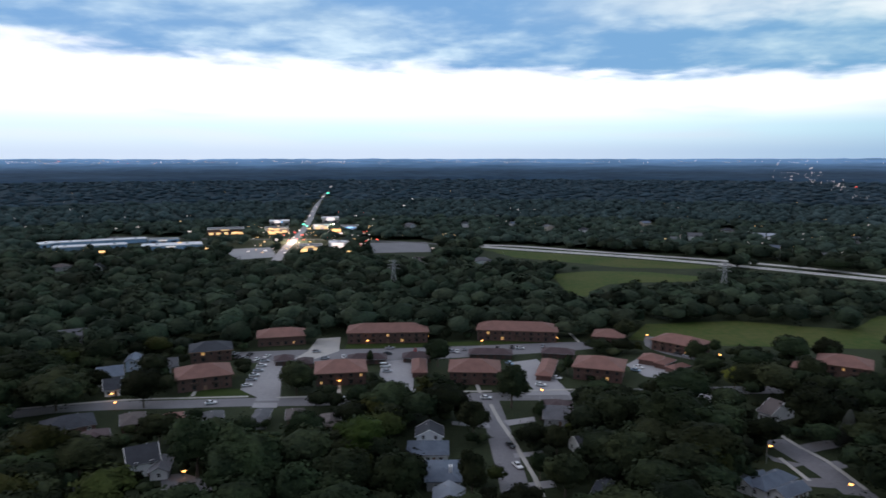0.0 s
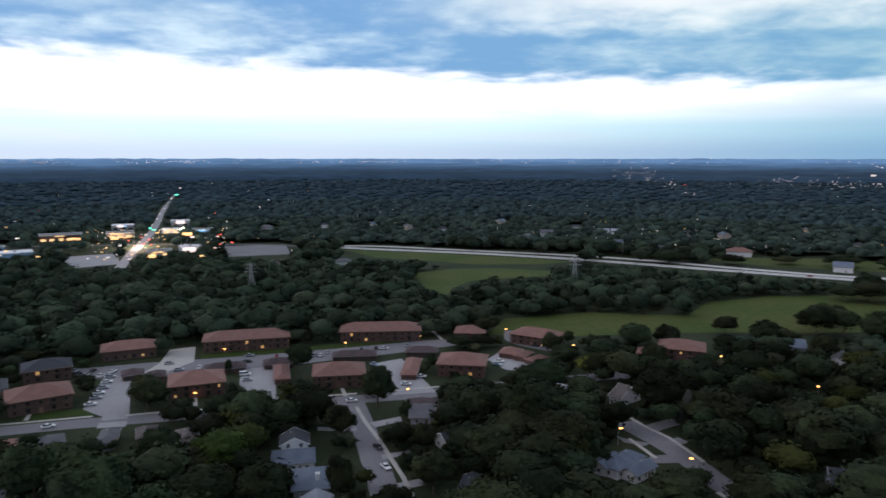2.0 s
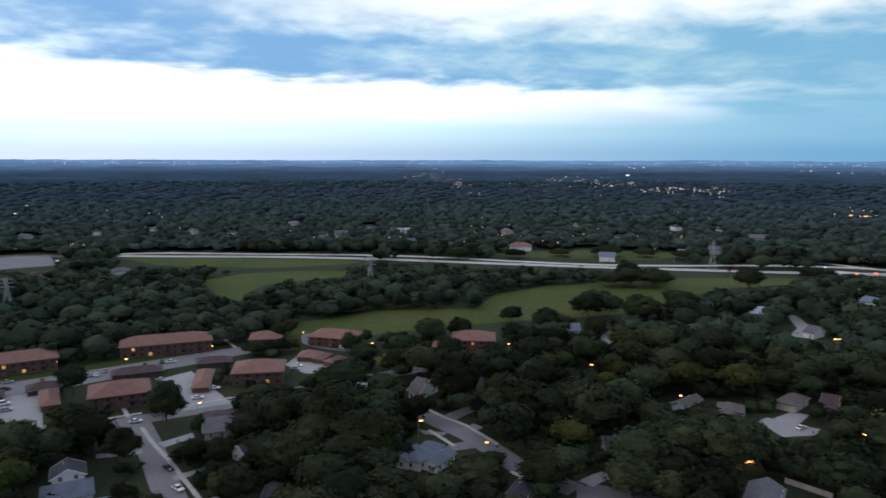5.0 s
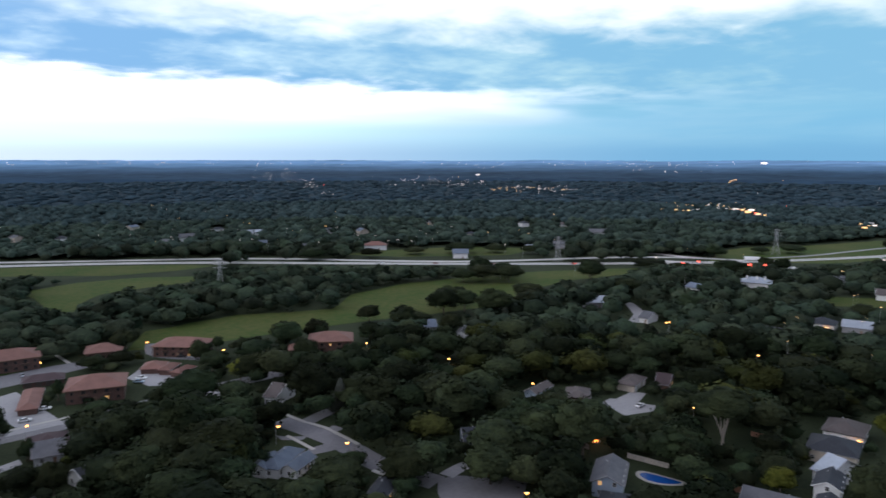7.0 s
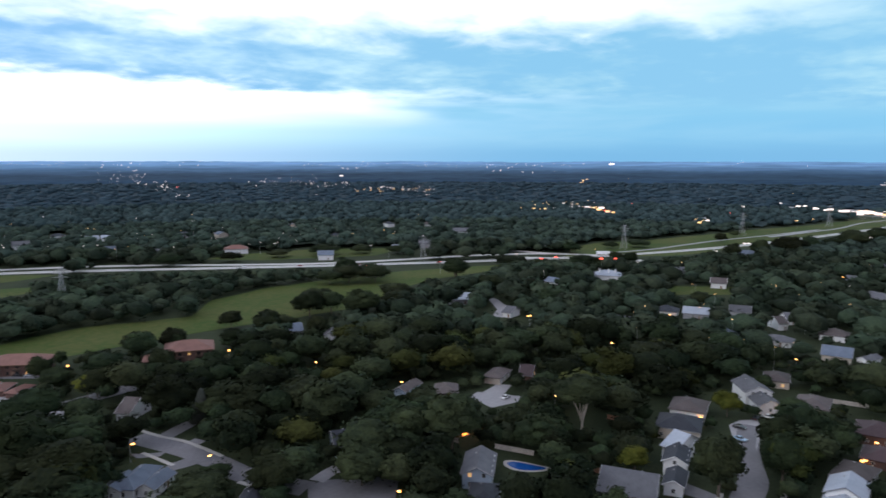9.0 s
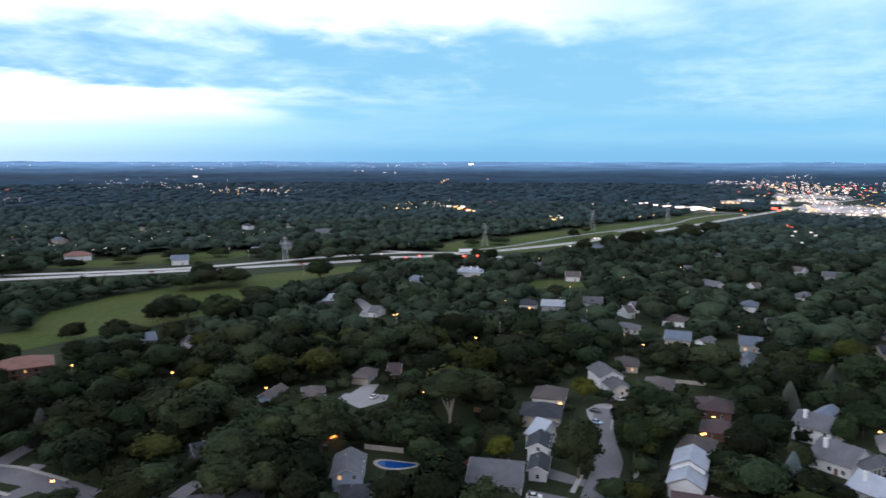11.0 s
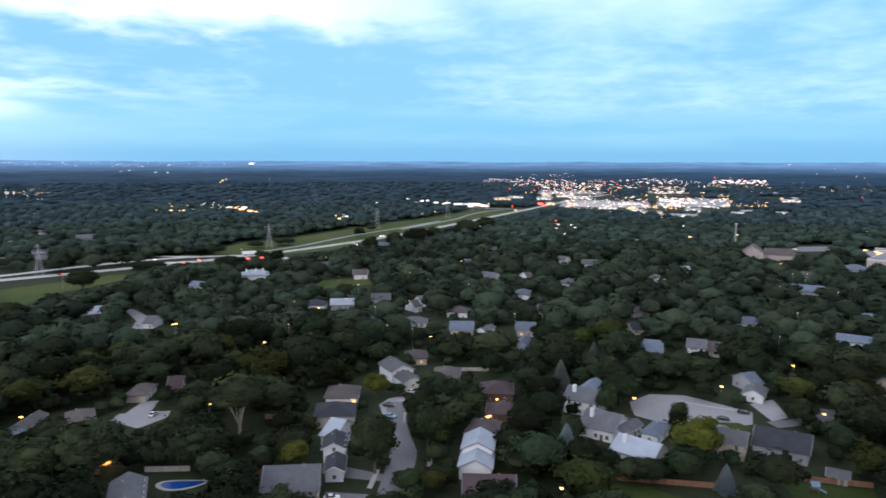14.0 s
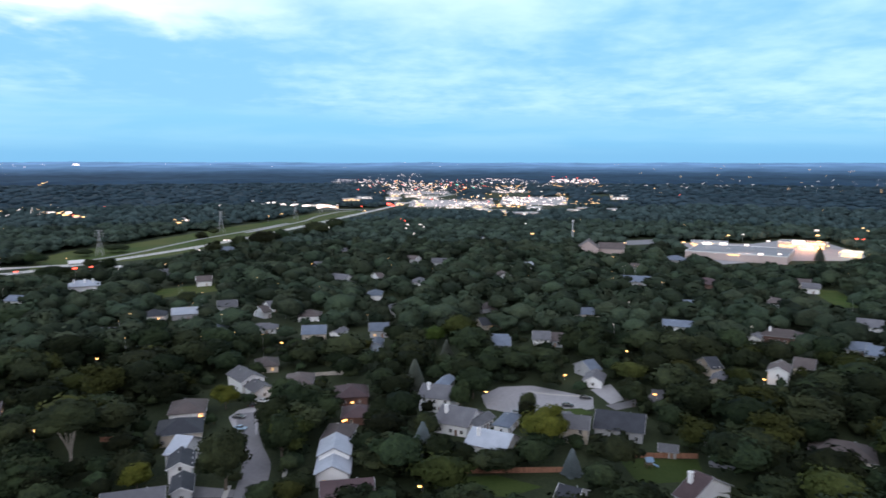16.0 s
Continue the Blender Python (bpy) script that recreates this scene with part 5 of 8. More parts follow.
house(285.6, -118.7, -33, 10.3, 5.0, 3.6, "gable", SHINGLE_GREY, SIDING_TAN, "grey-roofed family house among tall trees")
house(289.6, -146.6, -33, 11.5, 7.8, 6.0, "gable", SHINGLE_BROWN, SIDING_WHITE, "two-storey white gable house with a brown roof")
house(297.7, -162.2, -125, 7.6, 11.5, 5.0, "gable", SHINGLE_BROWN, SIDING_TAN, "brown-roofed family house among tall trees")
house(356.9, -182.8, -120, 20.6, 12.6, 4.0, "hip", SHINGLE_BROWN, BRICK, "long brown-roofed brick house with a white chimney", chimneys=1)
house(355.3, -168.0, -35, 10.3, 5.0, 3.6, "gable", SHINGLE_GREY, SIDING_WHITE, "white-sided house with a pale grey roof")
house(215.7, -72.6, -109, 5.0, 4.6, 2.4, "gable", SHINGLE_GREY, SIDING_GREY, "small grey garden shed by a fence")
house(183.2, -70.8, -149, 5.0, 17.2, 4.2, "gable", SHINGLE_PLUM, SIDING_WHITE, "brown-roofed house with a white end wall and chimney", chimneys=1)
house(180.9, -33.8, -121, 5.4, 12.6, 3.6, "gable", SHINGLE_DARK, SIDING_WHITE, "dark-roofed family house among tall trees")
house(210.6, -126.0, -119, 17.9, 13.8, 3.4, "hip", SHINGLE_BROWN, SIDING_TAN, "brown-roofed family house among tall trees")
house(372.4, -239.6, -127, 11.6, 12.6, 5.0, "gable", SHINGLE_GREY, SIDING_WHITE, "white-sided house with a pale grey roof", seen=0.6)
house(315.9, -207.1, -133, 8.3, 12.6, 5.0, "gable", SHINGLE_BLUE, SIDING_WHITE, "white-sided house with a pale grey roof")
house(332.9, -208.5, -122, 9.9, 11.5, 3.0, "gable", SHINGLE_BLUE, SIDING_GREY, "grey-roofed family house among tall trees")
house(349.3, -33.7, -96, 7.4, 11.5, 4.0, "gable", SHINGLE_BLUE, SIDING_BLUE, "grey-roofed family house among tall trees")
house(351.1, -55.0, -99, 8.0, 11.5, 5.0, "gable", SHINGLE_GREY, SIDING_WHITE, "grey-roofed family house among tall trees")
house(517.8, -208.0, -116, 18.9, 16.1, 4.0, "hip", SHINGLE_PLUM, BRICK, "brown-roofed family house among tall trees", seen=0.6)
house(645.0, -230.6, -110, 19.9, 16.1, 4.0, "hip", SHINGLE_BLUE, SIDING_GREY, "grey-roofed family house among tall trees", seen=0.6)
house(494.9, -275.2, -119, 11.0, 11.5, 4.0, "gable", SHINGLE_GREY, SIDING_WHITE, "white-sided house with a pale grey roof", seen=0.6)
house(514.4, -277.4, -118, 14.0, 11.5, 4.0, "gable", SHINGLE_BROWN, SIDING_TAN, "brown-roofed family house among tall trees", seen=0.6)
house(530.2, -158.3, -107, 20.5, 13.8, 3.6, "gable", SHINGLE_BLUE, SIDING_GREY, "grey-roofed family house among tall trees", seen=0.6)
house(435.8, -162.0, -110, 6.7, 11.5, 4.0, "gable", SHINGLE_BLUE, SIDING_GREY, "grey-roofed family house among tall trees", seen=0.6)
house(607.5, -87.4, -68, 6.1, 12.6, 4.0, "gable", SHINGLE_PALE, SIDING_WHITE, "white-sided house with a pale grey roof", seen=0.6)
house(598.6, -176.8, -106, 11.5, 11.5, 4.0, "gable", SHINGLE_BROWN, SIDING_WHITE, "brown-roofed family house among tall trees", seen=0.6)
house(424.8, 621.3, -34, 23.0, 16.1, 5.0, "hip", SHINGLE_RED, SIDING_WHITE, "white hall with a pink-brown roof beyond the highway", seen=0.6)
house(451.8, 515.0, -41, 14.3, 13.8, 5.0, "gable", SHINGLE_BLUE, SIDING_WHITE, "white-sided house with a pale grey roof", seen=0.6)
house(552.2, 512.2, -47, 13.3, 9.2, 3.0, "gable", SHINGLE_PALE, SIDING_WHITE, "white-sided house with a pale grey roof", seen=0.6)
house(583.4, 502.1, -49, 12.3, 11.5, 5.0, "gable", SHINGLE_GREY, SIDING_GREY, "grey-roofed family house among tall trees", seen=0.6)
house(721.4, 557.3, -52, 20.3, 13.8, 5.0, "gable", SHINGLE_GREY, SIDING_GREY, "grey-roofed family house among tall trees", seen=0.6)
house(297.4, 826.7, -20, 16.1, 13.8, 5.0, "gable", SHINGLE_GREY, SIDING_WHITE, "white-sided house with a pale grey roof", seen=0.6)
house(372.3, 824.3, -24, 12.8, 13.8, 5.0, "gable", SHINGLE_PALE, SIDING_WHITE, "white-sided house with a pale grey roof", seen=0.6)
house(383.1, 815.4, -25, 8.6, 11.5, 6.0, "gable", SHINGLE_PALE, SIDING_WHITE, "white-sided house with a pale grey roof", seen=0.6)
house(338.5, 712.0, -25, 8.6, 11.5, 5.0, "gable", SHINGLE_BLUE, SIDING_WHITE, "white-sided house with a pale grey roof", seen=0.6)
house(361.4, 653.9, -29, 9.4, 11.5, 5.0, "gable", SHINGLE_GREY, SIDING_WHITE, "white-sided house with a pale grey roof", seen=0.6)
house(260.7, 789.6, -18, 6.3, 11.5, 5.0, "gable", SHINGLE_GREY, SIDING_WHITE, "white-sided house with a pale grey roof", seen=0.6)
house(725.2, 204.6, -74, 13.3, 12.6, 4.0, "gable", SHINGLE_BLUE, SIDING_GREY, "grey-roofed family house among tall trees", seen=0.6)
house(537.3, 171.5, -72, 10.7, 12.6, 4.0, "gable", SHINGLE_BROWN, SIDING_WHITE, "white-sided house with a pale grey roof", seen=0.6)
house(601.9, 94.3, -81, 5.0, 11.5, 6.0, "gable", SHINGLE_GREY, SIDING_WHITE, "white-sided house with a pale grey roof", seen=0.6)
house(544.1, 39.7, -56, 5.0, 11.5, 5.0, "gable", SHINGLE_BROWN, SIDING_WHITE, "white-sided house with a pale grey roof", seen=0.6)
house(633.1, -10.7, -91, 13.2, 12.6, 4.0, "gable", SHINGLE_GREY, SIDING_GREY, "grey-roofed family house among tall trees", seen=0.6)
house(603.7, -86.1, -78, 6.2, 12.6, 4.0, "gable", SHINGLE_PALE, SIDING_WHITE, "white-sided house with a pale grey roof", seen=0.6)
house(424.2, 102.3, -46, 5.0, 11.5, 4.0, "gable", SHINGLE_BROWN, SIDING_WHITE, "brown-roofed family house among tall trees")
house(440.4, 57.5, -83, 5.9, 11.5, 5.0, "gable", SHINGLE_RED, SIDING_TAN, "brown-roofed family house among tall trees", seen=0.6)
# commercial strip, store and hall
shop(-384.6, 791.7, 27, 89.4, 16.8, 4.5, "flat", ROOF_WHITE, METAL_BLUE, "long pale-roofed warehouse with a blue end wall")
shop(-377.5, 746.6, 27, 71.4, 19.2, 4.0, "flat", ROOF_WHITE, METAL_BLUE, "long pale-roofed warehouse by the crossroads", lit=4)
shop(-291.4, 750.8, 21, 60.8, 26.4, 4.5, "flat", ROOF_WHITE, METAL_BLUE, "low store with a broad pale roof", lit=1)
shop(-320.7, 802.0, 22, 32.5, 14.4, 4.5, "flat", ROOF_GREY, METAL_BLUE, "small blue-walled store by the warehouses", lit=1)
shop(-435.8, 766.3, 68, 29.1, 19.2, 4.0, "flat", ROOF_WHITE, METAL_BLUE, "blue metal shed beside the warehouses")
shop(-279.1, 899.3, 17, 45.0, 24.0, 7.0, "flat", ROOF_DARK, BRICK, "dark restaurant with a row of lit windows", lit=4)
shop(-114.7, 769.3, 8, 22.4, 19.2, 5.0, "flat", ROOF_WHITE, SIDING_WHITE, "brightly lit white service station", lit=5)
shop(-124.7, 941.1, 8, 24.3, 21.6, 6.0, "flat", ROOF_DARK, METAL_BLUE, "blue-walled shop by the crossroads", lit=2)
shop(-171.5, 1068.6, 9, 25.8, 24.0, 7.0, "flat", ROOF_WHITE, SIDING_GREY, "grey store by the crossroads", lit=1)
shop(-218.5, 919.9, 13, 29.7, 21.6, 6.0, "flat", ROOF_DARK, SIDING_TAN, "tan shop by the crossroads", lit=4)
shop(-166.7, 964.4, 10, 23.4, 16.8, 5.0, "flat", ROOF_WHITE, SIDING_WHITE, "lit shop by the crossroads", lit=4)
shop(-238.6, 1023.2, 13, 28.1, 21.6, 6.0, "flat", ROOF_WHITE, SIDING_GREY, "pale shop by the crossroads", lit=2)
shop(-140.5, 740.4, 11, 24.0, 16.8, 5.0, "flat", ROOF_DARK, SIDING_TAN, "filling station shop with warm lights", lit=4)
shop(687.9, -311.9, -123, 91.2, 72.0, 7.0, "flat", ROOF_GREY, SIDING_PINK, "large flat-roofed store with pale lit walls", lit=4)
shop(765.8, -417.5, -128, 47.4, 21.6, 6.0, "flat", ROOF_DARK, SIDING_TAN, "shop row glowing with orange light", lit=6)
shop(685.3, -425.1, -134, 21.8, 16.8, 5.0, "flat", ROOF_WHITE, SIDING_WHITE, "filling station canopy with bright yellow light", lit=6)
shop(778.6, -317.9, -112, 38.1, 19.2, 5.0, "flat", ROOF_GREY, SIDING_TAN, "shop behind the store with warm lights", lit=4)
shop(1193.1, 587.2, -64, 43.0, 16.8, 3.5, "flat", ROOF_DARK, SIDING_PINK, "low lit building in the woods", lit=5)
shop(1123.8, 386.9, -71, 18.0, 14.4, 5.0, "flat", ROOF_DARK, SIDING_TAN, "lit hall in the woods", lit=4)
shop(1485.8, 222.5, -81, 45.7, 16.8, 4.0, "flat", ROOF_DARK, SIDING_TAN, "lit shop row by the highway", lit=5)
shop(1498.4, 340.2, -77, 24.3, 14.4, 4.0, "flat", ROOF_DARK, SIDING_TAN, "white shop by the highway", lit=2)
house(704.1, -163.0, -15, 20.0, 19.0, 9.0, "gable", SHINGLE_BROWN, SIDING_PINK, "tall pinkish brick hall with a steep brown roof", steep=1.5, seen=0.9)
house(712.5, -189.1, -109, 25.0, 16.1, 6.5, "gable", SHINGLE_BROWN, SIDING_PINK, "long pinkish brick wing beside the hall", steep=1.3, seen=0.9)
# pavements and fields
patch("meadow", MEADOW, 0.060, "mown green meadow between woods", "field", [(82.3, 575.3), (128.8, 595.7), (175.4, 589.4), (212.5, 566.3), (202.5, 545.0), (161.1, 540.1), (128.5, 532.8), (107.1, 502.8), (100.3, 479.8), (88.2, 500.7), (89.7, 548.1)])
patch("meadow", MEADOW, 0.060, "large mown green meadow below the highway", "field", [(98.4, 365.9), (118.5, 402.1), (175.1, 408.6), (229.0, 386.9), (266.1, 421.4), (316.4, 431.8), (367.3, 425.6), (416.2, 419.1), (465.2, 397.1), (529.2, 363.2), (500.0, 348.0), (423.1, 361.0), (368.7, 349.1), (320.3, 327.3), (270.1, 333.9), (237.9, 342.1), (212.7, 346.7), (177.8, 351.1), (144.1, 352.9)])
patch("meadow", MEADOW, 0.050, "green verge below the highway", "field", [(39.9, 748.8), (123.1, 703.4), (217.7, 644.7), (247.5, 614.0), (205.5, 607.8), (157.7, 614.4), (113.7, 648.8), (69.3, 679.2)])
patch("meadow", MEADOW, 0.050, "grass verge along the highway", "field", [(687.6, 379.1), (747.5, 375.0), (814.1, 341.2), (980.0, 291.9), (1156.9, 223.7), (1365.2, 167.4), (1219.1, 149.2), (1069.3, 172.6), (910.4, 206.0), (798.1, 237.6), (747.4, 245.3), (690.1, 265.6), (653.5, 303.3), (606.5, 340.7)])
patch("meadow", MEADOW, 0.050, "open lawn among houses", "field", [(516.1, 203.0), (546.4, 162.4), (515.9, 149.4), (482.7, 189.8)])
patch("meadow", MEADOW, 0.050, "grassy clearing by the highway", "field", [(373.1, 605.8), (423.4, 607.8), (503.6, 583.5), (563.4, 510.9), (501.6, 497.7), (408.0, 556.6)])
patch("meadow", MEADOW, 0.050, "open lawn among houses", "field", [(508.7, -281.0), (501.3, -298.0), (440.9, -284.3), (441.5, -262.3)])
patch("meadow", MEADOW, 0.055, "grass verge along the highway", "field", [(1008.9, 290.0), (1139.1, 240.3), (1305.7, 201.1), (1394.4, 138.5), (1324.2, 111.5), (1102.3, 152.8), (951.6, 193.5), (815.5, 235.2), (767.4, 262.2)])
strip("highway", HIGHWAY, 11.0, 0.160, "pale concrete carriageway of a divided highway", [(44, 763), (76, 743), (107, 726), (137, 710), (166, 694), (194, 676), (221, 657), (247, 638), (271, 618), (295, 597), (317, 577), (339, 557), (361, 537), (383, 518), (405, 499), (426, 481), (448, 462), (471, 444), (494, 426), (517, 407), (542, 389), (567, 370), (594, 351), (624, 332), (656, 312), (693, 293), (736, 273), (787, 252), (849, 231), (926, 208), (1023, 183), (1147, 152), (1305, 115), (1501, 65), (1724, -3), (1926, -89)])
strip("highway", HIGHWAY, 8.0, 0.150, "pale concrete carriageway of a divided highway", [(45, 778), (79, 769), (112, 751), (144, 730), (174, 712), (203, 694), (232, 677), (260, 659), (287, 639), (312, 617), (335, 594), (356, 570), (377, 547), (399, 525), (421, 504), (445, 486), (471, 470), (499, 455), (530, 440), (560, 424), (589, 405), (614, 382), (633, 355), (647, 324)])
strip("median", ASPHALT, 1.6, 0.210, "dark joint between the lanes of the highway", [(44, 763), (76, 743), (107, 726), (137, 710), (166, 694), (194, 676), (221, 657), (247, 638), (271, 618), (295, 597), (317, 577), (339, 557), (361, 537), (383, 518), (405, 499), (426, 481), (448, 462), (471, 444), (494, 426), (517, 407), (542, 389), (567, 370), (594, 351), (624, 332), (656, 312), (693, 293), (736, 273), (787, 252), (849, 231), (926, 208), (1023, 183), (1147, 152), (1305, 115), (1501, 65), (1724, -3), (1926, -89)])
strip("frontage_road", CONCRETE, 5.0, 0.120, "narrow pale road beside the highway", [(659.1, 330.7), (724.1, 303.5), (788.5, 290.4), (860.4, 275.8), (950.4, 248.3), (1016.6, 230.2), (1088.9, 210.5), (943.3, 239.1), (1026.1, 216.8), (1132.8, 192.9), (1231.5, 184.9), (1328.0, 162.8), (1378.2, 137.0)])
strip("side_road", CONCRETE, 9.0, 0.110, "pale road crossing to the highway", [(1428.7, 219.8), (1405.8, 150.4), (1385.6, 95.7)])
strip("ramp", HIGHWAY, 9.0, 0.130, "pale highway ramp", [(583.5, 375.0), (592.4, 357.8), (606.5, 340.7), (629.8, 322.2)])
strip("ramp", HIGHWAY, 9.0, 0.120, "short pale service road", [(639.3, 282.2), (633.4, 271.1), (638.3, 259.2)])
parapet(614.4, 420.9, 618.7, 401.0, 1.3)
parapet(618.7, 401.0, 620.9, 380.4, 1.3)
parapet(620.9, 380.4, 625.4, 361.0, 1.3)
strip("main_road", CONCRETE, 9.0, 0.100, "wide road running through the crossroads", [(-158.1, 657.6), (-169.6, 750.0), (-183.1, 891.9), (-202.4, 1050.0), (-241.7, 1317.4), (-266.0, 1497.8)])
strip("main_road", CONCRETE, 6.0, 0.100, "road running on between far woods", [(-266.0, 1497.8), (-292.2, 1725.4), (-329.0, 2042.7)])
strip("side_road", ASPHALT, 9.0, 0.080, "road through the crossroads", [(-351.5, 813.3), (-406.6, 861.0), (-259.6, 835.7), (-164.9, 835.0), (-55.2, 811.3), (10.0, 778.7), (44.1, 768.3)])
strip("street", STREET, 9.5, 0.050, "pale concrete residential street", [(-166.2, 253.3), (-149.6, 261.7), (-127.2, 265.4), (-107.8, 266.6), (-79.6, 269.1), (-51.6, 269.7)])
strip("street", STREET, 9.5, 0.046, "pale concrete residential street", [(-52.7, 269.7), (-32.6, 271.0), (-14.7, 273.0), (10.4, 274.9)], show=False)
strip("street", STREET, 9.5, 0.050, "pale concrete residential street", [(8.1, 275.0), (26.5, 275.6), (50.7, 276.2)])
strip("street", STREET, 9.5, 0.046, "pale concrete residential street", [(49.6, 276.2), (73.5, 279.6), (119.1, 283.1), (140.6, 283.8)], show=False)
strip("street", STREET, 8.5, 0.055, "pale concrete residential street", [(17.7, 274.2), (19.5, 243.4), (20.2, 221.2), (20.8, 204.5), (21.1, 189.4), (21.6, 178.9)])
strip("street", STREET, 8.5, 0.050, "pale concrete residential street", [(113.2, 230.9), (116.2, 217.9), (118.8, 204.2), (119.6, 190.8)])
strip("street", STREET, 9.0, 0.046, "pale concrete residential street", [(119.6, 191.9), (119.6, 179.1), (122.0, 167.3), (125.7, 155.5)], show=False)
strip("driveway", STREET, 6.0, 0.070, "pale driveway", [(115.5, 220.9), (123.6, 224.8), (134.0, 228.5)])
strip("driveway", STREET, 5.0, 0.070, "pale driveway", [(118.3, 209.2), (126.4, 211.8)])
patch("driveway", STREET, 0.070, "pale driveway", "driveway", [(105.5, 219.2), (108.0, 215.3), (113.8, 211.3), (110.6, 209.6), (105.2, 214.0)])
patch("driveway", STREET, 0.070, "pale driveway", "driveway", [(108.5, 201.7), (115.1, 201.7), (116.8, 195.2), (112.6, 195.5), (105.9, 196.9)])
strip("sidewalk", WALK, 1.4, 0.100, "narrow concrete sidewalk", [(108.5, 216.3), (109.1, 208.8), (109.7, 199.9)])
strip("street", STREET, 8.5, 0.050, "pale concrete residential street", [(258.2, 71.5), (238.7, 67.0), (223.8, 61.9), (213.0, 57.4), (203.5, 55.9), (192.4, 54.7), (181.0, 53.2), (172.2, 51.6)])
patch("court", CONCRETE, 0.060, "round turning court of pale concrete", "court", [(253.6, 76.8), (261.1, 75.2), (265.6, 70.4), (257.6, 67.3), (242.8, 63.8), (233.9, 62.4), (234.0, 68.7)])
patch("court", CONCRETE, 0.060, "wide pale concrete turning court", "court", [(274.9, -17.9), (286.3, -26.6), (287.3, -40.2), (281.6, -48.7), (271.6, -62.2), (259.2, -59.4), (252.4, -46.9), (253.3, -37.2), (254.9, -27.1), (260.5, -18.7)])
strip("street", STREET, 6.0, 0.070, "pale concrete residential street", [(259.8, -66.0), (267.1, -81.3), (273.6, -89.2), (280.7, -91.6)], show=False)
patch("court", STREET, 0.060, "pale concrete turning court", "court", [(127.0, 156.9), (132.6, 155.9), (144.0, 144.9), (145.8, 138.5), (137.5, 132.0), (131.1, 128.1), (118.1, 144.1), (122.0, 151.0)])
patch("court", CONCRETE, 0.060, "pale turning court", "court", [(219.4, 167.7), (226.1, 168.4), (233.0, 151.0), (226.0, 149.1), (214.4, 153.1)])
patch("driveway", CONCRETE, 0.070, "pale driveway", "driveway", [(225.1, 166.2), (239.7, 168.0), (242.2, 162.5), (229.2, 157.9)])
patch("court", CONCRETE, 0.060, "pale turning court between houses", "court", [(397.7, 286.7), (392.6, 273.5), (370.7, 247.5), (350.4, 236.1), (343.8, 244.0), (365.0, 254.5)])
strip("driveway", CONCRETE, 5.0, 0.070, "pale driveway", [(130.5, 157.3), (136.2, 158.7), (141.0, 159.0)])
strip("driveway", CONCRETE, 6.0, 0.070, "pale driveway", [(144.7, 141.0), (150.2, 142.6)])
patch("driveway", CONCRETE, 0.070, "pale driveway", "driveway", [(104.0, 281.7), (114.2, 283.8), (109.9, 268.7), (102.5, 266.8)])
strip("street", STREET, 8.0, 0.050, "narrow grey street between trees", [(233.1, -93.2), (217.8, -90.6), (205.2, -86.1)])
patch("driveway", BRICK_PAVE, 0.075, "reddish driveway by the court", "driveway", [(261.0, 68.3), (270.9, 65.0), (261.1, 61.3), (250.5, 64.6)])
patch("driveway", CONCRETE, 0.075, "pale driveway by the court", "driveway", [(281.5, -63.6), (288.6, -73.7), (268.6, -74.0), (263.6, -67.0)])
patch("driveway", STREET, 0.070, "pale driveway", "driveway", [(198.3, 73.0), (195.5, 59.4), (190.9, 59.0), (191.0, 72.2)])
patch("driveway", STREET, 0.070, "pale driveway", "driveway", [(181.5, 72.3), (182.4, 56.5), (177.6, 55.1), (174.6, 71.4)])
patch("driveway", CONCRETE, 0.070, "pale driveway", "driveway", [(22.0, 248.9), (33.9, 252.9), (34.0, 248.3), (23.6, 244.0)])
patch("driveway", CONCRETE, 0.070, "pale driveway", "driveway", [(3.2, 248.4), (17.2, 246.2), (16.9, 241.8), (3.2, 245.1)])
patch("driveway", CONCRETE, 0.070, "pale driveway", "driveway", [(22.3, 219.9), (32.8, 222.1), (32.7, 218.6), (22.9, 216.4)])
patch("driveway", CONCRETE, 0.070, "pale driveway", "driveway", [(25.3, 198.9), (33.2, 200.7), (33.3, 196.3), (25.6, 194.2)])
patch("driveway", STREET, 0.070, "pale concrete driveway", "driveway", [(-86.2, 203.9), (-79.8, 205.5), (-67.0, 197.9), (-63.5, 189.5), (-79.4, 186.9)])
patch("driveway", CONCRETE, 0.070, "pale driveway", "driveway", [(-45.8, 204.6), (-42.8, 202.7), (-43.6, 186.8), (-46.8, 186.8)])
patch("parking", WALK, 0.070, "pale concrete parking lot", "parking lot", [(-67.4, 367.9), (-55.5, 371.4), (-52.3, 343.3), (-63.5, 327.4), (-72.0, 329.3), (-67.9, 343.4)])
patch("parking", STREET, 0.065, "pale parking strip between apartment rows", "parking lot", [(-105.6, 341.4), (-75.4, 345.5), (-24.3, 348.5), (19.2, 353.8), (64.1, 360.5), (78.9, 360.4), (76.1, 347.2), (43.6, 338.9), (4.3, 331.1), (-22.7, 325.4), (-70.8, 323.7), (-95.0, 323.7)])
patch("parking", CONCRETE, 0.080, "pale parking lot beside apartments", "parking lot", [(-87.8, 329.4), (-76.2, 323.7), (-66.6, 277.2), (-64.6, 262.7), (-74.5, 262.8), (-75.3, 274.5), (-85.0, 284.3)])
patch("parking", CONCRETE, 0.080, "pale parking lot beside apartments", "parking lot", [(-29.5, 325.4), (-14.3, 329.2), (-12.6, 288.5), (-9.0, 274.3), (-14.2, 273.0), (-20.0, 284.1), (-28.3, 303.5)])
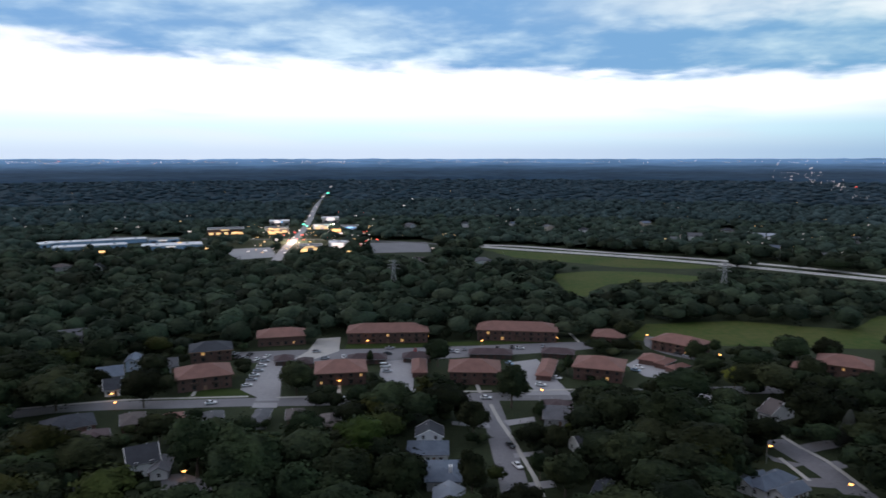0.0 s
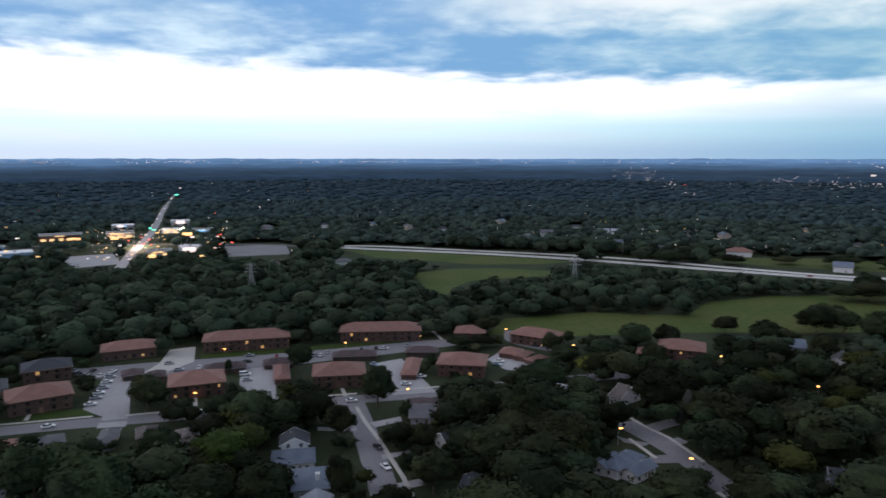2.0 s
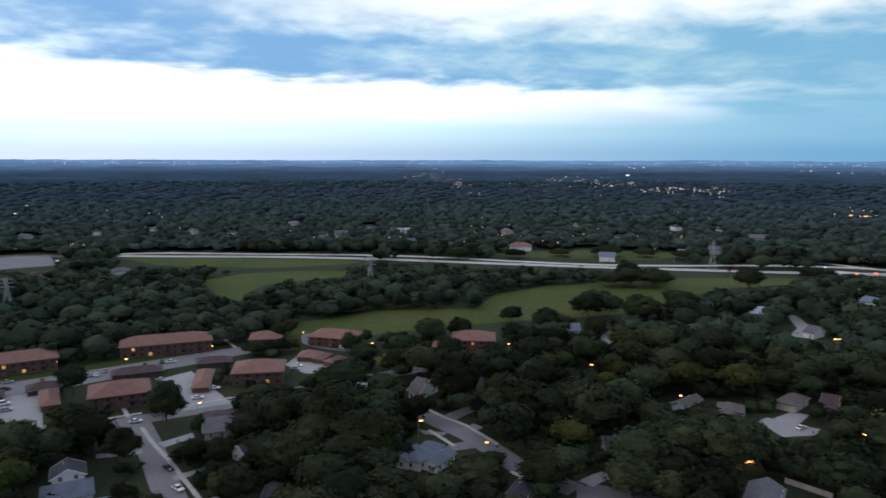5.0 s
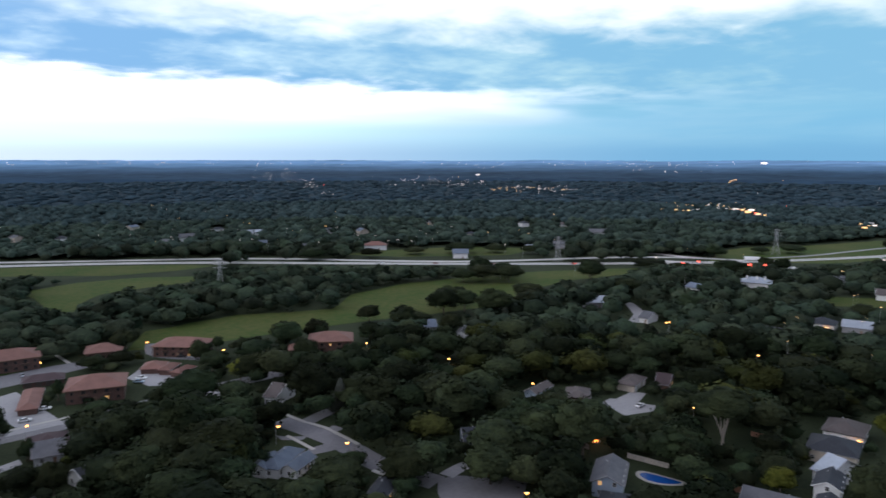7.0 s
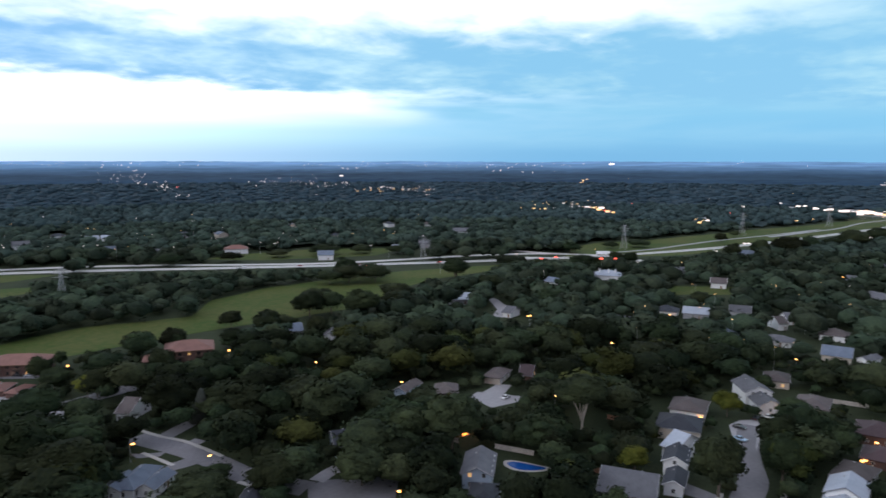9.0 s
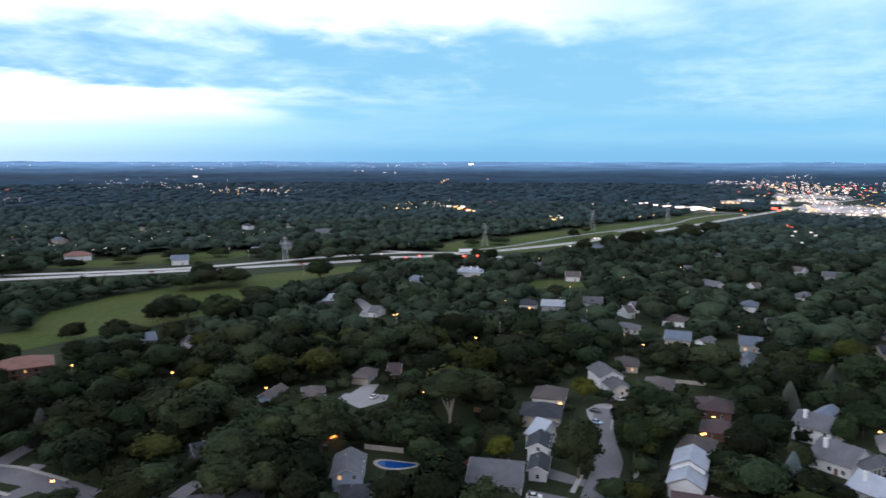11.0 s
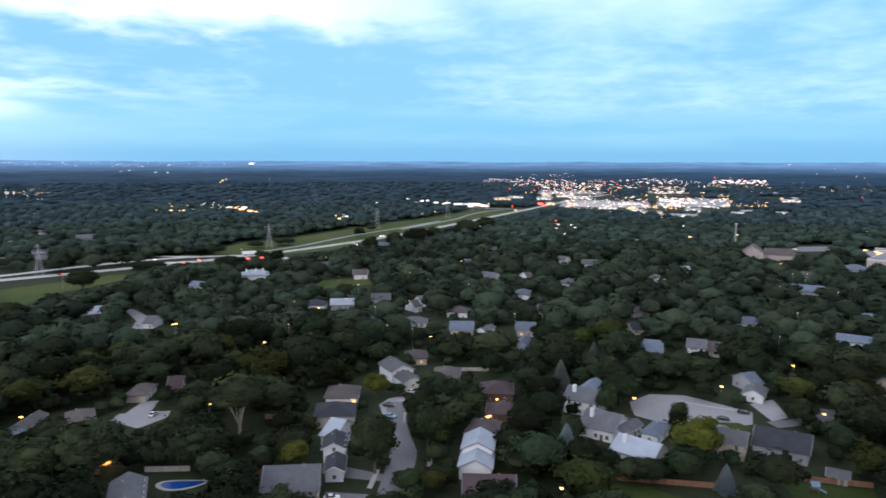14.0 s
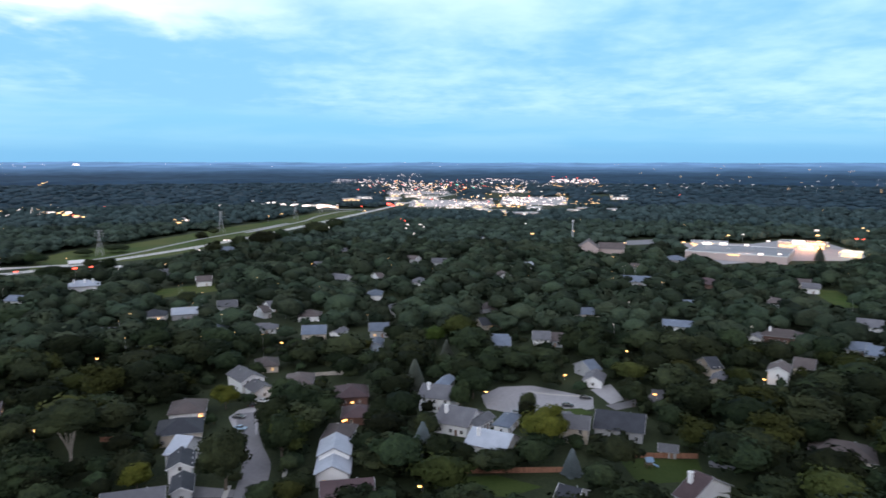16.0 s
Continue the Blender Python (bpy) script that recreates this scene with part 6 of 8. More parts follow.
patch("parking", CONCRETE, 0.080, "pale parking lot beside apartments", "parking lot", [(30.9, 323.4), (45.1, 329.0), (49.6, 297.6), (52.5, 276.9), (32.1, 274.2), (37.9, 284.0)])
patch("parking", CONCRETE, 0.080, "pale curved parking lot beside garages", "parking lot", [(85.6, 319.6), (94.6, 330.8), (101.0, 320.5), (108.6, 303.9), (96.5, 297.5), (89.2, 302.3)])
strip("drive", STREET, 5.0, 0.090, "pale service drive by the apartments", [(112.1, 372.1), (106.7, 353.6), (111.4, 340.8), (118.5, 332.7), (127.7, 323.1)])
patch("parking", CONCRETE, 0.090, "pale store parking lot", "parking lot", [(-233.7, 741.0), (-187.2, 759.8), (-163.4, 684.5), (-196.7, 665.2)])
patch("parking", STREET, 0.090, "grey store parking lot", "parking lot", [(-83.7, 800.5), (-19.0, 805.5), (-11.2, 721.5), (-71.8, 713.1)])
patch("parking", CONCRETE, 0.090, "lit store parking lot", "parking lot", [(812.8, -295.1), (799.5, -376.2), (846.4, -447.5), (809.2, -468.3), (706.6, -450.2), (657.3, -402.2), (657.8, -380.4), (658.8, -337.0), (637.7, -273.1)])
patch("parking", STREET, 0.090, "pale lot beside the hall", "parking lot", [(832.2, -227.0), (849.8, -280.7), (801.8, -268.0), (791.4, -228.7)])
patch("parking", CONCRETE, 0.090, "lit parking lot of a distant retail strip", "parking lot", [(2184.0, 101.5), (2184.6, -73.0), (1915.1, -75.5), (1915.3, 102.1)])
lot_light(2043, 14, 16, (1.0, 0.84, 0.76), 85000)
patch("parking", CONCRETE, 0.090, "lit parking lot of a distant retail strip", "parking lot", [(2211.7, -216.0), (2207.0, -322.2), (1982.3, -301.7), (1987.3, -180.7)])
lot_light(2092, -255, 16, (1.0, 0.84, 0.76), 85000)
patch("parking", CONCRETE, 0.090, "lit parking lot of a distant retail strip", "parking lot", [(1717.6, -69.9), (1715.4, -166.3), (1483.5, -152.7), (1485.7, -50.1)])
lot_light(1594, -109, 16, (1.0, 0.84, 0.76), 85000)
patch("parking", CONCRETE, 0.090, "lit parking lot of a distant retail strip", "parking lot", [(1797.6, -203.5), (1790.0, -361.8), (1526.3, -317.8), (1532.4, -162.8)])
lot_light(1653, -260, 16, (1.0, 0.84, 0.76), 85000)
patch("parking", CONCRETE, 0.090, "lit parking lot of a distant retail strip", "parking lot", [(1698.7, 26.2), (1697.8, -69.0), (1485.4, -69.2), (1486.6, 33.3)])
lot_light(1587, -20, 16, (1.0, 0.84, 0.76), 85000)
patch("lawn", LAWN, 0.050, "short mown garden lawn", "lawn", [(213.6, -56.2), (212.0, -80.9), (197.8, -77.8), (195.4, -56.9)])
patch("lawn", LAWN, 0.090, "short mown garden lawn", "lawn", [(258.6, -46.4), (259.6, -54.9), (254.0, -58.2), (251.7, -51.7)])
patch("lawn", LAWN, 0.040, "short mown lawn before apartments", "lawn", [(-130.8, 273.2), (-104.4, 275.9), (-105.1, 284.3), (-80.7, 285.7), (-79.5, 277.2), (-100.2, 270.5)])
patch("lawn", LAWN, 0.050, "short mown garden lawn", "lawn", [(201.8, -2.9), (202.6, -16.5), (194.8, -28.7), (188.9, -18.1), (191.0, -2.4)])
# walks
strip("sidewalk", WALK, 1.6, 0.100, "narrow concrete sidewalk", [(3.6, 281.6), (12.0, 281.9), (20.1, 282.2)])
strip("sidewalk", WALK, 1.6, 0.100, "narrow concrete sidewalk", [(30.0, 282.6), (42.0, 283.2), (54.9, 284.2)])
patch("lawn", LAWN, 0.045, "mown lawn before the apartment blocks", "lawn", [(-50.0, 347.5), (-8.0, 351.0), (18.0, 354.8), (62.0, 361.4), (61.0, 366.0), (16.0, 362.5), (-8.0, 359.5), (-50.5, 356.8)])
strip("sidewalk", WALK, 1.6, 0.100, "narrow concrete sidewalk", [(-170.3, 259.9), (-129.9, 271.2), (-103.7, 273.8), (-79.2, 275.8)])
strip("sidewalk", WALK, 1.6, 0.100, "narrow concrete sidewalk", [(-67.3, 274.4), (-51.6, 275.8)])
strip("sidewalk", WALK, 1.5, 0.100, "narrow concrete sidewalk along the street", [(18.6, 266.3), (20.7, 248.9), (23.6, 233.1), (25.7, 216.8), (27.7, 202.6), (28.5, 189.4)])
strip("sidewalk", WALK, 1.5, 0.100, "narrow concrete walk to the entrance", [(13.7, 297.7), (15.3, 279.8)])
strip("sidewalk", WALK, 1.5, 0.100, "narrow concrete walk to the entrance", [(-104.0, 288.0), (-102.1, 275.9)])
strip("sidewalk", WALK, 1.5, 0.100, "narrow concrete walk to the entrance", [(-45.6, 297.8), (-42.6, 277.1)])
strip("sidewalk", WALK, 1.6, 0.100, "curving concrete path", [(69.6, 384.9), (71.5, 360.4)])
strip("sidewalk", WALK, 1.5, 0.100, "narrow concrete sidewalk", [(117.7, 236.0), (119.5, 223.8), (122.4, 214.2), (123.3, 194.1)])
strip("sidewalk", WALK, 1.5, 0.100, "narrow concrete sidewalk", [(115.6, 174.7), (117.6, 165.5)])
strip("sidewalk", WALK, 1.5, 0.100, "narrow concrete sidewalk", [(198.0, 61.9), (185.6, 60.8)])
strip("sidewalk", WALK, 1.5, 0.100, "narrow concrete sidewalk", [(215.9, 49.1), (192.0, 44.9)])
strip("sidewalk", WALK, 1.4, 0.100, "pale kerb walk round the court", [(280.0, -37.4), (275.9, -45.9), (273.3, -57.8)])
# lamps
yard_lamp(-101.7, 283.8, 2.6)
yard_lamp(-94.7, 301.2, 2.6)
yard_lamp(-133.2, 272.4, 2.6)
yard_lamp(-127.1, 262.3, 2.6)
yard_lamp(-78.3, 201.9, 2.6)
yard_lamp(-39.3, 355.3, 2.6)
yard_lamp(-44.2, 288.9, 2.6)
yard_lamp(20.1, 355.1, 2.6)
yard_lamp(14.7, 291.8, 2.6)
yard_lamp(59.6, 360.9, 2.6)
yard_lamp(80.8, 369.4, 2.6)
yard_lamp(89.9, 365.7, 2.6)
yard_lamp(70.7, 296.6, 2.6)
yard_lamp(94.8, 324.3, 2.6)
yard_lamp(108.9, 366.9, 2.6)
yard_lamp(122.4, 362.0, 2.6)
yard_lamp(126.2, 357.3, 2.6)
yard_lamp(130.1, 352.7, 2.6)
yard_lamp(133.7, 348.1, 2.6)
yard_lamp(178.4, 299.9, 2.6)
yard_lamp(-112.2, 327.8, 2.6)
yard_lamp(-8.8, 364.7, 2.6)
street_lamp(37.8, 266.2, 6.0)
street_lamp(89.3, 280.4, 6.0)
street_lamp(127.6, 316.5, 6.0)
street_lamp(102.2, 212.0, 6.0)
street_lamp(113.8, 184.6, 6.0)
street_lamp(-90.3, 208.5, 6.0)
yard_lamp(102.1, 173.6, 3.0)
yard_lamp(209.9, 195.5, 3.0)
yard_lamp(206.7, 245.4, 3.0)
yard_lamp(262.2, 301.5, 3.0)
yard_lamp(193.4, 293.6, 3.0)
street_lamp(337.2, 212.0, 6.5)
street_lamp(224.5, 131.3, 6.5)
street_lamp(338.0, 213.6, 6.0)
street_lamp(312.3, 151.3, 6.0)
street_lamp(133.1, 126.0, 6.0)
yard_lamp(247.8, 85.1, 3.0)
yard_lamp(350.7, 76.4, 3.0)
yard_lamp(272.4, 64.4, 3.0)
yard_lamp(242.4, 32.9, 3.0)
yard_lamp(412.1, 165.7, 3.0)
yard_lamp(407.5, 158.6, 3.0)
street_lamp(265.4, -17.9, 5.0)
street_lamp(506.9, -26.2, 5.0)
street_lamp(617.0, 102.5, 5.0)
street_lamp(663.0, 7.7, 5.0)
street_lamp(592.7, 139.1, 5.0)
yard_lamp(242.4, 33.7, 2.6)
yard_lamp(261.6, 32.4, 2.6)
street_lamp(259.7, -83.8, 5.0)
street_lamp(323.0, -90.9, 5.0)
street_lamp(186.1, 5.9, 5.0)
street_lamp(508.1, -28.0, 5.0)
street_lamp(456.6, -166.0, 5.0)
street_lamp(872.1, -131.3, 5.0)
street_lamp(1010.1, -143.1, 5.0)
yard_lamp(285.7, -138.2, 2.6)
yard_lamp(294.3, -55.6, 2.6)
# vehicles
car(-91.6, 266.8, 21, W)
car(-102.6, 337.3, 76, S)
car(-89.2, 327.0, 76, W)
car(-85.8, 332.6, 76, W)
car(-48.3, 331.6, 96, W)
car(-31.6, 333.2, 92, W)
car(6.9, 341.0, 90, W)
car(10.6, 345.6, 90, S)
car(31.2, 320.4, 314, B)
car(87.4, 309.2, 319, B)
car(106.0, 300.8, 320, B)
car(27.4, 347.3, 84, K)
car(34.9, 348.8, 84, K)
car(51.0, 351.0, 82, S)
car(-14.0, 343.2, 92, R)
car(-83.3, 288.4, 16, W)
car(-83.4, 296.1, 16, S)
car(-83.9, 302.5, 16, W)
car(-83.9, 309.2, 15, S)
car(-84.4, 317.1, 15, W)
car(-84.9, 324.5, 15, S)
car(-99.8, 331.2, 77, K)
car(-96.0, 329.3, 76, S)
car(-94.8, 335.2, 76, K)
car(-27.4, 337.0, 5, K)
car(-29.5, 329.1, 5, S)
car(-25.4, 308.2, 5, S)
car(31.4, 314.1, 314, K)
car(32.3, 305.5, 314, S)
car(33.6, 299.0, 314, W)
car(41.4, 288.8, 352, W)
car(49.6, 298.1, 343, W)
car(17.2, 272.5, 356, W)
car(23.3, 209.6, 292, W)
car(22.6, 225.4, 292, K)
car(74.8, 309.7, 321, S)
car(79.7, 314.9, 321, K)
car(89.9, 314.0, 319, W)
car(108.5, 305.3, 320, W)
car(115.6, 336.6, 321, K)
car(118.9, 332.6, 320, S)
car(124.2, 333.6, 340, K)
car(163.2, 281.9, 330, W)
car(-39.0, 271.3, 8, W)
car(-63.2, 341.2, 10, S)
car(-57.0, 329.2, 10, S)
car(4.4, 341.0, 359, S)
car(38.9, 347.2, 354, W)
car(-27.1, 347.4, 4, S)
van(-26.8, 316.1, 5, W)
car(107.9, 282.0, 343, W)
car(165.3, 282.3, 330, W)
car(226.8, 155.0, 4, W)
car(241.4, 69.4, 256, B)
car(269.6, 67.7, 264, W)
car(265.5, 70.9, 355, K)
car(177.3, 69.1, 291, W)
car(249.7, -27.0, 254, W)
car(254.2, -29.6, 253, S)
car(243.1, -31.7, 253, W)
car(261.4, -49.9, 259, K)
car(270.0, -58.8, 258, K)
car(216.0, -88.9, 308, W)
car(252.5, 72.9, 266, K)
lorry(650.4, 320.2, 304, W)
car(405.5, 497.0, 319, R)
car(445.0, 462.2, 314, R)
car(501.1, 414.3, 308, R)
car(515.8, 394.7, 305, K)
car(576.6, 351.4, 306, R)
car(586.9, 345.1, 305, W)
car(627.2, 308.8, 301, R)
car(759.0, 246.2, 300, W)
car(883.2, 212.0, 297, W)
car(1054.0, 170.2, 293, W)
car(369.3, 530.3, 325, W)
# pylons
pylon(-35.4, 496.9, -16, 24)
pylon(194.3, 479.5, -42, 25)
pylon(501.7, 433.8, -69, 24)
pylon(710.8, 327.2, -85, 26)
pylon(940.5, 271.0, -94, 29)
pylon(1150.6, 209.8, -100, 31)
mast(827.2, -173.5, 20)
# single trees
conifer(285.4, 8.9, 13.0)
conifer(136.3, 226.4, 13.0)
blue_spruce(217.0, 5.8, 12.0)
blue_spruce(202.7, -38.9, 8.5)
conifer(324.6, -5.7, 11.0)
yellow_tree(219.1, -33.6, 16.0)
yellow_tree(121.7, 283.8, 10.0)
bare_tree(214.3, 114.6, 19.0)
lime_tree(-26.2, 214.8, 15.0)
yellow_tree(262.1, 80.2, 10.0)
yellow_tree(194.8, 86.7, 9.0)
lime_tree(353.6, -0.9, 11.0)
conifer(658.0, -375.0, 15.0)
# trees that stand alone
broadleaf(252.9, -33.4, 9.0, 7.0, 4, LEAFY, "small dense dark tree at the edge of the court", "garden trees")
broadleaf(267.3, -74.7, 10.0, 9.0, 9, LEAFY, "round dark tree beside the court", "garden trees")
broadleaf(-59.9, 277.2, 14.9, 14.3, 3, LEAFY, "broadleaf tree with a dense dark green crown", "neighbourhood trees")
broadleaf(-34.4, 320.8, 9.0, 6.9, 8, LEAFY, "broadleaf tree with a dense dark green crown", "neighbourhood trees")
broadleaf(-2.5, 316.2, 14.0, 12.1, 13, LEAFY, "broadleaf tree with a dense dark green crown", "neighbourhood trees")
broadleaf(0.1, 253.0, 14.4, 15.2, 18, LEAFY, "broadleaf tree with a dense dark green crown", "neighbourhood trees")
broadleaf(26.4, 262.5, 17.4, 13.2, 23, LEAFY, "broadleaf tree with a dense dark green crown", "neighbourhood trees")
broadleaf(10.4, 232.6, 13.8, 10.9, 28, LEAFY, "broadleaf tree with a dense dark green crown", "neighbourhood trees")
broadleaf(55.9, 305.7, 12.2, 9.1, 33, LEAFY, "broadleaf tree with a dense dark green crown", "neighbourhood trees")
broadleaf(94.4, 362.7, 12.5, 14.9, 38, LEAFY, "broadleaf tree with a dense dark green crown", "neighbourhood trees")
broadleaf(78.1, 342.9, 6.4, 14.2, 43, LEAFY, "broadleaf tree with a dense dark green crown", "neighbourhood trees")
broadleaf(88.9, 340.8, 6.9, 12.4, 48, LEAFY, "broadleaf tree with a dense dark green crown", "neighbourhood trees")
broadleaf(112.3, 348.1, 7.3, 8.6, 53, LEAFY, "broadleaf tree with a dense dark green crown", "neighbourhood trees")
broadleaf(118.0, 305.6, 9.3, 12.2, 58, LEAFY, "broadleaf tree with a dense dark green crown", "neighbourhood trees")
broadleaf(133.7, 336.7, 9.1, 8.3, 63, LEAFY, "broadleaf tree with a dense dark green crown", "neighbourhood trees")
broadleaf(124.7, 282.4, 12.0, 14.1, 68, LEAFY, "broadleaf tree with a dense dark green crown", "neighbourhood trees")
broadleaf(-81.0, 360.9, 7.9, 9.5, 73, LEAFY, "broadleaf tree with a dense dark green crown", "neighbourhood trees")
broadleaf(-19.8, 250.7, 13.9, 21.0, 78, LEAFY, "broadleaf tree with a dense dark green crown", "neighbourhood trees")
broadleaf(161.9, 317.6, 14.5, 16.3, 83, LEAFY, "broadleaf tree with a dense dark green crown", "neighbourhood trees")
broadleaf(179.7, 320.2, 12.1, 13.8, 88, LEAFY, "broadleaf tree with a dense dark green crown", "neighbourhood trees")
broadleaf(116.6, 315.9, 13.4, 10.5, 93, LEAFY, "broadleaf tree with a dense dark green crown", "neighbourhood trees")
broadleaf(-91.7, 312.1, 5.3, 8.8, 98, LEAFY, "broadleaf tree with a dense dark green crown", "neighbourhood trees")
broadleaf(-127.0, 354.3, 6.6, 11.7, 103, LEAFY, "broadleaf tree with a dense dark green crown", "neighbourhood trees")
broadleaf(35.5, 248.9, 9.7, 10.4, 108, LEAFY, "broadleaf tree with a dense dark green crown", "neighbourhood trees")
broadleaf(-148.2, 259.2, 16.8, 26.0, 113, LEAFY, "broadleaf tree with a dense dark green crown", "neighbourhood trees")
broadleaf(-116.2, 262.8, 15.7, 16.5, 118, LEAFY, "broadleaf tree with a dense dark green crown", "neighbourhood trees")
broadleaf(-176.9, 281.6, 17.2, 25.8, 123, LEAFY, "broadleaf tree with a dense dark green crown", "neighbourhood trees")
broadleaf(-142.3, 283.0, 12.0, 16.5, 128, LEAFY, "broadleaf tree with a dense dark green crown", "neighbourhood trees")
broadleaf(-95.9, 227.0, 11.8, 13.7, 133, LEAFY, "broadleaf tree with a dense dark green crown", "neighbourhood trees")
broadleaf(-74.6, 202.8, 19.5, 18.0, 138, LEAFY, "broadleaf tree with a dense dark green crown", "neighbourhood trees")
broadleaf(-46.0, 223.6, 13.3, 14.1, 143, LEAFY, "broadleaf tree with a dense dark green crown", "neighbourhood trees")
broadleaf(-56.3, 186.8, 20.6, 23.8, 148, LEAFY, "broadleaf tree with a dense dark green crown", "neighbourhood trees")
broadleaf(-111.2, 204.0, 12.5, 19.0, 153, LEAFY, "broadleaf tree with a dense dark green crown", "neighbourhood trees")
broadleaf(-122.0, 197.3, 11.7, 18.4, 158, LEAFY, "broadleaf tree with a dense dark green crown", "neighbourhood trees")
broadleaf(-27.7, 186.8, 15.0, 19.1, 163, LEAFY, "broadleaf tree with a dense dark green crown", "neighbourhood trees")
broadleaf(-12.5, 185.2, 15.7, 16.5, 168, LEAFY, "broadleaf tree with a dense dark green crown", "neighbourhood trees")
broadleaf(-63.5, 240.9, 5.2, 8.1, 173, LEAFY, "broadleaf tree with a dense dark green crown", "neighbourhood trees")
broadleaf(-109.7, 235.8, 5.1, 9.9, 178, LEAFY, "broadleaf tree with a dense dark green crown", "neighbourhood trees")
broadleaf(-39.9, 238.3, 5.6, 8.0, 183, LEAFY, "broadleaf tree with a dense dark green crown", "neighbourhood trees")
broadleaf(129.5, 235.4, 16.2, 18.8, 188, LEAFY, "broadleaf tree with a dense dark green crown", "neighbourhood trees")
broadleaf(73.6, 221.1, 21.1, 20.5, 193, LEAFY, "broadleaf tree with a dense dark green crown", "neighbourhood trees")
broadleaf(79.0, 200.6, 18.5, 20.4, 198, LEAFY, "broadleaf tree with a dense dark green crown", "neighbourhood trees")
broadleaf(140.6, 221.0, 10.5, 14.9, 203, LEAFY, "broadleaf tree with a dense dark green crown", "neighbourhood trees")
broadleaf(84.3, 276.8, 5.9, 9.2, 208, LEAFY, "broadleaf tree with a dense dark green crown", "neighbourhood trees")
broadleaf(150.0, 283.7, 8.5, 11.8, 213, LEAFY, "broadleaf tree with a dense dark green crown", "neighbourhood trees")
broadleaf(172.9, 276.6, 9.4, 11.5, 218, LEAFY, "broadleaf tree with a dense dark green crown", "neighbourhood trees")
broadleaf(179.4, 315.4, 13.9, 16.6, 223, LEAFY, "broadleaf tree with a dense dark green crown", "neighbourhood trees")
broadleaf(227.3, 341.5, 10.2, 14.1, 228, LEAFY, "broadleaf tree with a dense dark green crown", "neighbourhood trees")
broadleaf(228.2, 309.2, 14.3, 16.3, 233, LEAFY, "broadleaf tree with a dense dark green crown", "neighbourhood trees")
broadleaf(274.8, 330.2, 16.3, 21.0, 238, LEAFY, "broadleaf tree with a dense dark green crown", "neighbourhood trees")
broadleaf(289.2, 326.8, 14.4, 16.3, 243, LEAFY, "broadleaf tree with a dense dark green crown", "neighbourhood trees")
broadleaf(241.3, 326.3, 10.1, 17.2, 248, LEAFY, "broadleaf tree with a dense dark green crown", "neighbourhood trees")
broadleaf(239.6, 309.7, 10.4, 14.7, 253, LEAFY, "broadleaf tree with a dense dark green crown", "neighbourhood trees")
broadleaf(167.4, 330.9, 10.8, 16.5, 258, LEAFY, "broadleaf tree with a dense dark green crown", "neighbourhood trees")
broadleaf(183.9, 326.3, 10.4, 12.6, 263, LEAFY, "broadleaf tree with a dense dark green crown", "neighbourhood trees")
broadleaf(309.8, 318.5, 10.3, 18.0, 268, LEAFY, "broadleaf tree with a dense dark green crown", "neighbourhood trees")
broadleaf(330.3, 308.3, 12.2, 21.9, 273, LEAFY, "broadleaf tree with a dense dark green crown", "neighbourhood trees")
broadleaf(204.1, 306.5, 9.8, 12.0, 278, LEAFY, "broadleaf tree with a dense dark green crown", "neighbourhood trees")
broadleaf(445.6, 350.2, 16.3, 16.2, 283, LEAFY, "broadleaf tree with a dense dark green crown", "neighbourhood trees")
broadleaf(388.4, 418.7, 16.8, 20.3, 288, LEAFY, "broadleaf tree with a dense dark green crown", "neighbourhood trees")
broadleaf(405.2, 404.8, 10.3, 19.4, 293, LEAFY, "broadleaf tree with a dense dark green crown", "neighbourhood trees")
broadleaf(461.5, 307.3, 11.8, 25.9, 298, LEAFY, "broadleaf tree with a dense dark green crown", "neighbourhood trees")
broadleaf(415.5, 295.2, 12.2, 24.0, 303, LEAFY, "broadleaf tree with a dense dark green crown", "neighbourhood trees")
broadleaf(157.9, 292.8, 10.9, 13.4, 308, LEAFY, "broadleaf tree with a dense dark green crown", "neighbourhood trees")
broadleaf(139.4, 296.3, 10.6, 15.6, 313, LEAFY, "broadleaf tree with a dense dark green crown", "neighbourhood trees")
broadleaf(243.0, 286.1, 15.4, 18.2, 318, LEAFY, "broadleaf tree with a dense dark green crown", "neighbourhood trees")
broadleaf(512.3, 331.8, 9.0, 22.3, 323, LEAFY, "broadleaf tree with a dense dark green crown", "neighbourhood trees")
broadleaf(99.7, 370.6, 10.5, 13.9, 328, LEAFY, "broadleaf tree with a dense dark green crown", "neighbourhood trees")
broadleaf(531.8, 354.1, 9.3, 30.9, 333, LEAFY, "broadleaf tree with a dense dark green crown", "neighbourhood trees")
broadleaf(548.2, 334.2, 6.7, 20.6, 338, LEAFY, "broadleaf tree with a dense dark green crown", "neighbourhood trees")
broadleaf(560.4, 297.8, 11.7, 25.2, 343, LEAFY, "broadleaf tree with a dense dark green crown", "neighbourhood trees")
broadleaf(563.9, 283.1, 10.6, 24.9, 348, LEAFY, "broadleaf tree with a dense dark green crown", "neighbourhood trees")
broadleaf(644.5, 355.4, 11.8, 21.1, 353, LEAFY, "broadleaf tree with a dense dark green crown", "neighbourhood trees")
broadleaf(611.2, 410.1, 7.1, 23.7, 358, LEAFY, "broadleaf tree with a dense dark green crown", "neighbourhood trees")
broadleaf(654.2, 388.0, 7.3, 24.3, 363, LEAFY, "broadleaf tree with a dense dark green crown", "neighbourhood trees")
broadleaf(706.1, 340.8, 7.4, 18.5, 368, LEAFY, "broadleaf tree with a dense dark green crown", "neighbourhood trees")
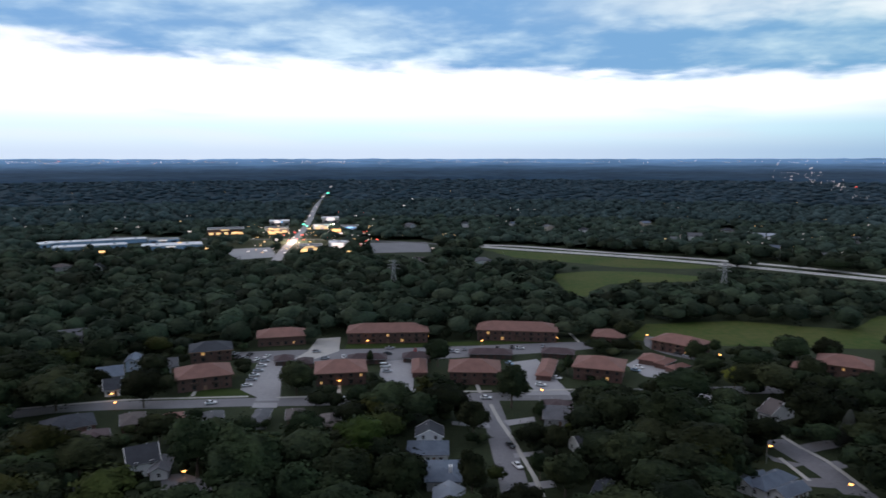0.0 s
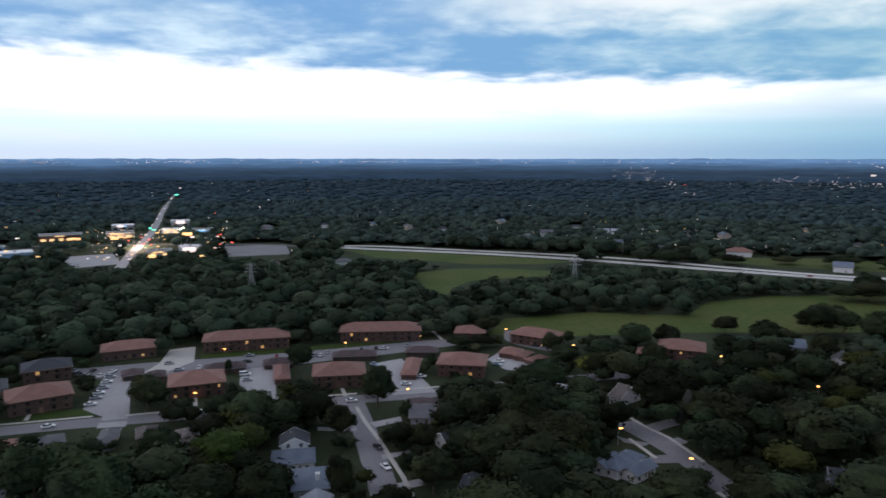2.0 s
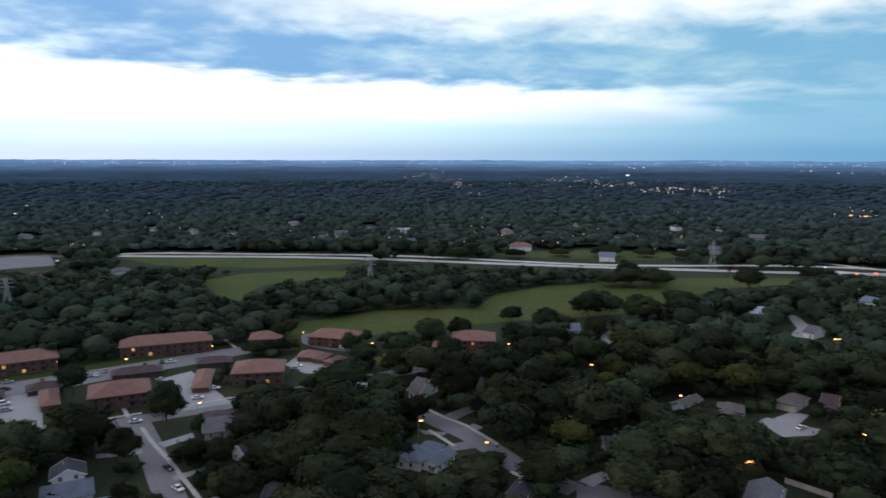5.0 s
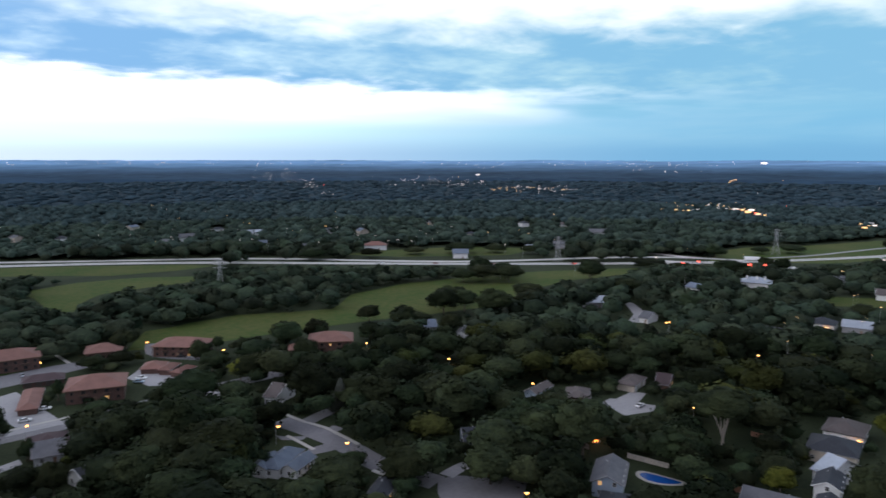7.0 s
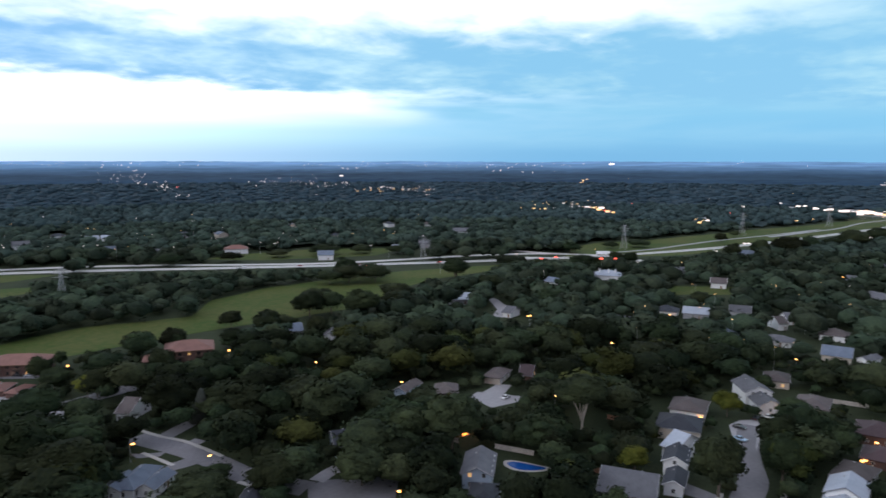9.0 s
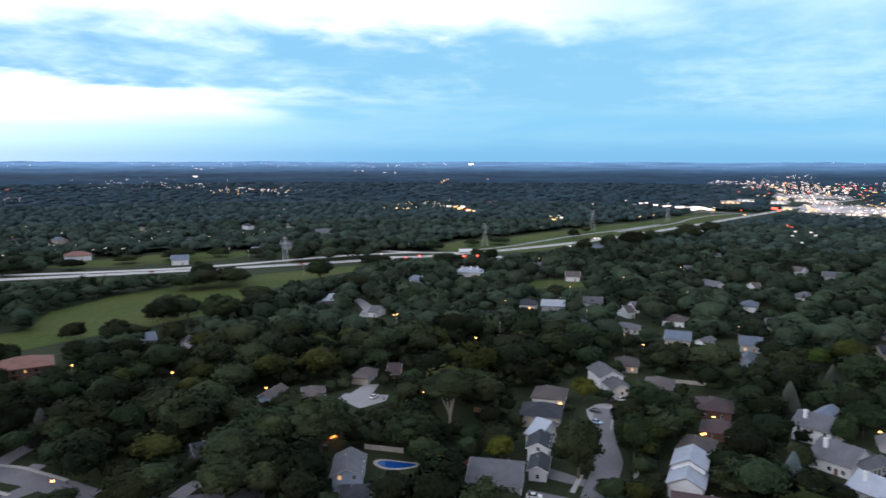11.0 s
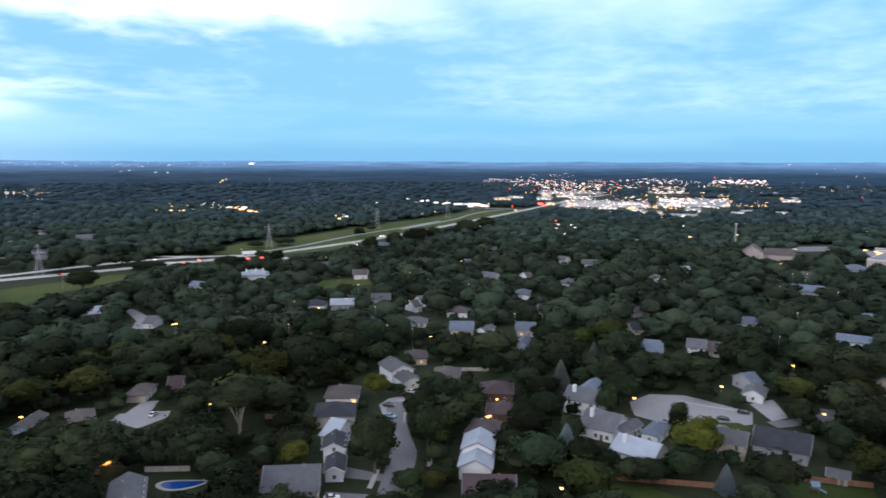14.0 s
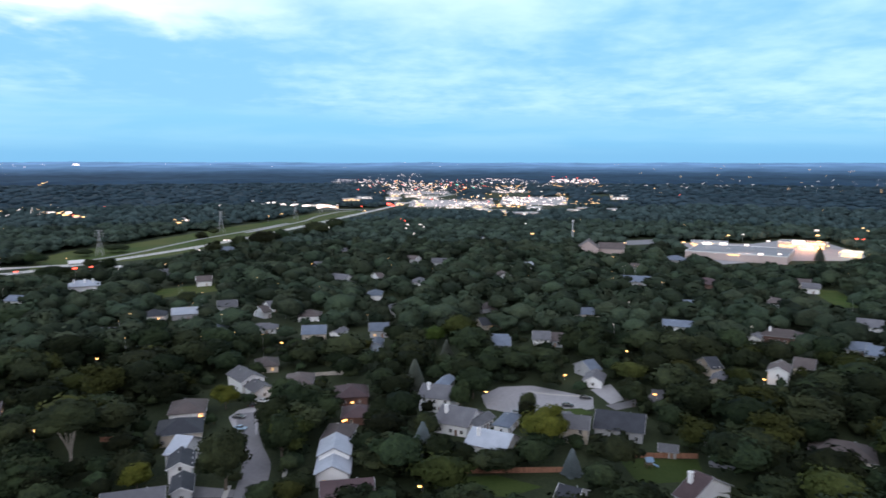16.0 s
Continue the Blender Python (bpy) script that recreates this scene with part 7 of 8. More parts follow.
broadleaf(735.5, 321.3, 8.8, 25.0, 373, LEAFY, "broadleaf tree with a dense dark green crown", "neighbourhood trees")
broadleaf(913.2, 272.0, 8.5, 14.2, 378, LEAFY, "broadleaf tree with a dense dark green crown", "neighbourhood trees")
broadleaf(838.2, 265.5, 11.9, 15.8, 383, LEAFY, "broadleaf tree with a dense dark green crown", "neighbourhood trees")
broadleaf(600.7, 270.6, 12.4, 15.5, 388, LEAFY, "broadleaf tree with a dense dark green crown", "neighbourhood trees")
broadleaf(690.4, 208.0, 17.3, 18.3, 393, LEAFY, "broadleaf tree with a dense dark green crown", "neighbourhood trees")
broadleaf(733.1, 193.9, 18.5, 19.0, 398, LEAFY, "broadleaf tree with a dense dark green crown", "neighbourhood trees")
broadleaf(750.9, 172.3, 21.9, 34.6, 403, LEAFY, "broadleaf tree with a dense dark green crown", "neighbourhood trees")
broadleaf(802.6, 164.2, 17.6, 23.5, 408, LEAFY, "broadleaf tree with a dense dark green crown", "neighbourhood trees")
broadleaf(862.0, 152.4, 12.4, 24.7, 413, LEAFY, "broadleaf tree with a dense dark green crown", "neighbourhood trees")
broadleaf(875.9, 135.6, 20.4, 33.4, 418, LEAFY, "broadleaf tree with a dense dark green crown", "neighbourhood trees")
broadleaf(943.6, 120.5, 19.6, 26.1, 423, LEAFY, "broadleaf tree with a dense dark green crown", "neighbourhood trees")
broadleaf(645.1, 216.7, 9.3, 30.9, 428, LEAFY, "broadleaf tree with a dense dark green crown", "neighbourhood trees")
broadleaf(611.7, 230.3, 9.6, 30.1, 433, LEAFY, "broadleaf tree with a dense dark green crown", "neighbourhood trees")
broadleaf(374.3, 400.8, 14.1, 26.1, 438, LEAFY, "broadleaf tree with a dense dark green crown", "neighbourhood trees")
broadleaf(388.8, 386.6, 14.0, 24.2, 443, LEAFY, "broadleaf tree with a dense dark green crown", "neighbourhood trees")
broadleaf(443.5, 349.0, 16.4, 22.3, 448, LEAFY, "broadleaf tree with a dense dark green crown", "neighbourhood trees")
broadleaf(359.4, 406.6, 11.8, 21.7, 453, LEAFY, "broadleaf tree with a dense dark green crown", "neighbourhood trees")
broadleaf(384.0, 570.6, 9.0, 22.2, 458, LEAFY, "broadleaf tree with a dense dark green crown", "neighbourhood trees")
broadleaf(472.2, 538.5, 11.5, 34.2, 463, LEAFY, "broadleaf tree with a dense dark green crown", "neighbourhood trees")
broadleaf(504.3, 519.9, 9.2, 22.8, 468, LEAFY, "broadleaf tree with a dense dark green crown", "neighbourhood trees")
broadleaf(432.6, 561.4, 8.0, 22.8, 473, LEAFY, "broadleaf tree with a dense dark green crown", "neighbourhood trees")
broadleaf(523.9, 489.4, 9.0, 22.3, 478, LEAFY, "broadleaf tree with a dense dark green crown", "neighbourhood trees")
broadleaf(332.0, 591.5, 11.1, 27.4, 483, LEAFY, "broadleaf tree with a dense dark green crown", "neighbourhood trees")
broadleaf(293.9, 304.9, 17.4, 24.0, 488, LEAFY, "broadleaf tree with a dense dark green crown", "neighbourhood trees")
broadleaf(295.3, 347.7, 13.7, 21.9, 493, LEAFY, "broadleaf tree with a dense dark green crown", "neighbourhood trees")
broadleaf(348.3, 327.4, 11.8, 23.2, 498, LEAFY, "broadleaf tree with a dense dark green crown", "neighbourhood trees")
broadleaf(405.1, 408.4, 11.7, 18.5, 503, LEAFY, "broadleaf tree with a dense dark green crown", "neighbourhood trees")
broadleaf(444.8, 351.3, 15.8, 17.4, 508, LEAFY, "broadleaf tree with a dense dark green crown", "neighbourhood trees")
broadleaf(619.9, 293.5, 9.2, 16.2, 513, LEAFY, "broadleaf tree with a dense dark green crown", "neighbourhood trees")
broadleaf(452.9, 155.6, 11.1, 14.6, 518, LEAFY, "broadleaf tree with a dense dark green crown", "neighbourhood trees")
broadleaf(391.3, 230.6, 13.0, 21.9, 523, LEAFY, "broadleaf tree with a dense dark green crown", "neighbourhood trees")
broadleaf(36.9, 218.5, 13.6, 17.5, 528, LEAFY, "broadleaf tree with a dense dark green crown", "neighbourhood trees")
broadleaf(60.0, 238.1, 15.5, 20.0, 533, LEAFY, "broadleaf tree with a dense dark green crown", "neighbourhood trees")
broadleaf(34.8, 190.0, 13.5, 13.6, 538, LEAFY, "broadleaf tree with a dense dark green crown", "neighbourhood trees")
broadleaf(55.3, 200.7, 15.5, 18.7, 543, LEAFY, "broadleaf tree with a dense dark green crown", "neighbourhood trees")
broadleaf(8.2, 186.7, 19.6, 13.7, 548, LEAFY, "broadleaf tree with a dense dark green crown", "neighbourhood trees")
broadleaf(29.0, 200.7, 8.9, 6.8, 553, LEAFY, "broadleaf tree with a dense dark green crown", "neighbourhood trees")
broadleaf(195.4, 62.0, 18.7, 14.6, 558, LEAFY, "broadleaf tree with a dense dark green crown", "neighbourhood trees")
broadleaf(245.8, 51.9, 16.1, 18.9, 563, LEAFY, "broadleaf tree with a dense dark green crown", "neighbourhood trees")
broadleaf(213.4, 49.5, 15.9, 12.6, 568, LEAFY, "broadleaf tree with a dense dark green crown", "neighbourhood trees")
broadleaf(297.2, 76.5, 11.6, 15.0, 573, LEAFY, "broadleaf tree with a dense dark green crown", "neighbourhood trees")
broadleaf(271.8, -14.4, 12.4, 15.8, 578, LEAFY, "broadleaf tree with a dense dark green crown", "neighbourhood trees")
broadleaf(243.3, -31.4, 8.8, 6.5, 583, LEAFY, "broadleaf tree with a dense dark green crown", "neighbourhood trees")
broadleaf(205.8, -14.7, 4.9, 9.5, 588, LEAFY, "broadleaf tree with a dense dark green crown", "neighbourhood trees")
broadleaf(234.0, 56.0, 14.3, 13.8, 593, LEAFY, "broadleaf tree with a dense dark green crown", "neighbourhood trees")
broadleaf(270.9, 59.6, 9.3, 11.3, 598, LEAFY, "broadleaf tree with a dense dark green crown", "neighbourhood trees")
broadleaf(178.4, 83.3, 10.2, 14.7, 603, LEAFY, "broadleaf tree with a dense dark green crown", "neighbourhood trees")
broadleaf(211.1, -4.8, 6.5, 13.2, 608, LEAFY, "broadleaf tree with a dense dark green crown", "neighbourhood trees")
broadleaf(205.4, -17.5, 6.8, 14.1, 613, LEAFY, "broadleaf tree with a dense dark green crown", "neighbourhood trees")
broadleaf(229.0, 4.3, 10.1, 9.0, 618, LEAFY, "broadleaf tree with a dense dark green crown", "neighbourhood trees")
broadleaf(247.4, 42.3, 11.6, 16.3, 623, LEAFY, "broadleaf tree with a dense dark green crown", "neighbourhood trees")
broadleaf(241.3, 20.1, 11.0, 15.5, 628, LEAFY, "broadleaf tree with a dense dark green crown", "neighbourhood trees")
broadleaf(206.1, 15.9, 10.4, 19.9, 633, LEAFY, "broadleaf tree with a dense dark green crown", "neighbourhood trees")
broadleaf(189.6, 41.1, 8.4, 14.4, 638, LEAFY, "broadleaf tree with a dense dark green crown", "neighbourhood trees")
broadleaf(186.7, 49.4, 5.9, 9.6, 643, LEAFY, "broadleaf tree with a dense dark green crown", "neighbourhood trees")
broadleaf(191.0, 116.5, 12.4, 20.2, 648, LEAFY, "broadleaf tree with a dense dark green crown", "neighbourhood trees")
broadleaf(182.0, 101.2, 7.1, 10.2, 653, LEAFY, "broadleaf tree with a dense dark green crown", "neighbourhood trees")
broadleaf(172.4, 139.3, 19.0, 20.2, 658, LEAFY, "broadleaf tree with a dense dark green crown", "neighbourhood trees")
broadleaf(166.5, 153.8, 13.6, 18.7, 663, LEAFY, "broadleaf tree with a dense dark green crown", "neighbourhood trees")
broadleaf(136.9, 144.8, 12.0, 18.1, 668, LEAFY, "broadleaf tree with a dense dark green crown", "neighbourhood trees")
broadleaf(119.1, 161.1, 11.8, 17.8, 673, LEAFY, "broadleaf tree with a dense dark green crown", "neighbourhood trees")
broadleaf(99.8, 170.6, 9.2, 17.0, 678, LEAFY, "broadleaf tree with a dense dark green crown", "neighbourhood trees")
broadleaf(94.7, 265.5, 14.2, 21.9, 683, LEAFY, "broadleaf tree with a dense dark green crown", "neighbourhood trees")
broadleaf(87.9, 222.9, 14.3, 20.8, 688, LEAFY, "broadleaf tree with a dense dark green crown", "neighbourhood trees")
broadleaf(71.8, 213.7, 13.1, 19.1, 693, LEAFY, "broadleaf tree with a dense dark green crown", "neighbourhood trees")
broadleaf(253.6, -8.3, 18.3, 16.8, 698, LEAFY, "broadleaf tree with a dense dark green crown", "neighbourhood trees")
broadleaf(260.8, -75.0, 10.0, 10.8, 703, LEAFY, "broadleaf tree with a dense dark green crown", "neighbourhood trees")
broadleaf(244.8, -115.7, 11.6, 14.4, 708, LEAFY, "broadleaf tree with a dense dark green crown", "neighbourhood trees")
broadleaf(217.0, -120.9, 15.0, 23.8, 713, LEAFY, "broadleaf tree with a dense dark green crown", "neighbourhood trees")
# lights far off, placed and sized to fit the camera's view
far_light(WARM, -239, 808, 11, 2.83)
far_light(WARM, -251, 809, 11, 1.21)
far_light(WARM, -211, 854, 11, 2.14)
far_light(WARM, -196, 802, 11, 3.62)
far_light(WARM, -187, 808, 11, 1.21)
far_light(WARM, -127, 833, 11, 5.01)
far_light(WARM, -163, 854, 11, 1.71)
far_light(WARM, -129, 647, 11, 2.93)
far_light(WARM, -127, 677, 11, 1.36)
far_light(WARM, -87, 643, 11, 1.62)
far_light(WARM, -331, 645, 11, 1.62)
far_light(WARM, -314, 641, 11, 2.58)
far_light(WARM, -359, 645, 11, 0.97)
far_light(WARM, -184, 719, 11, 1.08)
far_light(WARM, -85, 755, 11, 1.14)
far_light(WARM, -137, 719, 11, 1.08)
far_light(WARM, -268, 710, 11, 1.60)
far_light(WARM, -226, 665, 11, 1.34)
far_light(WARM, -358, 957, 11, 1.20)
far_light(WARM, -149, 664, 11, 1.00)
far_light(WHITE, -161, 890, 11, 1.78)
far_light(WHITE, -104, 690, 11, 5.89)
far_light(WHITE, -159, 991, 11, 5.44)
far_light(WHITE, -224, 947, 11, 3.79)
far_light(WHITE, -117, 801, 11, 2.01)
far_light(WHITE, -82, 699, 11, 1.05)
far_light(WHITE, -298, 822, 11, 1.65)
far_light(WHITE, -175, 734, 11, 1.47)
far_light(WHITE, -524, 878, 11, 1.32)
far_light(WHITE, -382, 877, 11, 1.10)
far_light(WHITE, -342, 884, 11, 1.11)
far_light(WHITE, -71, 1278, 11, 1.59)
far_light(WHITE, -64, 1480, 11, 1.47)
far_light(WHITE, -99, 990, 11, 0.99)
far_light(WHITE, -130, 1050, 11, 1.05)
far_light(WHITE, -10, 667, 11, 0.84)
far_light(WHITE, -165, 648, 11, 1.30)
far_light(WHITE, -400, 856, 11, 0.86)
far_light(RED, -159, 724, 11, 1.63)
far_light(RED, -158, 784, 11, 1.37)
far_light(RED, -171, 808, 11, 1.01)
far_light(RED, -156, 745, 11, 0.93)
far_light(RED, -70, 739, 11, 1.11)
far_light(RED, -120, 808, 11, 1.01)
far_light(RED, -75, 664, 11, 0.83)
far_light(RED, -177, 778, 11, 0.97)
far_light(GREEN, -272, 1664, 11, 3.31)
far_light(GREEN, -182, 914, 11, 1.60)
far_light(GREEN, -173, 890, 11, 1.34)
far_light(WHITE, -304, 1915, 11, 2.38)
far_light(WHITE, -264, 1549, 11, 1.54)
far_light(WHITE, -225, 1249, 11, 1.25)
far_light(WHITE, -200, 1050, 11, 1.31)
far_light(WHITE, -188, 955, 11, 0.95)
far_light(WHITE, -213, 1141, 11, 0.85)
far_light(WHITE, -171, 834, 11, 1.25)
far_light(WHITE, -163, 761, 11, 1.14)
far_lights(WHITE, 40, 22, 2.86, (-2469, 3999), (-2094, 4208), (-2096, 4207), (-2471, 3998))
far_lights(WHITE, 60, 22, 2.60, (-2120, 4194), (-1310, 4514), (-1311, 4513), (-2122, 4193))
far_lights(WHITE, 60, 22, 3.22, (-1107, 4568), (-536, 4669), (-537, 4669), (-1108, 4567))
far_lights(WARM, 50, 22, 2.60, (-2445, 4014), (-314, 4689), (-315, 4689), (-2447, 4012))
far_lights(RED, 6, 22, 4.24, (-2445, 4014), (-1376, 4494), (-1377, 4493), (-2447, 4013))
far_lights(WHITE, 80, 22, 2.59, (-536, 4669), (2491, 3986), (2492, 3984), (-537, 4669))
far_lights(WHITE, 12, 11, 1.82, (1065, 1940), (1121, 1928), (991, 1704), (941, 1712))
far_lights(WHITE, 9, 11, 1.19, (884, 1539), (929, 1532), (862, 1421), (820, 1426))
far_lights(WHITE, 50, 22, 2.90, (-81, 4702), (682, 4653), (680, 4653), (-83, 4702))
far_lights(WARM, 24, 22, 2.16, (-81, 4702), (2147, 4183), (2147, 4184), (-84, 4702))
far_lights(WHITE, 60, 22, 2.59, (2782, 3791), (4188, 2135), (4189, 2132), (2783, 3790))
far_lights(WHITE, 18, 22, 1.97, (1166, 2514), (1305, 2448), (1019, 1913), (911, 1967))
far_lights(WHITE, 24, 11, 1.86, (1462, 2205), (1819, 1982), (1383, 1507), (1109, 1673))
far_lights(WHITE, 8, 22, 3.48, (3179, 3464), (3333, 3316), (1749, 1740), (1656, 1805))
far_lights(WHITE, 16, 11, 1.87, (1475, 1445), (1566, 1383), (1374, 1213), (1294, 1267))
far_lights(WARM, 18, 11, 1.21, (1207, 798), (1366, 692), (1170, 592), (1021, 675))
far_lights(WHITE, 12, 11, 1.20, (1250, 770), (1366, 692), (1145, 580), (1039, 640))
far_light(RED, 1055, 1803, 11, 2.07)
far_light(RED, 393, 400, 11, 0.68)
far_light(RED, 449, 370, 11, 0.55)
far_light(WHITE, 1723, 1864, 22, 6.15)
far_lights(WHITE, 16, 22, 2.98, (3825, 2735), (4010, 2456), (2406, 1475), (2284, 1634))
far_lights(WHITE, 18, 22, 3.31, (1978, 4268), (2228, 4142), (1214, 2259), (1088, 2351))
far_lights(WHITE, 10, 22, 1.99, (1041, 2004), (1113, 1944), (1016, 1775), (951, 1831))
far_lights(WHITE, 16, 11, 1.76, (1429, 1967), (1576, 1826), (1356, 1573), (1232, 1697))
far_lights(WHITE, 20, 11, 2.17, (1514, 1783), (1604, 1692), (1423, 1502), (1345, 1584))
far_lights(WARM, 20, 11, 1.86, (1375, 1429), (1511, 1276), (1339, 1131), (1219, 1268))
far_lights(WHITE, 24, 11, 1.50, (1401, 1526), (1598, 1306), (1306, 1068), (1147, 1250))
far_light(WARM, 1956, 1034, 22, 3.23)
far_light(WARM, 2028, 1060, 22, 2.22)
far_light(WARM, 2054, 1094, 11, 2.26)
far_light(WARM, 1078, 668, 11, 2.19)
far_light(WARM, 1078, 644, 11, 2.47)
far_light(WARM, 1126, 565, 11, 4.28)
far_light(WARM, 1096, 534, 11, 2.96)
far_light(WARM, 1161, 593, 11, 2.54)
far_light(WARM, 1078, 515, 11, 2.31)
far_light(WARM, 972, 337, 11, 2.41)
far_light(WARM, 1004, 342, 11, 1.98)
far_light(WARM, 1027, 361, 11, 1.28)
far_light(WARM, 1137, 229, 11, 1.28)
far_light(WARM, 1090, 240, 11, 1.24)
far_light(WHITE, 4239, 2036, 22, 15.85)
far_light(WHITE, 1169, 609, 11, 4.49)
far_light(WHITE, 1171, 582, 11, 4.44)
far_light(WHITE, 1451, 306, 11, 3.28)
far_light(WHITE, 1388, 252, 11, 4.31)
far_light(WHITE, 1354, 228, 11, 4.76)
far_light(WHITE, 1348, 194, 11, 7.56)
far_light(WHITE, 1318, 170, 11, 5.07)
far_light(WHITE, 1299, 193, 11, 4.50)
far_light(WHITE, 1369, 393, 11, 1.96)
far_light(WHITE, 1504, 361, 11, 1.73)
far_light(RED, 519, 315, 11, 1.05)
far_light(RED, 536, 311, 11, 1.23)
far_light(RED, 552, 275, 11, 1.51)
far_light(RED, 560, 266, 11, 1.21)
far_light(RED, 1363, 196, 11, 2.65)
far_light(RED, 1107, 543, 11, 2.39)
far_light(WHITE, 667, 215, 11, 0.82)
far_light(WHITE, 751, 214, 11, 1.43)
far_light(WHITE, 820, 197, 11, 1.52)
far_light(WHITE, 968, 156, 11, 1.48)
far_light(WHITE, 896, 123, 11, 1.16)
far_light(WHITE, 531, 348, 11, 0.95)
far_light(RED, 1401, 68, 11, 4.68)
far_light(RED, 1351, 59, 11, 2.57)
far_light(RED, 1029, 35, 11, 0.98)
far_light(RED, 1002, 29, 11, 0.95)
far_light(WHITE, 1361, 223, 11, 4.72)
far_light(WHITE, 1339, 181, 11, 5.26)
far_light(WHITE, 1397, 277, 11, 4.20)
far_light(WHITE, 1368, 255, 11, 3.42)
far_light(WHITE, 1438, 315, 11, 3.63)
far_light(WHITE, 1013, 340, 11, 2.66)
far_light(WHITE, 754, 211, 11, 1.17)
far_light(WHITE, 888, 124, 11, 1.31)
far_light(WHITE, 941, 24, 11, 1.34)
far_light(WHITE, 939, 7, 11, 1.33)
far_light(WHITE, 902, 2, 11, 1.27)
far_light(WHITE, 815, 14, 11, 0.97)
far_light(WHITE, 886, 25, 11, 1.05)
far_light(WHITE, 2270, -25, 11, 4.23)
far_light(WARM, 1324, 173, 11, 3.25)
far_light(WARM, 1351, 198, 11, 2.00)
far_light(WARM, 1311, 161, 11, 1.93)
far_light(WARM, 1208, 102, 11, 1.75)
far_lights(WHITE, 30, 22, 2.26, (2301, 298), (2307, 198), (2088, 180), (2083, 271))
far_lights(WHITE, 90, 11, 2.75, (2543, 218), (2549, -5), (2111, -3), (2107, 182))
far_lights(WHITE, 135, 11, 2.34, (2240, 104), (2241, -75), (1718, -56), (1718, 81))
far_lights(WARM, 39, 11, 2.52, (2543, 218), (2549, -86), (1718, -56), (1717, 150))
far_lights(RED, 18, 11, 2.29, (2540, 258), (2549, -107), (1884, -77), (1882, 193))
far_lights(WHITE, 45, 11, 2.04, (2550, -66), (2547, -209), (2048, -167), (2050, -52))
far_lights(RED, 9, 11, 2.07, (2550, -66), (2546, -229), (2108, -189), (2111, -53))
far_lights(GREEN, 4, 11, 2.20, (2276, -95), (2274, -204), (1962, -175), (1964, -81))
far_lights(WARM, 21, 11, 2.17, (2172, -177), (2166, -316), (2013, -293), (2019, -164))
far_lights(WHITE, 54, 11, 2.56, (2047, -199), (2043, -298), (1780, -259), (1784, -173))
far_lights(WHITE, 51, 22, 2.64, (2394, -196), (2388, -329), (2052, -282), (2057, -167))
far_lights(WHITE, 21, 11, 2.03, (2458, -339), (2449, -466), (2097, -399), (2104, -290))
far_lights(WHITE, 90, 22, 2.92, (2299, -419), (2284, -573), (2068, -519), (2080, -379))
far_lights(WARM, 21, 11, 2.32, (2372, -433), (2357, -592), (2087, -524), (2098, -382))
far_lights(RED, 7, 22, 2.04, (2513, -458), (2495, -626), (2068, -519), (2080, -379))
far_lights(WHITE, 60, 11, 1.91, (1574, -63), (1572, -152), (1288, -123), (1289, -51))
far_lights(WHITE, 135, 11, 2.24, (1651, -186), (1644, -332), (1355, -273), (1356, -152))
far_lights(WARM, 27, 11, 2.04, (1428, -126), (1426, -206), (1320, -191), (1321, -116))
far_lights(WARM, 24, 11, 1.54, (1565, -309), (1561, -391), (1387, -347), (1390, -274))
far_lights(WHITE, 51, 11, 1.70, (1574, 25), (1574, -63), (1289, -51), (1290, 21))
far_lights(WHITE, 50, 22, 1.61, (2284, -573), (2116, -1413), (1724, -1151), (1829, -458))
far_lights(WARM, 30, 22, 2.32, (4558, -1149), (3906, -2611), (1457, -973), (1525, -381))
far_lights(WHITE, 15, 11, 1.38, (1396, 212), (1396, 167), (1275, 154), (1276, 194))
far_lights(WARM, 12, 11, 1.38, (1396, 212), (1396, 167), (1275, 154), (1276, 194))
far_lights(WHITE, 15, 22, 2.35, (2779, 105), (2782, 5), (2529, 5), (2527, 96))
far_lights(WHITE, 7, 22, 1.49, (2667, 228), (2672, 122), (2393, 110), (2389, 205))
far_light(WARM, 722, -267, 11, 1.64)
far_light(WARM, 711, -272, 11, 1.44)
far_light(WARM, 701, -272, 11, 1.06)
far_light(WARM, 718, -204, 11, 1.09)
far_light(WARM, 789, -344, 11, 1.60)
far_light(WARM, 685, -356, 11, 2.43)
far_light(WARM, 694, -369, 11, 1.76)
far_light(WARM, 704, -383, 11, 3.22)
far_light(WARM, 704, -395, 11, 2.50)
far_light(WARM, 724, -412, 11, 1.84)
far_light(WARM, 704, -403, 11, 1.79)
far_light(WARM, 684, -398, 11, 1.39)
far_light(WARM, 787, -446, 11, 2.00)
far_light(WARM, 876, -556, 11, 1.56)
far_light(WARM, 839, -538, 11, 1.28)
far_light(WARM, 690, -355, 11, 1.05)
far_light(WARM, 616, -376, 11, 3.14)
far_light(WARM, 623, -390, 11, 2.23)
far_light(WARM, 636, -382, 11, 1.30)
far_light(WARM, 609, -162, 11, 0.92)
far_light(WARM, 846, -179, 11, 1.06)
far_light(WHITE, 711, -287, 11, 3.96)
far_light(WHITE, 706, -302, 11, 3.57)
far_light(WHITE, 719, -387, 11, 5.48)
far_light(WHITE, 731, -361, 11, 1.67)
far_light(WHITE, 695, -321, 11, 2.11)
far_light(WHITE, 616, -381, 11, 2.51)
far_light(WHITE, 625, -301, 11, 2.22)
far_light(WHITE, 625, -319, 11, 1.59)
far_light(WHITE, 847, -479, 11, 2.15)
far_light(WHITE, 950, -136, 11, 1.19)
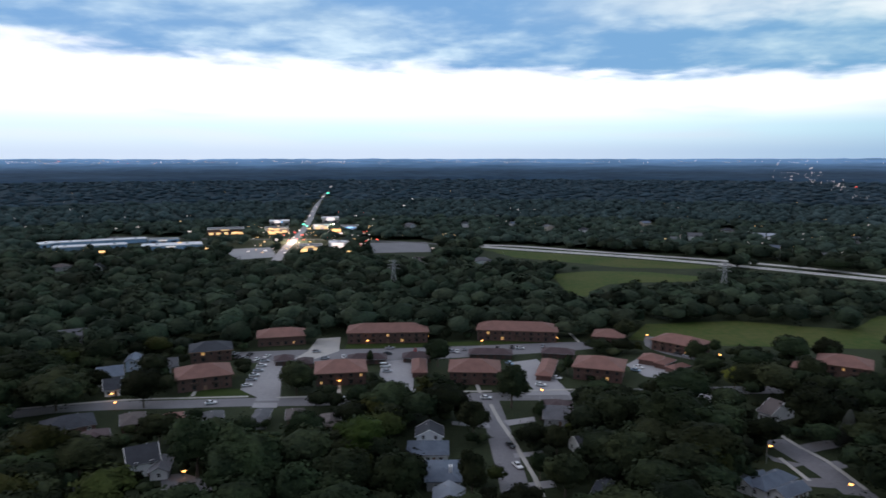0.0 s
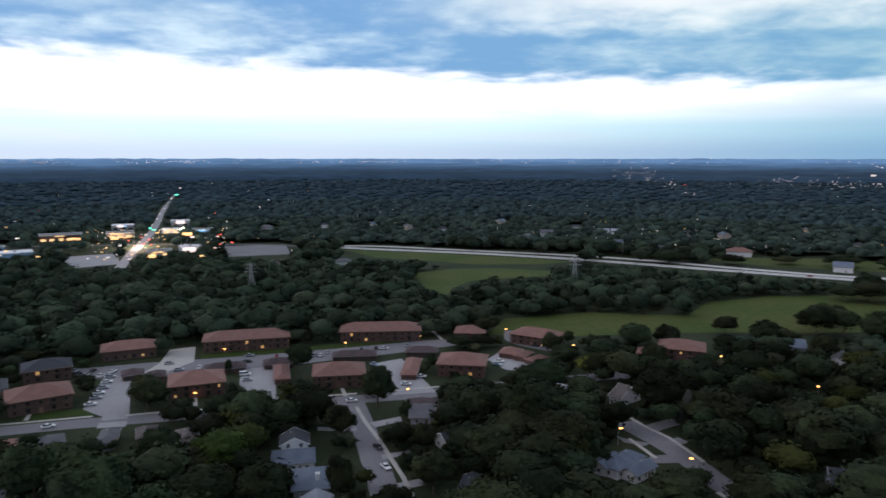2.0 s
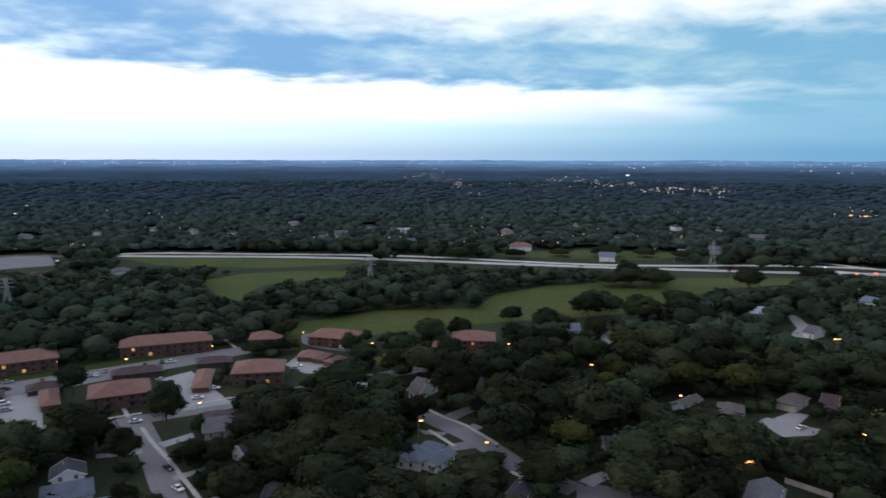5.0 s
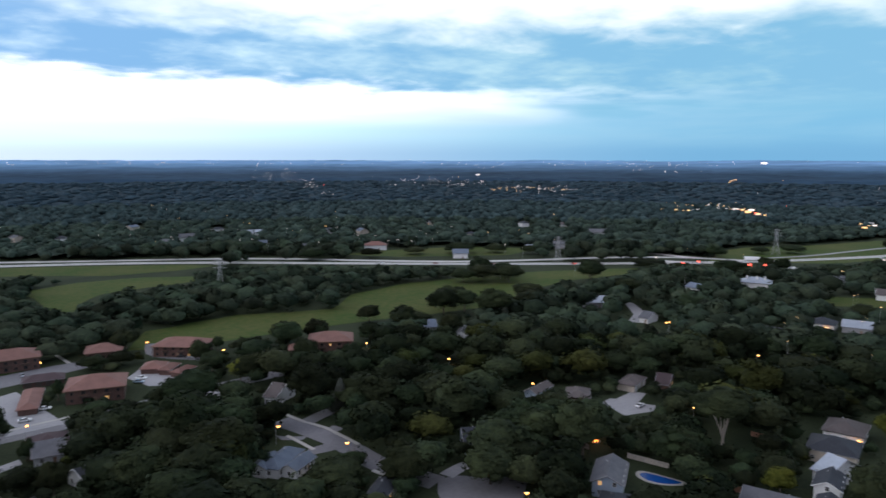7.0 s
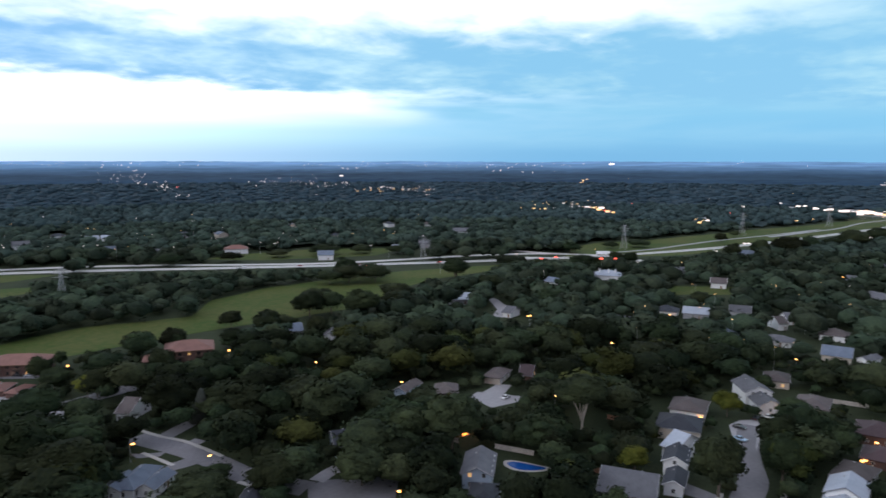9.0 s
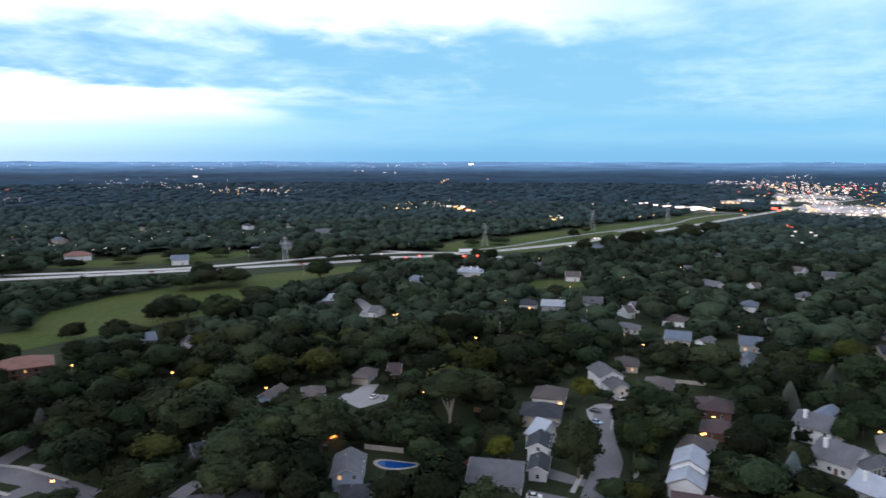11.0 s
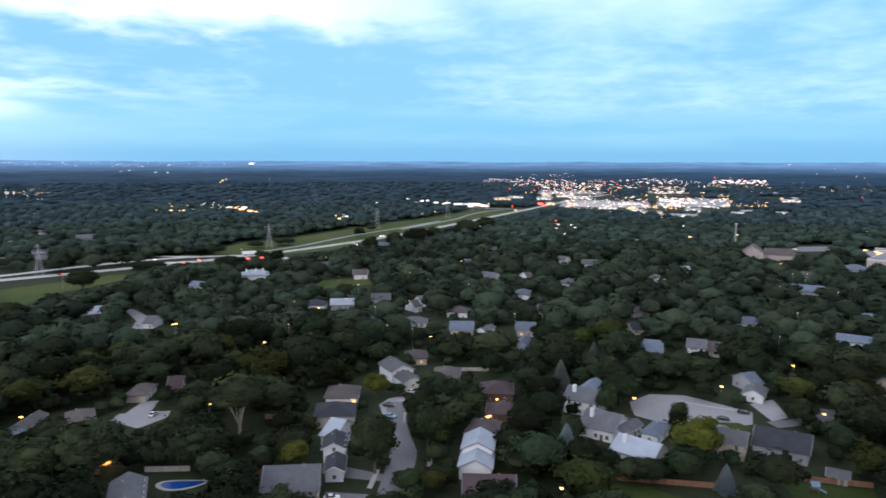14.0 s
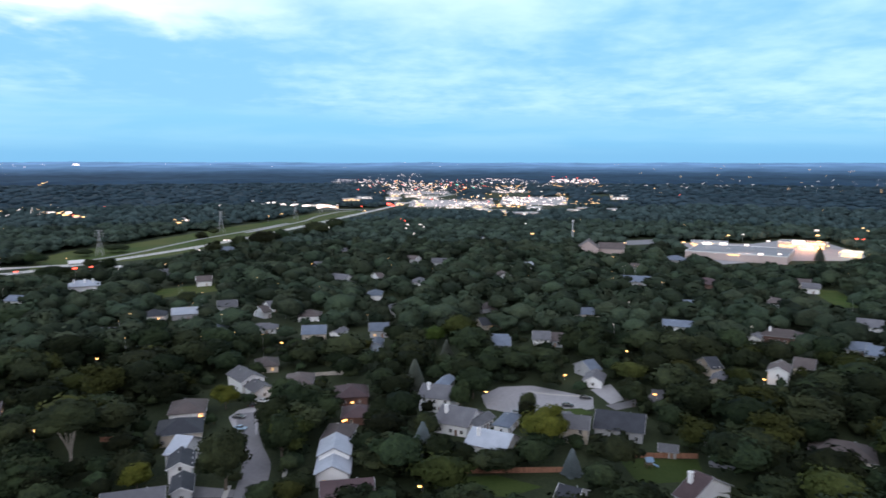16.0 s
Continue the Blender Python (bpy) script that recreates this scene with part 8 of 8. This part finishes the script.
far_light(WHITE, 801, -366, 11, 1.01)
far_light(RED, 751, -469, 11, 1.53)
far_light(RED, 745, -473, 11, 1.14)
far_light(RED, 684, -387, 11, 1.39)
far_light(RED, 680, -370, 11, 1.38)
far_light(RED, 1324, 117, 11, 1.64)
far_light(RED, 1413, 70, 11, 3.50)
far_light(RED, 1359, 60, 11, 2.02)
far_lights(WHITE, 34, 11, 0.63, (336, 995), (701, 557), (526, 419), (252, 750))
far_lights(WARM, 14, 11, 0.71, (416, 1227), (868, 688), (526, 419), (252, 750))
far_lights(WARM, 26, 11, 0.44, (731, 437), (712, -476), (367, -244), (379, 232))
far_lights(WHITE, 14, 11, 0.40, (683, 408), (665, -444), (319, -212), (330, 203))
far_lights(WARM, 14, 11, 0.34, (412, 337), (627, 75), (360, 42), (236, 195))
far_lights(WARM, 12, 11, 0.70, (-0, 1070), (671, 1063), (419, 661), (-0, 663))
far_lights(WHITE, 22, 11, 0.80, (-0, 1341), (822, 1306), (419, 661), (-0, 663))
far_lights(WHITE, 12, 11, 0.72, (-679, 1076), (-332, 1073), (-221, 710), (-451, 711))
far_lights(WHITE, 46, 11, 0.94, (-252, 906), (-91, 905), (-64, 639), (-179, 640))
far_lights(WARM, 34, 11, 0.94, (-252, 906), (-91, 905), (-64, 639), (-179, 640))
far_lights(RED, 9, 11, 0.93, (-229, 876), (-88, 875), (-66, 655), (-172, 656))
far_lights(WHITE, 10, 11, 1.09, (-427, 1810), (-283, 1817), (-139, 890), (-211, 891))
far_light(WARM, 813, -123, 11, 1.63)
far_lights(WARM, 44, 9, 2.6, (2200, 100), (2200, -320), (1480, -320), (1480, 60))
far_lights(WHITE, 30, 10, 2.4, (2200, 100), (2200, -320), (1480, -320), (1480, 60))
far_lights(RED, 9, 9, 2.2, (2200, 100), (2200, -320), (1480, -320), (1480, 60))
# yard things
pool(178.3, 114.6, -70)
fence(183.4, 130.0, 186.5, 117.0, PALING_PALE, "pale board fence by the pool")
fence(178.5, 146.6, 179.3, 141.9, PALING_PALE, "short pale board fence section")
fence(231.6, 113.4, 232.7, 105.8, PALING_RED, "reddish board fence behind a garden")
fence(185.7, 101.4, 189.3, 91.9, PALING_RED, "reddish board fence behind a garden")
fence(204.2, -6.4, 204.1, -37.2, PALING_RED, "reddish board fence between yards")
fence(214.3, -57.3, 212.7, -81.2, PALING_RED, "brown board fence behind a lawn")
fence(302.6, 53.7, 305.9, 37.0, PALING_PALE, "low white fence along a lawn")
fire_pit(186.1, 145.2)
play_set(206.7, -63.5, -87)

# ---- far shopping strip ----


def far_shops():
    rnd = random.Random(9)
    for a0, a1, r0, r1, n in ((83, 88, 1650, 1900, 4), (88, 93, 1500, 1900, 5), (92, 100, 1250, 1550, 8), (100, 106, 1750, 2100, 4), (98, 106, 1320, 1420, 3)):
        for _ in range(n):
            a, r = rnd.uniform(a0, a1), rnd.uniform(r0, r1)
            shop(r * math.sin(radians(a)), r * math.cos(radians(a)), -a + rnd.uniform(-8, 8), rnd.uniform(20, 42), rnd.uniform(14, 24), rnd.uniform(4, 6), "flat", rnd.choice((ROOF_GREY, ROOF_DARK)), rnd.choice((SIDING_TAN, SIDING_GREY, SIDING_PINK)), "brightly lit shop in a distant retail strip", rnd.choice((4, 5, 5)))


far_shops()


def far_homes():
    """Roofs and walls that show between the further trees."""
    rnd = random.Random(41)
    for a0, a1, r0, r1, n in ((58, 124, 390, 620, 40), (66, 124, 620, 1000, 30), (-30, 50, 640, 1050, 120)):
        for _ in range(n):
            a, r = rnd.uniform(a0, a1), rnd.uniform(r0, r1)
            x, y = r * math.sin(radians(a)), r * math.cos(radians(a))
            i, j = chart(np.array([x]), np.array([y]), np.array([0.0]))
            if GROUND_USED[max(i[0] - 5, 0):i[0] + 6, max(j[0] - 8, 0):j[0] + 9].any():
                continue
            house(x, y, rnd.uniform(-90, 90), rnd.uniform(11, 17), rnd.uniform(9, 12), rnd.choice((3.0, 3.6, 5.4)), rnd.choice(("gable", "gable", "hip")), rnd.choice((SHINGLE_GREY, SHINGLE_BROWN, SHINGLE_DARK, SHINGLE_BLUE)), rnd.choice((SIDING_WHITE, SIDING_WHITE, SIDING_TAN, SIDING_GREY)), "family house half hidden among further trees", seen=1.0 if a0 < 0 else 0.6)


far_homes()


lot_light(745, -413, 11, (1.0, 0.38, 0.16), 70000)
lot_light(660, -304, 11, (1.0, 0.66, 0.52), 5000)
lot_light(681, -420, 11, (1.0, 0.70, 0.32), 13000)
lot_light(-174, 812, 11, (1.0, 0.74, 0.58), 170000)
lot_light(-140, 892, 11, (1.0, 0.80, 0.68), 150000)

# ---- trees placed to fit the camera's view, over all that stays free ----
SUMS = np.pad(OPEN, ((1, 0), (1, 0))).cumsum(0).cumsum(1)


def covered(x, y, h, w):
    """How much of what must show a crown there would hide from the camera."""
    r = max(math.hypot(x - EYE[0], y - EYE[1]), 1.0)
    for a, b, c in KEPT:
        d = math.hypot(a - EYE[0], b - EYE[1])
        if r < d + 3 and abs((x - EYE[0]) * (b - EYE[1]) - (y - EYE[1]) * (a - EYE[0])) / d < w * 0.58 and EYE[2] - (EYE[2] - c) * r / d < h * 1.05:
            return 1.0
    g = ground_z(math.hypot(x, y))
    a = math.degrees(math.atan2(x - EYE[0], y - EYE[1]))
    half = math.degrees(w * 0.46 / r)
    top, low = math.degrees(math.atan2(EYE[2] - h - g, r)), math.degrees(math.atan2(EYE[2] - h * 0.25 - g, r))
    j0, j1 = int((a - half + 55) / CELL), int((a + half + 55) / CELL) + 1
    i0, i1 = int(top / CELL), int(low / CELL) + 1
    j0, j1, i0, i1 = max(j0, 0), min(j1, 1300), max(i0, 0), min(i1, 360)
    if i1 <= i0 or j1 <= j0:
        return 0.0
    return float(SUMS[i1, j1] - SUMS[i0, j1] - SUMS[i1, j0] + SUMS[i0, j0]) / ((i1 - i0) * (j1 - j0))


def free_ground(x, y):
    i, j = chart(np.array([x]), np.array([y]), np.array([ground_z(math.hypot(x, y))]))
    return not GROUND_USED[i[0], j[0]]


def sites(r0, r1, step, seed, a0=-46.0, a1=138.0):
    """Uneven planting over the sector that the camera sees."""
    rnd = random.Random(seed)
    r = r0
    while r < r1:
        n = int(radians(a1 - a0) * r / step)
        for k in range(n):
            a = radians(a0 + (a1 - a0) * (k + rnd.uniform(0, 1)) / n)
            q = r + rnd.uniform(-0.5, 0.5) * step
            yield q * math.sin(a), q * math.cos(a), rnd
        r += step


outer = []

for x, y, rnd in sites(120, 372, 12.6, 21):
    h = rnd.uniform(9.5, 18.0)
    w = h * rnd.uniform(0.95, 1.35)
    k = rnd.randrange(1000)
    keep = rnd.random()
    if not free_ground(x, y):
        continue
    for shrink in (1.0, 0.75, 0.5, 0.32):
        if covered(x, y, h * shrink, w * shrink) < 0.13 and not near_wall(x, y, w * shrink * 0.30):
            if shrink > 0.4 or keep < 0.4:
                if math.hypot(x, y) < 172:
                    broadleaf(x, y, h * shrink, w * shrink, k, OLIVEY if k % 9 < 1 else LEAFY, "broadleaf tree with a lighter olive green crown" if k % 9 < 1 else "broadleaf tree with a dense dark green crown" if shrink == 1 else "small broadleaf tree with a dark green crown", "neighbourhood trees")
                else:
                    outer.append((x, y, h * shrink, w * shrink, k))
            break


def outer_trees(olive):
    """The rest of the neighbourhood's trees, further off, as one mass."""
    forms = [leaf_arrays(30 + k, 7, 560, 1, 0.042) for k in range(8)]
    vs, fs, ns, tones, base = [], [], [], [], 0
    for x, y, h, w, k in [q for q in outer if (q[4] % 9 < 1) == olive]:
        tv, tf, tn = forms[k % 8]
        c, s = math.cos(k), math.sin(k)
        turn = np.array(((c, s, 0), (-s, c, 0), (0, 0, 1)))
        v = tv @ turn
        ns.append(tn @ turn)
        tones.append(np.full(len(tv), (k * 0.618) % 1.0))
        vs.append(v * np.array((w * 1.12, w * 1.12, h * 0.86)) + np.array((x, y, h * 0.56)))
        fs.extend([[i + base for i in f] for f in tf])
        base += len(tv)
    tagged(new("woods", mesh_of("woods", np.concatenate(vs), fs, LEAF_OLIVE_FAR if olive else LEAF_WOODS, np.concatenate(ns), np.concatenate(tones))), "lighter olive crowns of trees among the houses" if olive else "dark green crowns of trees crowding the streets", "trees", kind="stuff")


outer_trees(False)
outer_trees(True)


def undergrowth():
    """Small trees and tall shrubs that fill the yards between the crowns."""
    forms = [leaf_arrays(90 + k, 2, 60, 1, 0.07) for k in range(5)]
    vs, fs, ns, tones, base = [], [], [], [], 0
    for x, y, rnd in sites(125, 372, 8.0, 31):
        h, w, k = rnd.uniform(3.5, 8.0), rnd.uniform(5.0, 9.0), rnd.randrange(5)
        if not free_ground(x, y) or covered(x, y, h, w) > 0.10 or near_wall(x, y, w * 0.36):
            continue
        vs.append(forms[k][0] * np.array((w * 1.12, w * 1.12, h)) + np.array((x, y, h * 0.47)))
        ns.append(forms[k][2])
        tones.append(np.full(len(forms[k][0]), rnd.random()))
        fs.extend([[i + base for i in f] for f in forms[k][1]])
        base += len(forms[k][0])
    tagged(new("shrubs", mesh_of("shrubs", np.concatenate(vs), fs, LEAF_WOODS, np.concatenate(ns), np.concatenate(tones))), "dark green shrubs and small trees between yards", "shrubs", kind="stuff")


undergrowth()


def woods(name, label, sites_, heights, templates, material, limit=0.16):
    """Far trees joined into one mass."""
    vs, fs, ns, tones, base = [], [], [], [], 0
    for x, y, rnd in sites_:
        if not free_ground(x, y):
            continue
        h, far = rnd.uniform(*heights), math.hypot(x, y)
        w = (h + 4.0) * rnd.uniform(0.75, 1.25) * (1.0 if far < 1500 else 2.0)
        for shrink in (1.0, 0.6):
            if covered(x, y, h * shrink, w * shrink) < limit:
                form = rnd.randrange(len(templates))
                tv, tf, tn = templates[form]
                a = rnd.uniform(0, 6.283)
                c, s = math.cos(a), math.sin(a)
                turn = np.array(((c, s, 0), (-s, c, 0), (0, 0, 1)))
                v = tv @ turn
                ns.append(tn @ turn)
                tones.append(np.full(len(tv), rnd.random()))
                v = v * np.array((w * shrink * 1.12, w * shrink * 1.12, h * shrink * 1.0)) + np.array((x, y, ground_z(math.hypot(x, y)) + h * shrink * 0.46))
                vs.append(v)
                fs.extend([[i + base for i in f] for f in tf])
                base += len(tv)
                break
    me = mesh_of(name, np.concatenate(vs), fs, material, np.concatenate(ns), np.concatenate(tones))
    tagged(new(name, me), label, "woods", kind="stuff")


def canopy(r0, r1, na, step, z0, z1, material):
    """Leaf-coloured sheet between the far crowns, cut open over roads and clearings by the camera's sight lines."""
    rnd = random.Random(3)
    rs = [r0]
    while rs[-1] < r1:
        rs.append(rs[-1] * step)
    bm = bmesh.new()
    a0, a1 = radians(-46), radians(138)
    rows = []
    for r in rs:
        rows.append([])
        for k in range(na + 1):
            a, q = a0 + (a1 - a0) * (k + rnd.uniform(-0.4, 0.4)) / na, r * rnd.uniform(0.996, 1.004)
            rows[-1].append(bm.verts.new((q * math.sin(a), q * math.cos(a), ground_z(q) + rnd.uniform(z0, z1))))
    for p, q in zip(rows, rows[1:]):
        for k in range(na):
            vs = (p[k], p[k + 1], q[k + 1], q[k])
            c = sum((v.co for v in vs), Vector()) / 4
            if all(free_ground(v.co.x, v.co.y) for v in vs) and covered(c.x, c.y, 8, 14) < 0.12:
                bm.faces.new(vs)
    bmesh.ops.delete(bm, geom=[v for v in bm.verts if not v.link_faces], context="VERTS")
    tagged(part("woods", bm, material, smooth=True), "closed dark leaf roof of distant woods", "woods", kind="stuff")


canopy(745, 1080, 420, 1.012, 3.0, 5.5, LEAF_MID_HAZE)
canopy(1075, 1500, 460, 1.012, 1.5, 4.5, LEAF_FAR_HAZE)
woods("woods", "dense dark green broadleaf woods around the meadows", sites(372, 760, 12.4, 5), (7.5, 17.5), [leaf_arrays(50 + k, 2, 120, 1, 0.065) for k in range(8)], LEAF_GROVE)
woods("woods", "dark broadleaf woods beyond the highway", sites(760, 1080, 15, 6), (8, 15), [leaf_arrays(70 + k, 0, 22, 1, 0.10) for k in range(6)], LEAF_MID_HAZE, 0.2)
woods("woods", "dark distant broadleaf woods beyond the highway", sites(1080, 1500, 19, 7), (9, 15), [leaf_arrays(80 + k, 0, 8, 1, 0.12) for k in range(6)], LEAF_FAR_HAZE, 0.2)
woods("woods", "wooded land towards the horizon, haze in its leaf colour", sites(1500, 2450, 31, 8, -38.0, 128.0), (7, 12), [leaf_arrays(85 + k, 0, 0, 1, 0.1) for k in range(6)], LEAF_RIM_HAZE, 0.2)
canopy(1480, 2500, 700, 1.010, 1.5, 4.5, LEAF_RIM_HAZE)


# ---- far lights ----


def light_field(name, label, spots, material):
    """Posts with glowing heads, too far off to tell apart, sized and turned to fit the camera's view."""
    bm, posts = bmesh.new(), bmesh.new()
    for x, y, h, s in spots:
        g = ground_z(math.hypot(x, y))
        a = math.atan2(x, y)
        ux, uy = math.cos(a), -math.sin(a)
        v = [bm.verts.new((x + ux * s * p - uy * s * q * 0.4, y + uy * s * p + ux * s * q * 0.4, g + h + z * s)) for p, q, z in ((-1, -1, -0.3), (1, -1, -0.3), (1, 1, -0.3), (-1, 1, -0.3), (-1, -1, 0.3), (1, -1, 0.3), (1, 1, 0.3), (-1, 1, 0.3))]
        for f in ((3, 2, 1, 0), (4, 5, 6, 7), (0, 1, 5, 4), (1, 2, 6, 5), (2, 3, 7, 6), (3, 0, 4, 7)):
            bm.faces.new([v[i] for i in f])
        box(posts, x - 0.04, y - 0.04, g, x + 0.04, y + 0.04, g + h - s * 0.5)
    tagged(part("lamp_posts", posts, STEEL), "thin steel lamp posts far away", "lamp posts", kind="stuff")
    tagged(part(name, bm, material), label, "lights", kind="stuff")


def polar(a, r):
    return r * math.sin(radians(a)), r * math.cos(radians(a))


rnd = random.Random(77)


def reach(dip):
    """Distance at which the land lies that many degrees below the eye."""
    lo, hi = 100.0, 4780.0
    for _ in range(40):
        m = (lo + hi) / 2
        lo, hi = (m, hi) if (EYE[2] - ground_z(m)) / m > math.tan(radians(dip)) else (lo, m)
    return lo


def spots(n, a0, a1, d0, d1, size):
    out = []
    for _ in range(n):
        r = reach(rnd.uniform(d0, d1))
        out.append((*polar(rnd.uniform(a0, a1), r), rnd.uniform(9, 14), size * rnd.uniform(0.4, 1.3) * max(r, 500) / 1000))
    return out


WARM += spots(26, -34, 124, 1.2, 4.5, 0.4) + spots(16, -34, 124, 4.5, 8.0, 0.4)
WHITE += spots(36, -34, 124, 1.0, 5.0, 0.4) + spots(90, -34, 124, 0.08, 0.6, 0.35)
RED += spots(6, -34, 124, 0.3, 5.5, 0.6)
light_field("distant_lamps", "green traffic lights along a far road", GREEN, LAMP_GREEN)
light_field("distant_lamps", "scattered warm lamps over the dusky land", WARM, LAMP_AMBER)
light_field("distant_lamps", "white lights of far shops and streets", WHITE, LAMP_WHITE)
light_field("distant_lamps", "red beacons and tail lights far away", RED, LAMP_RED)
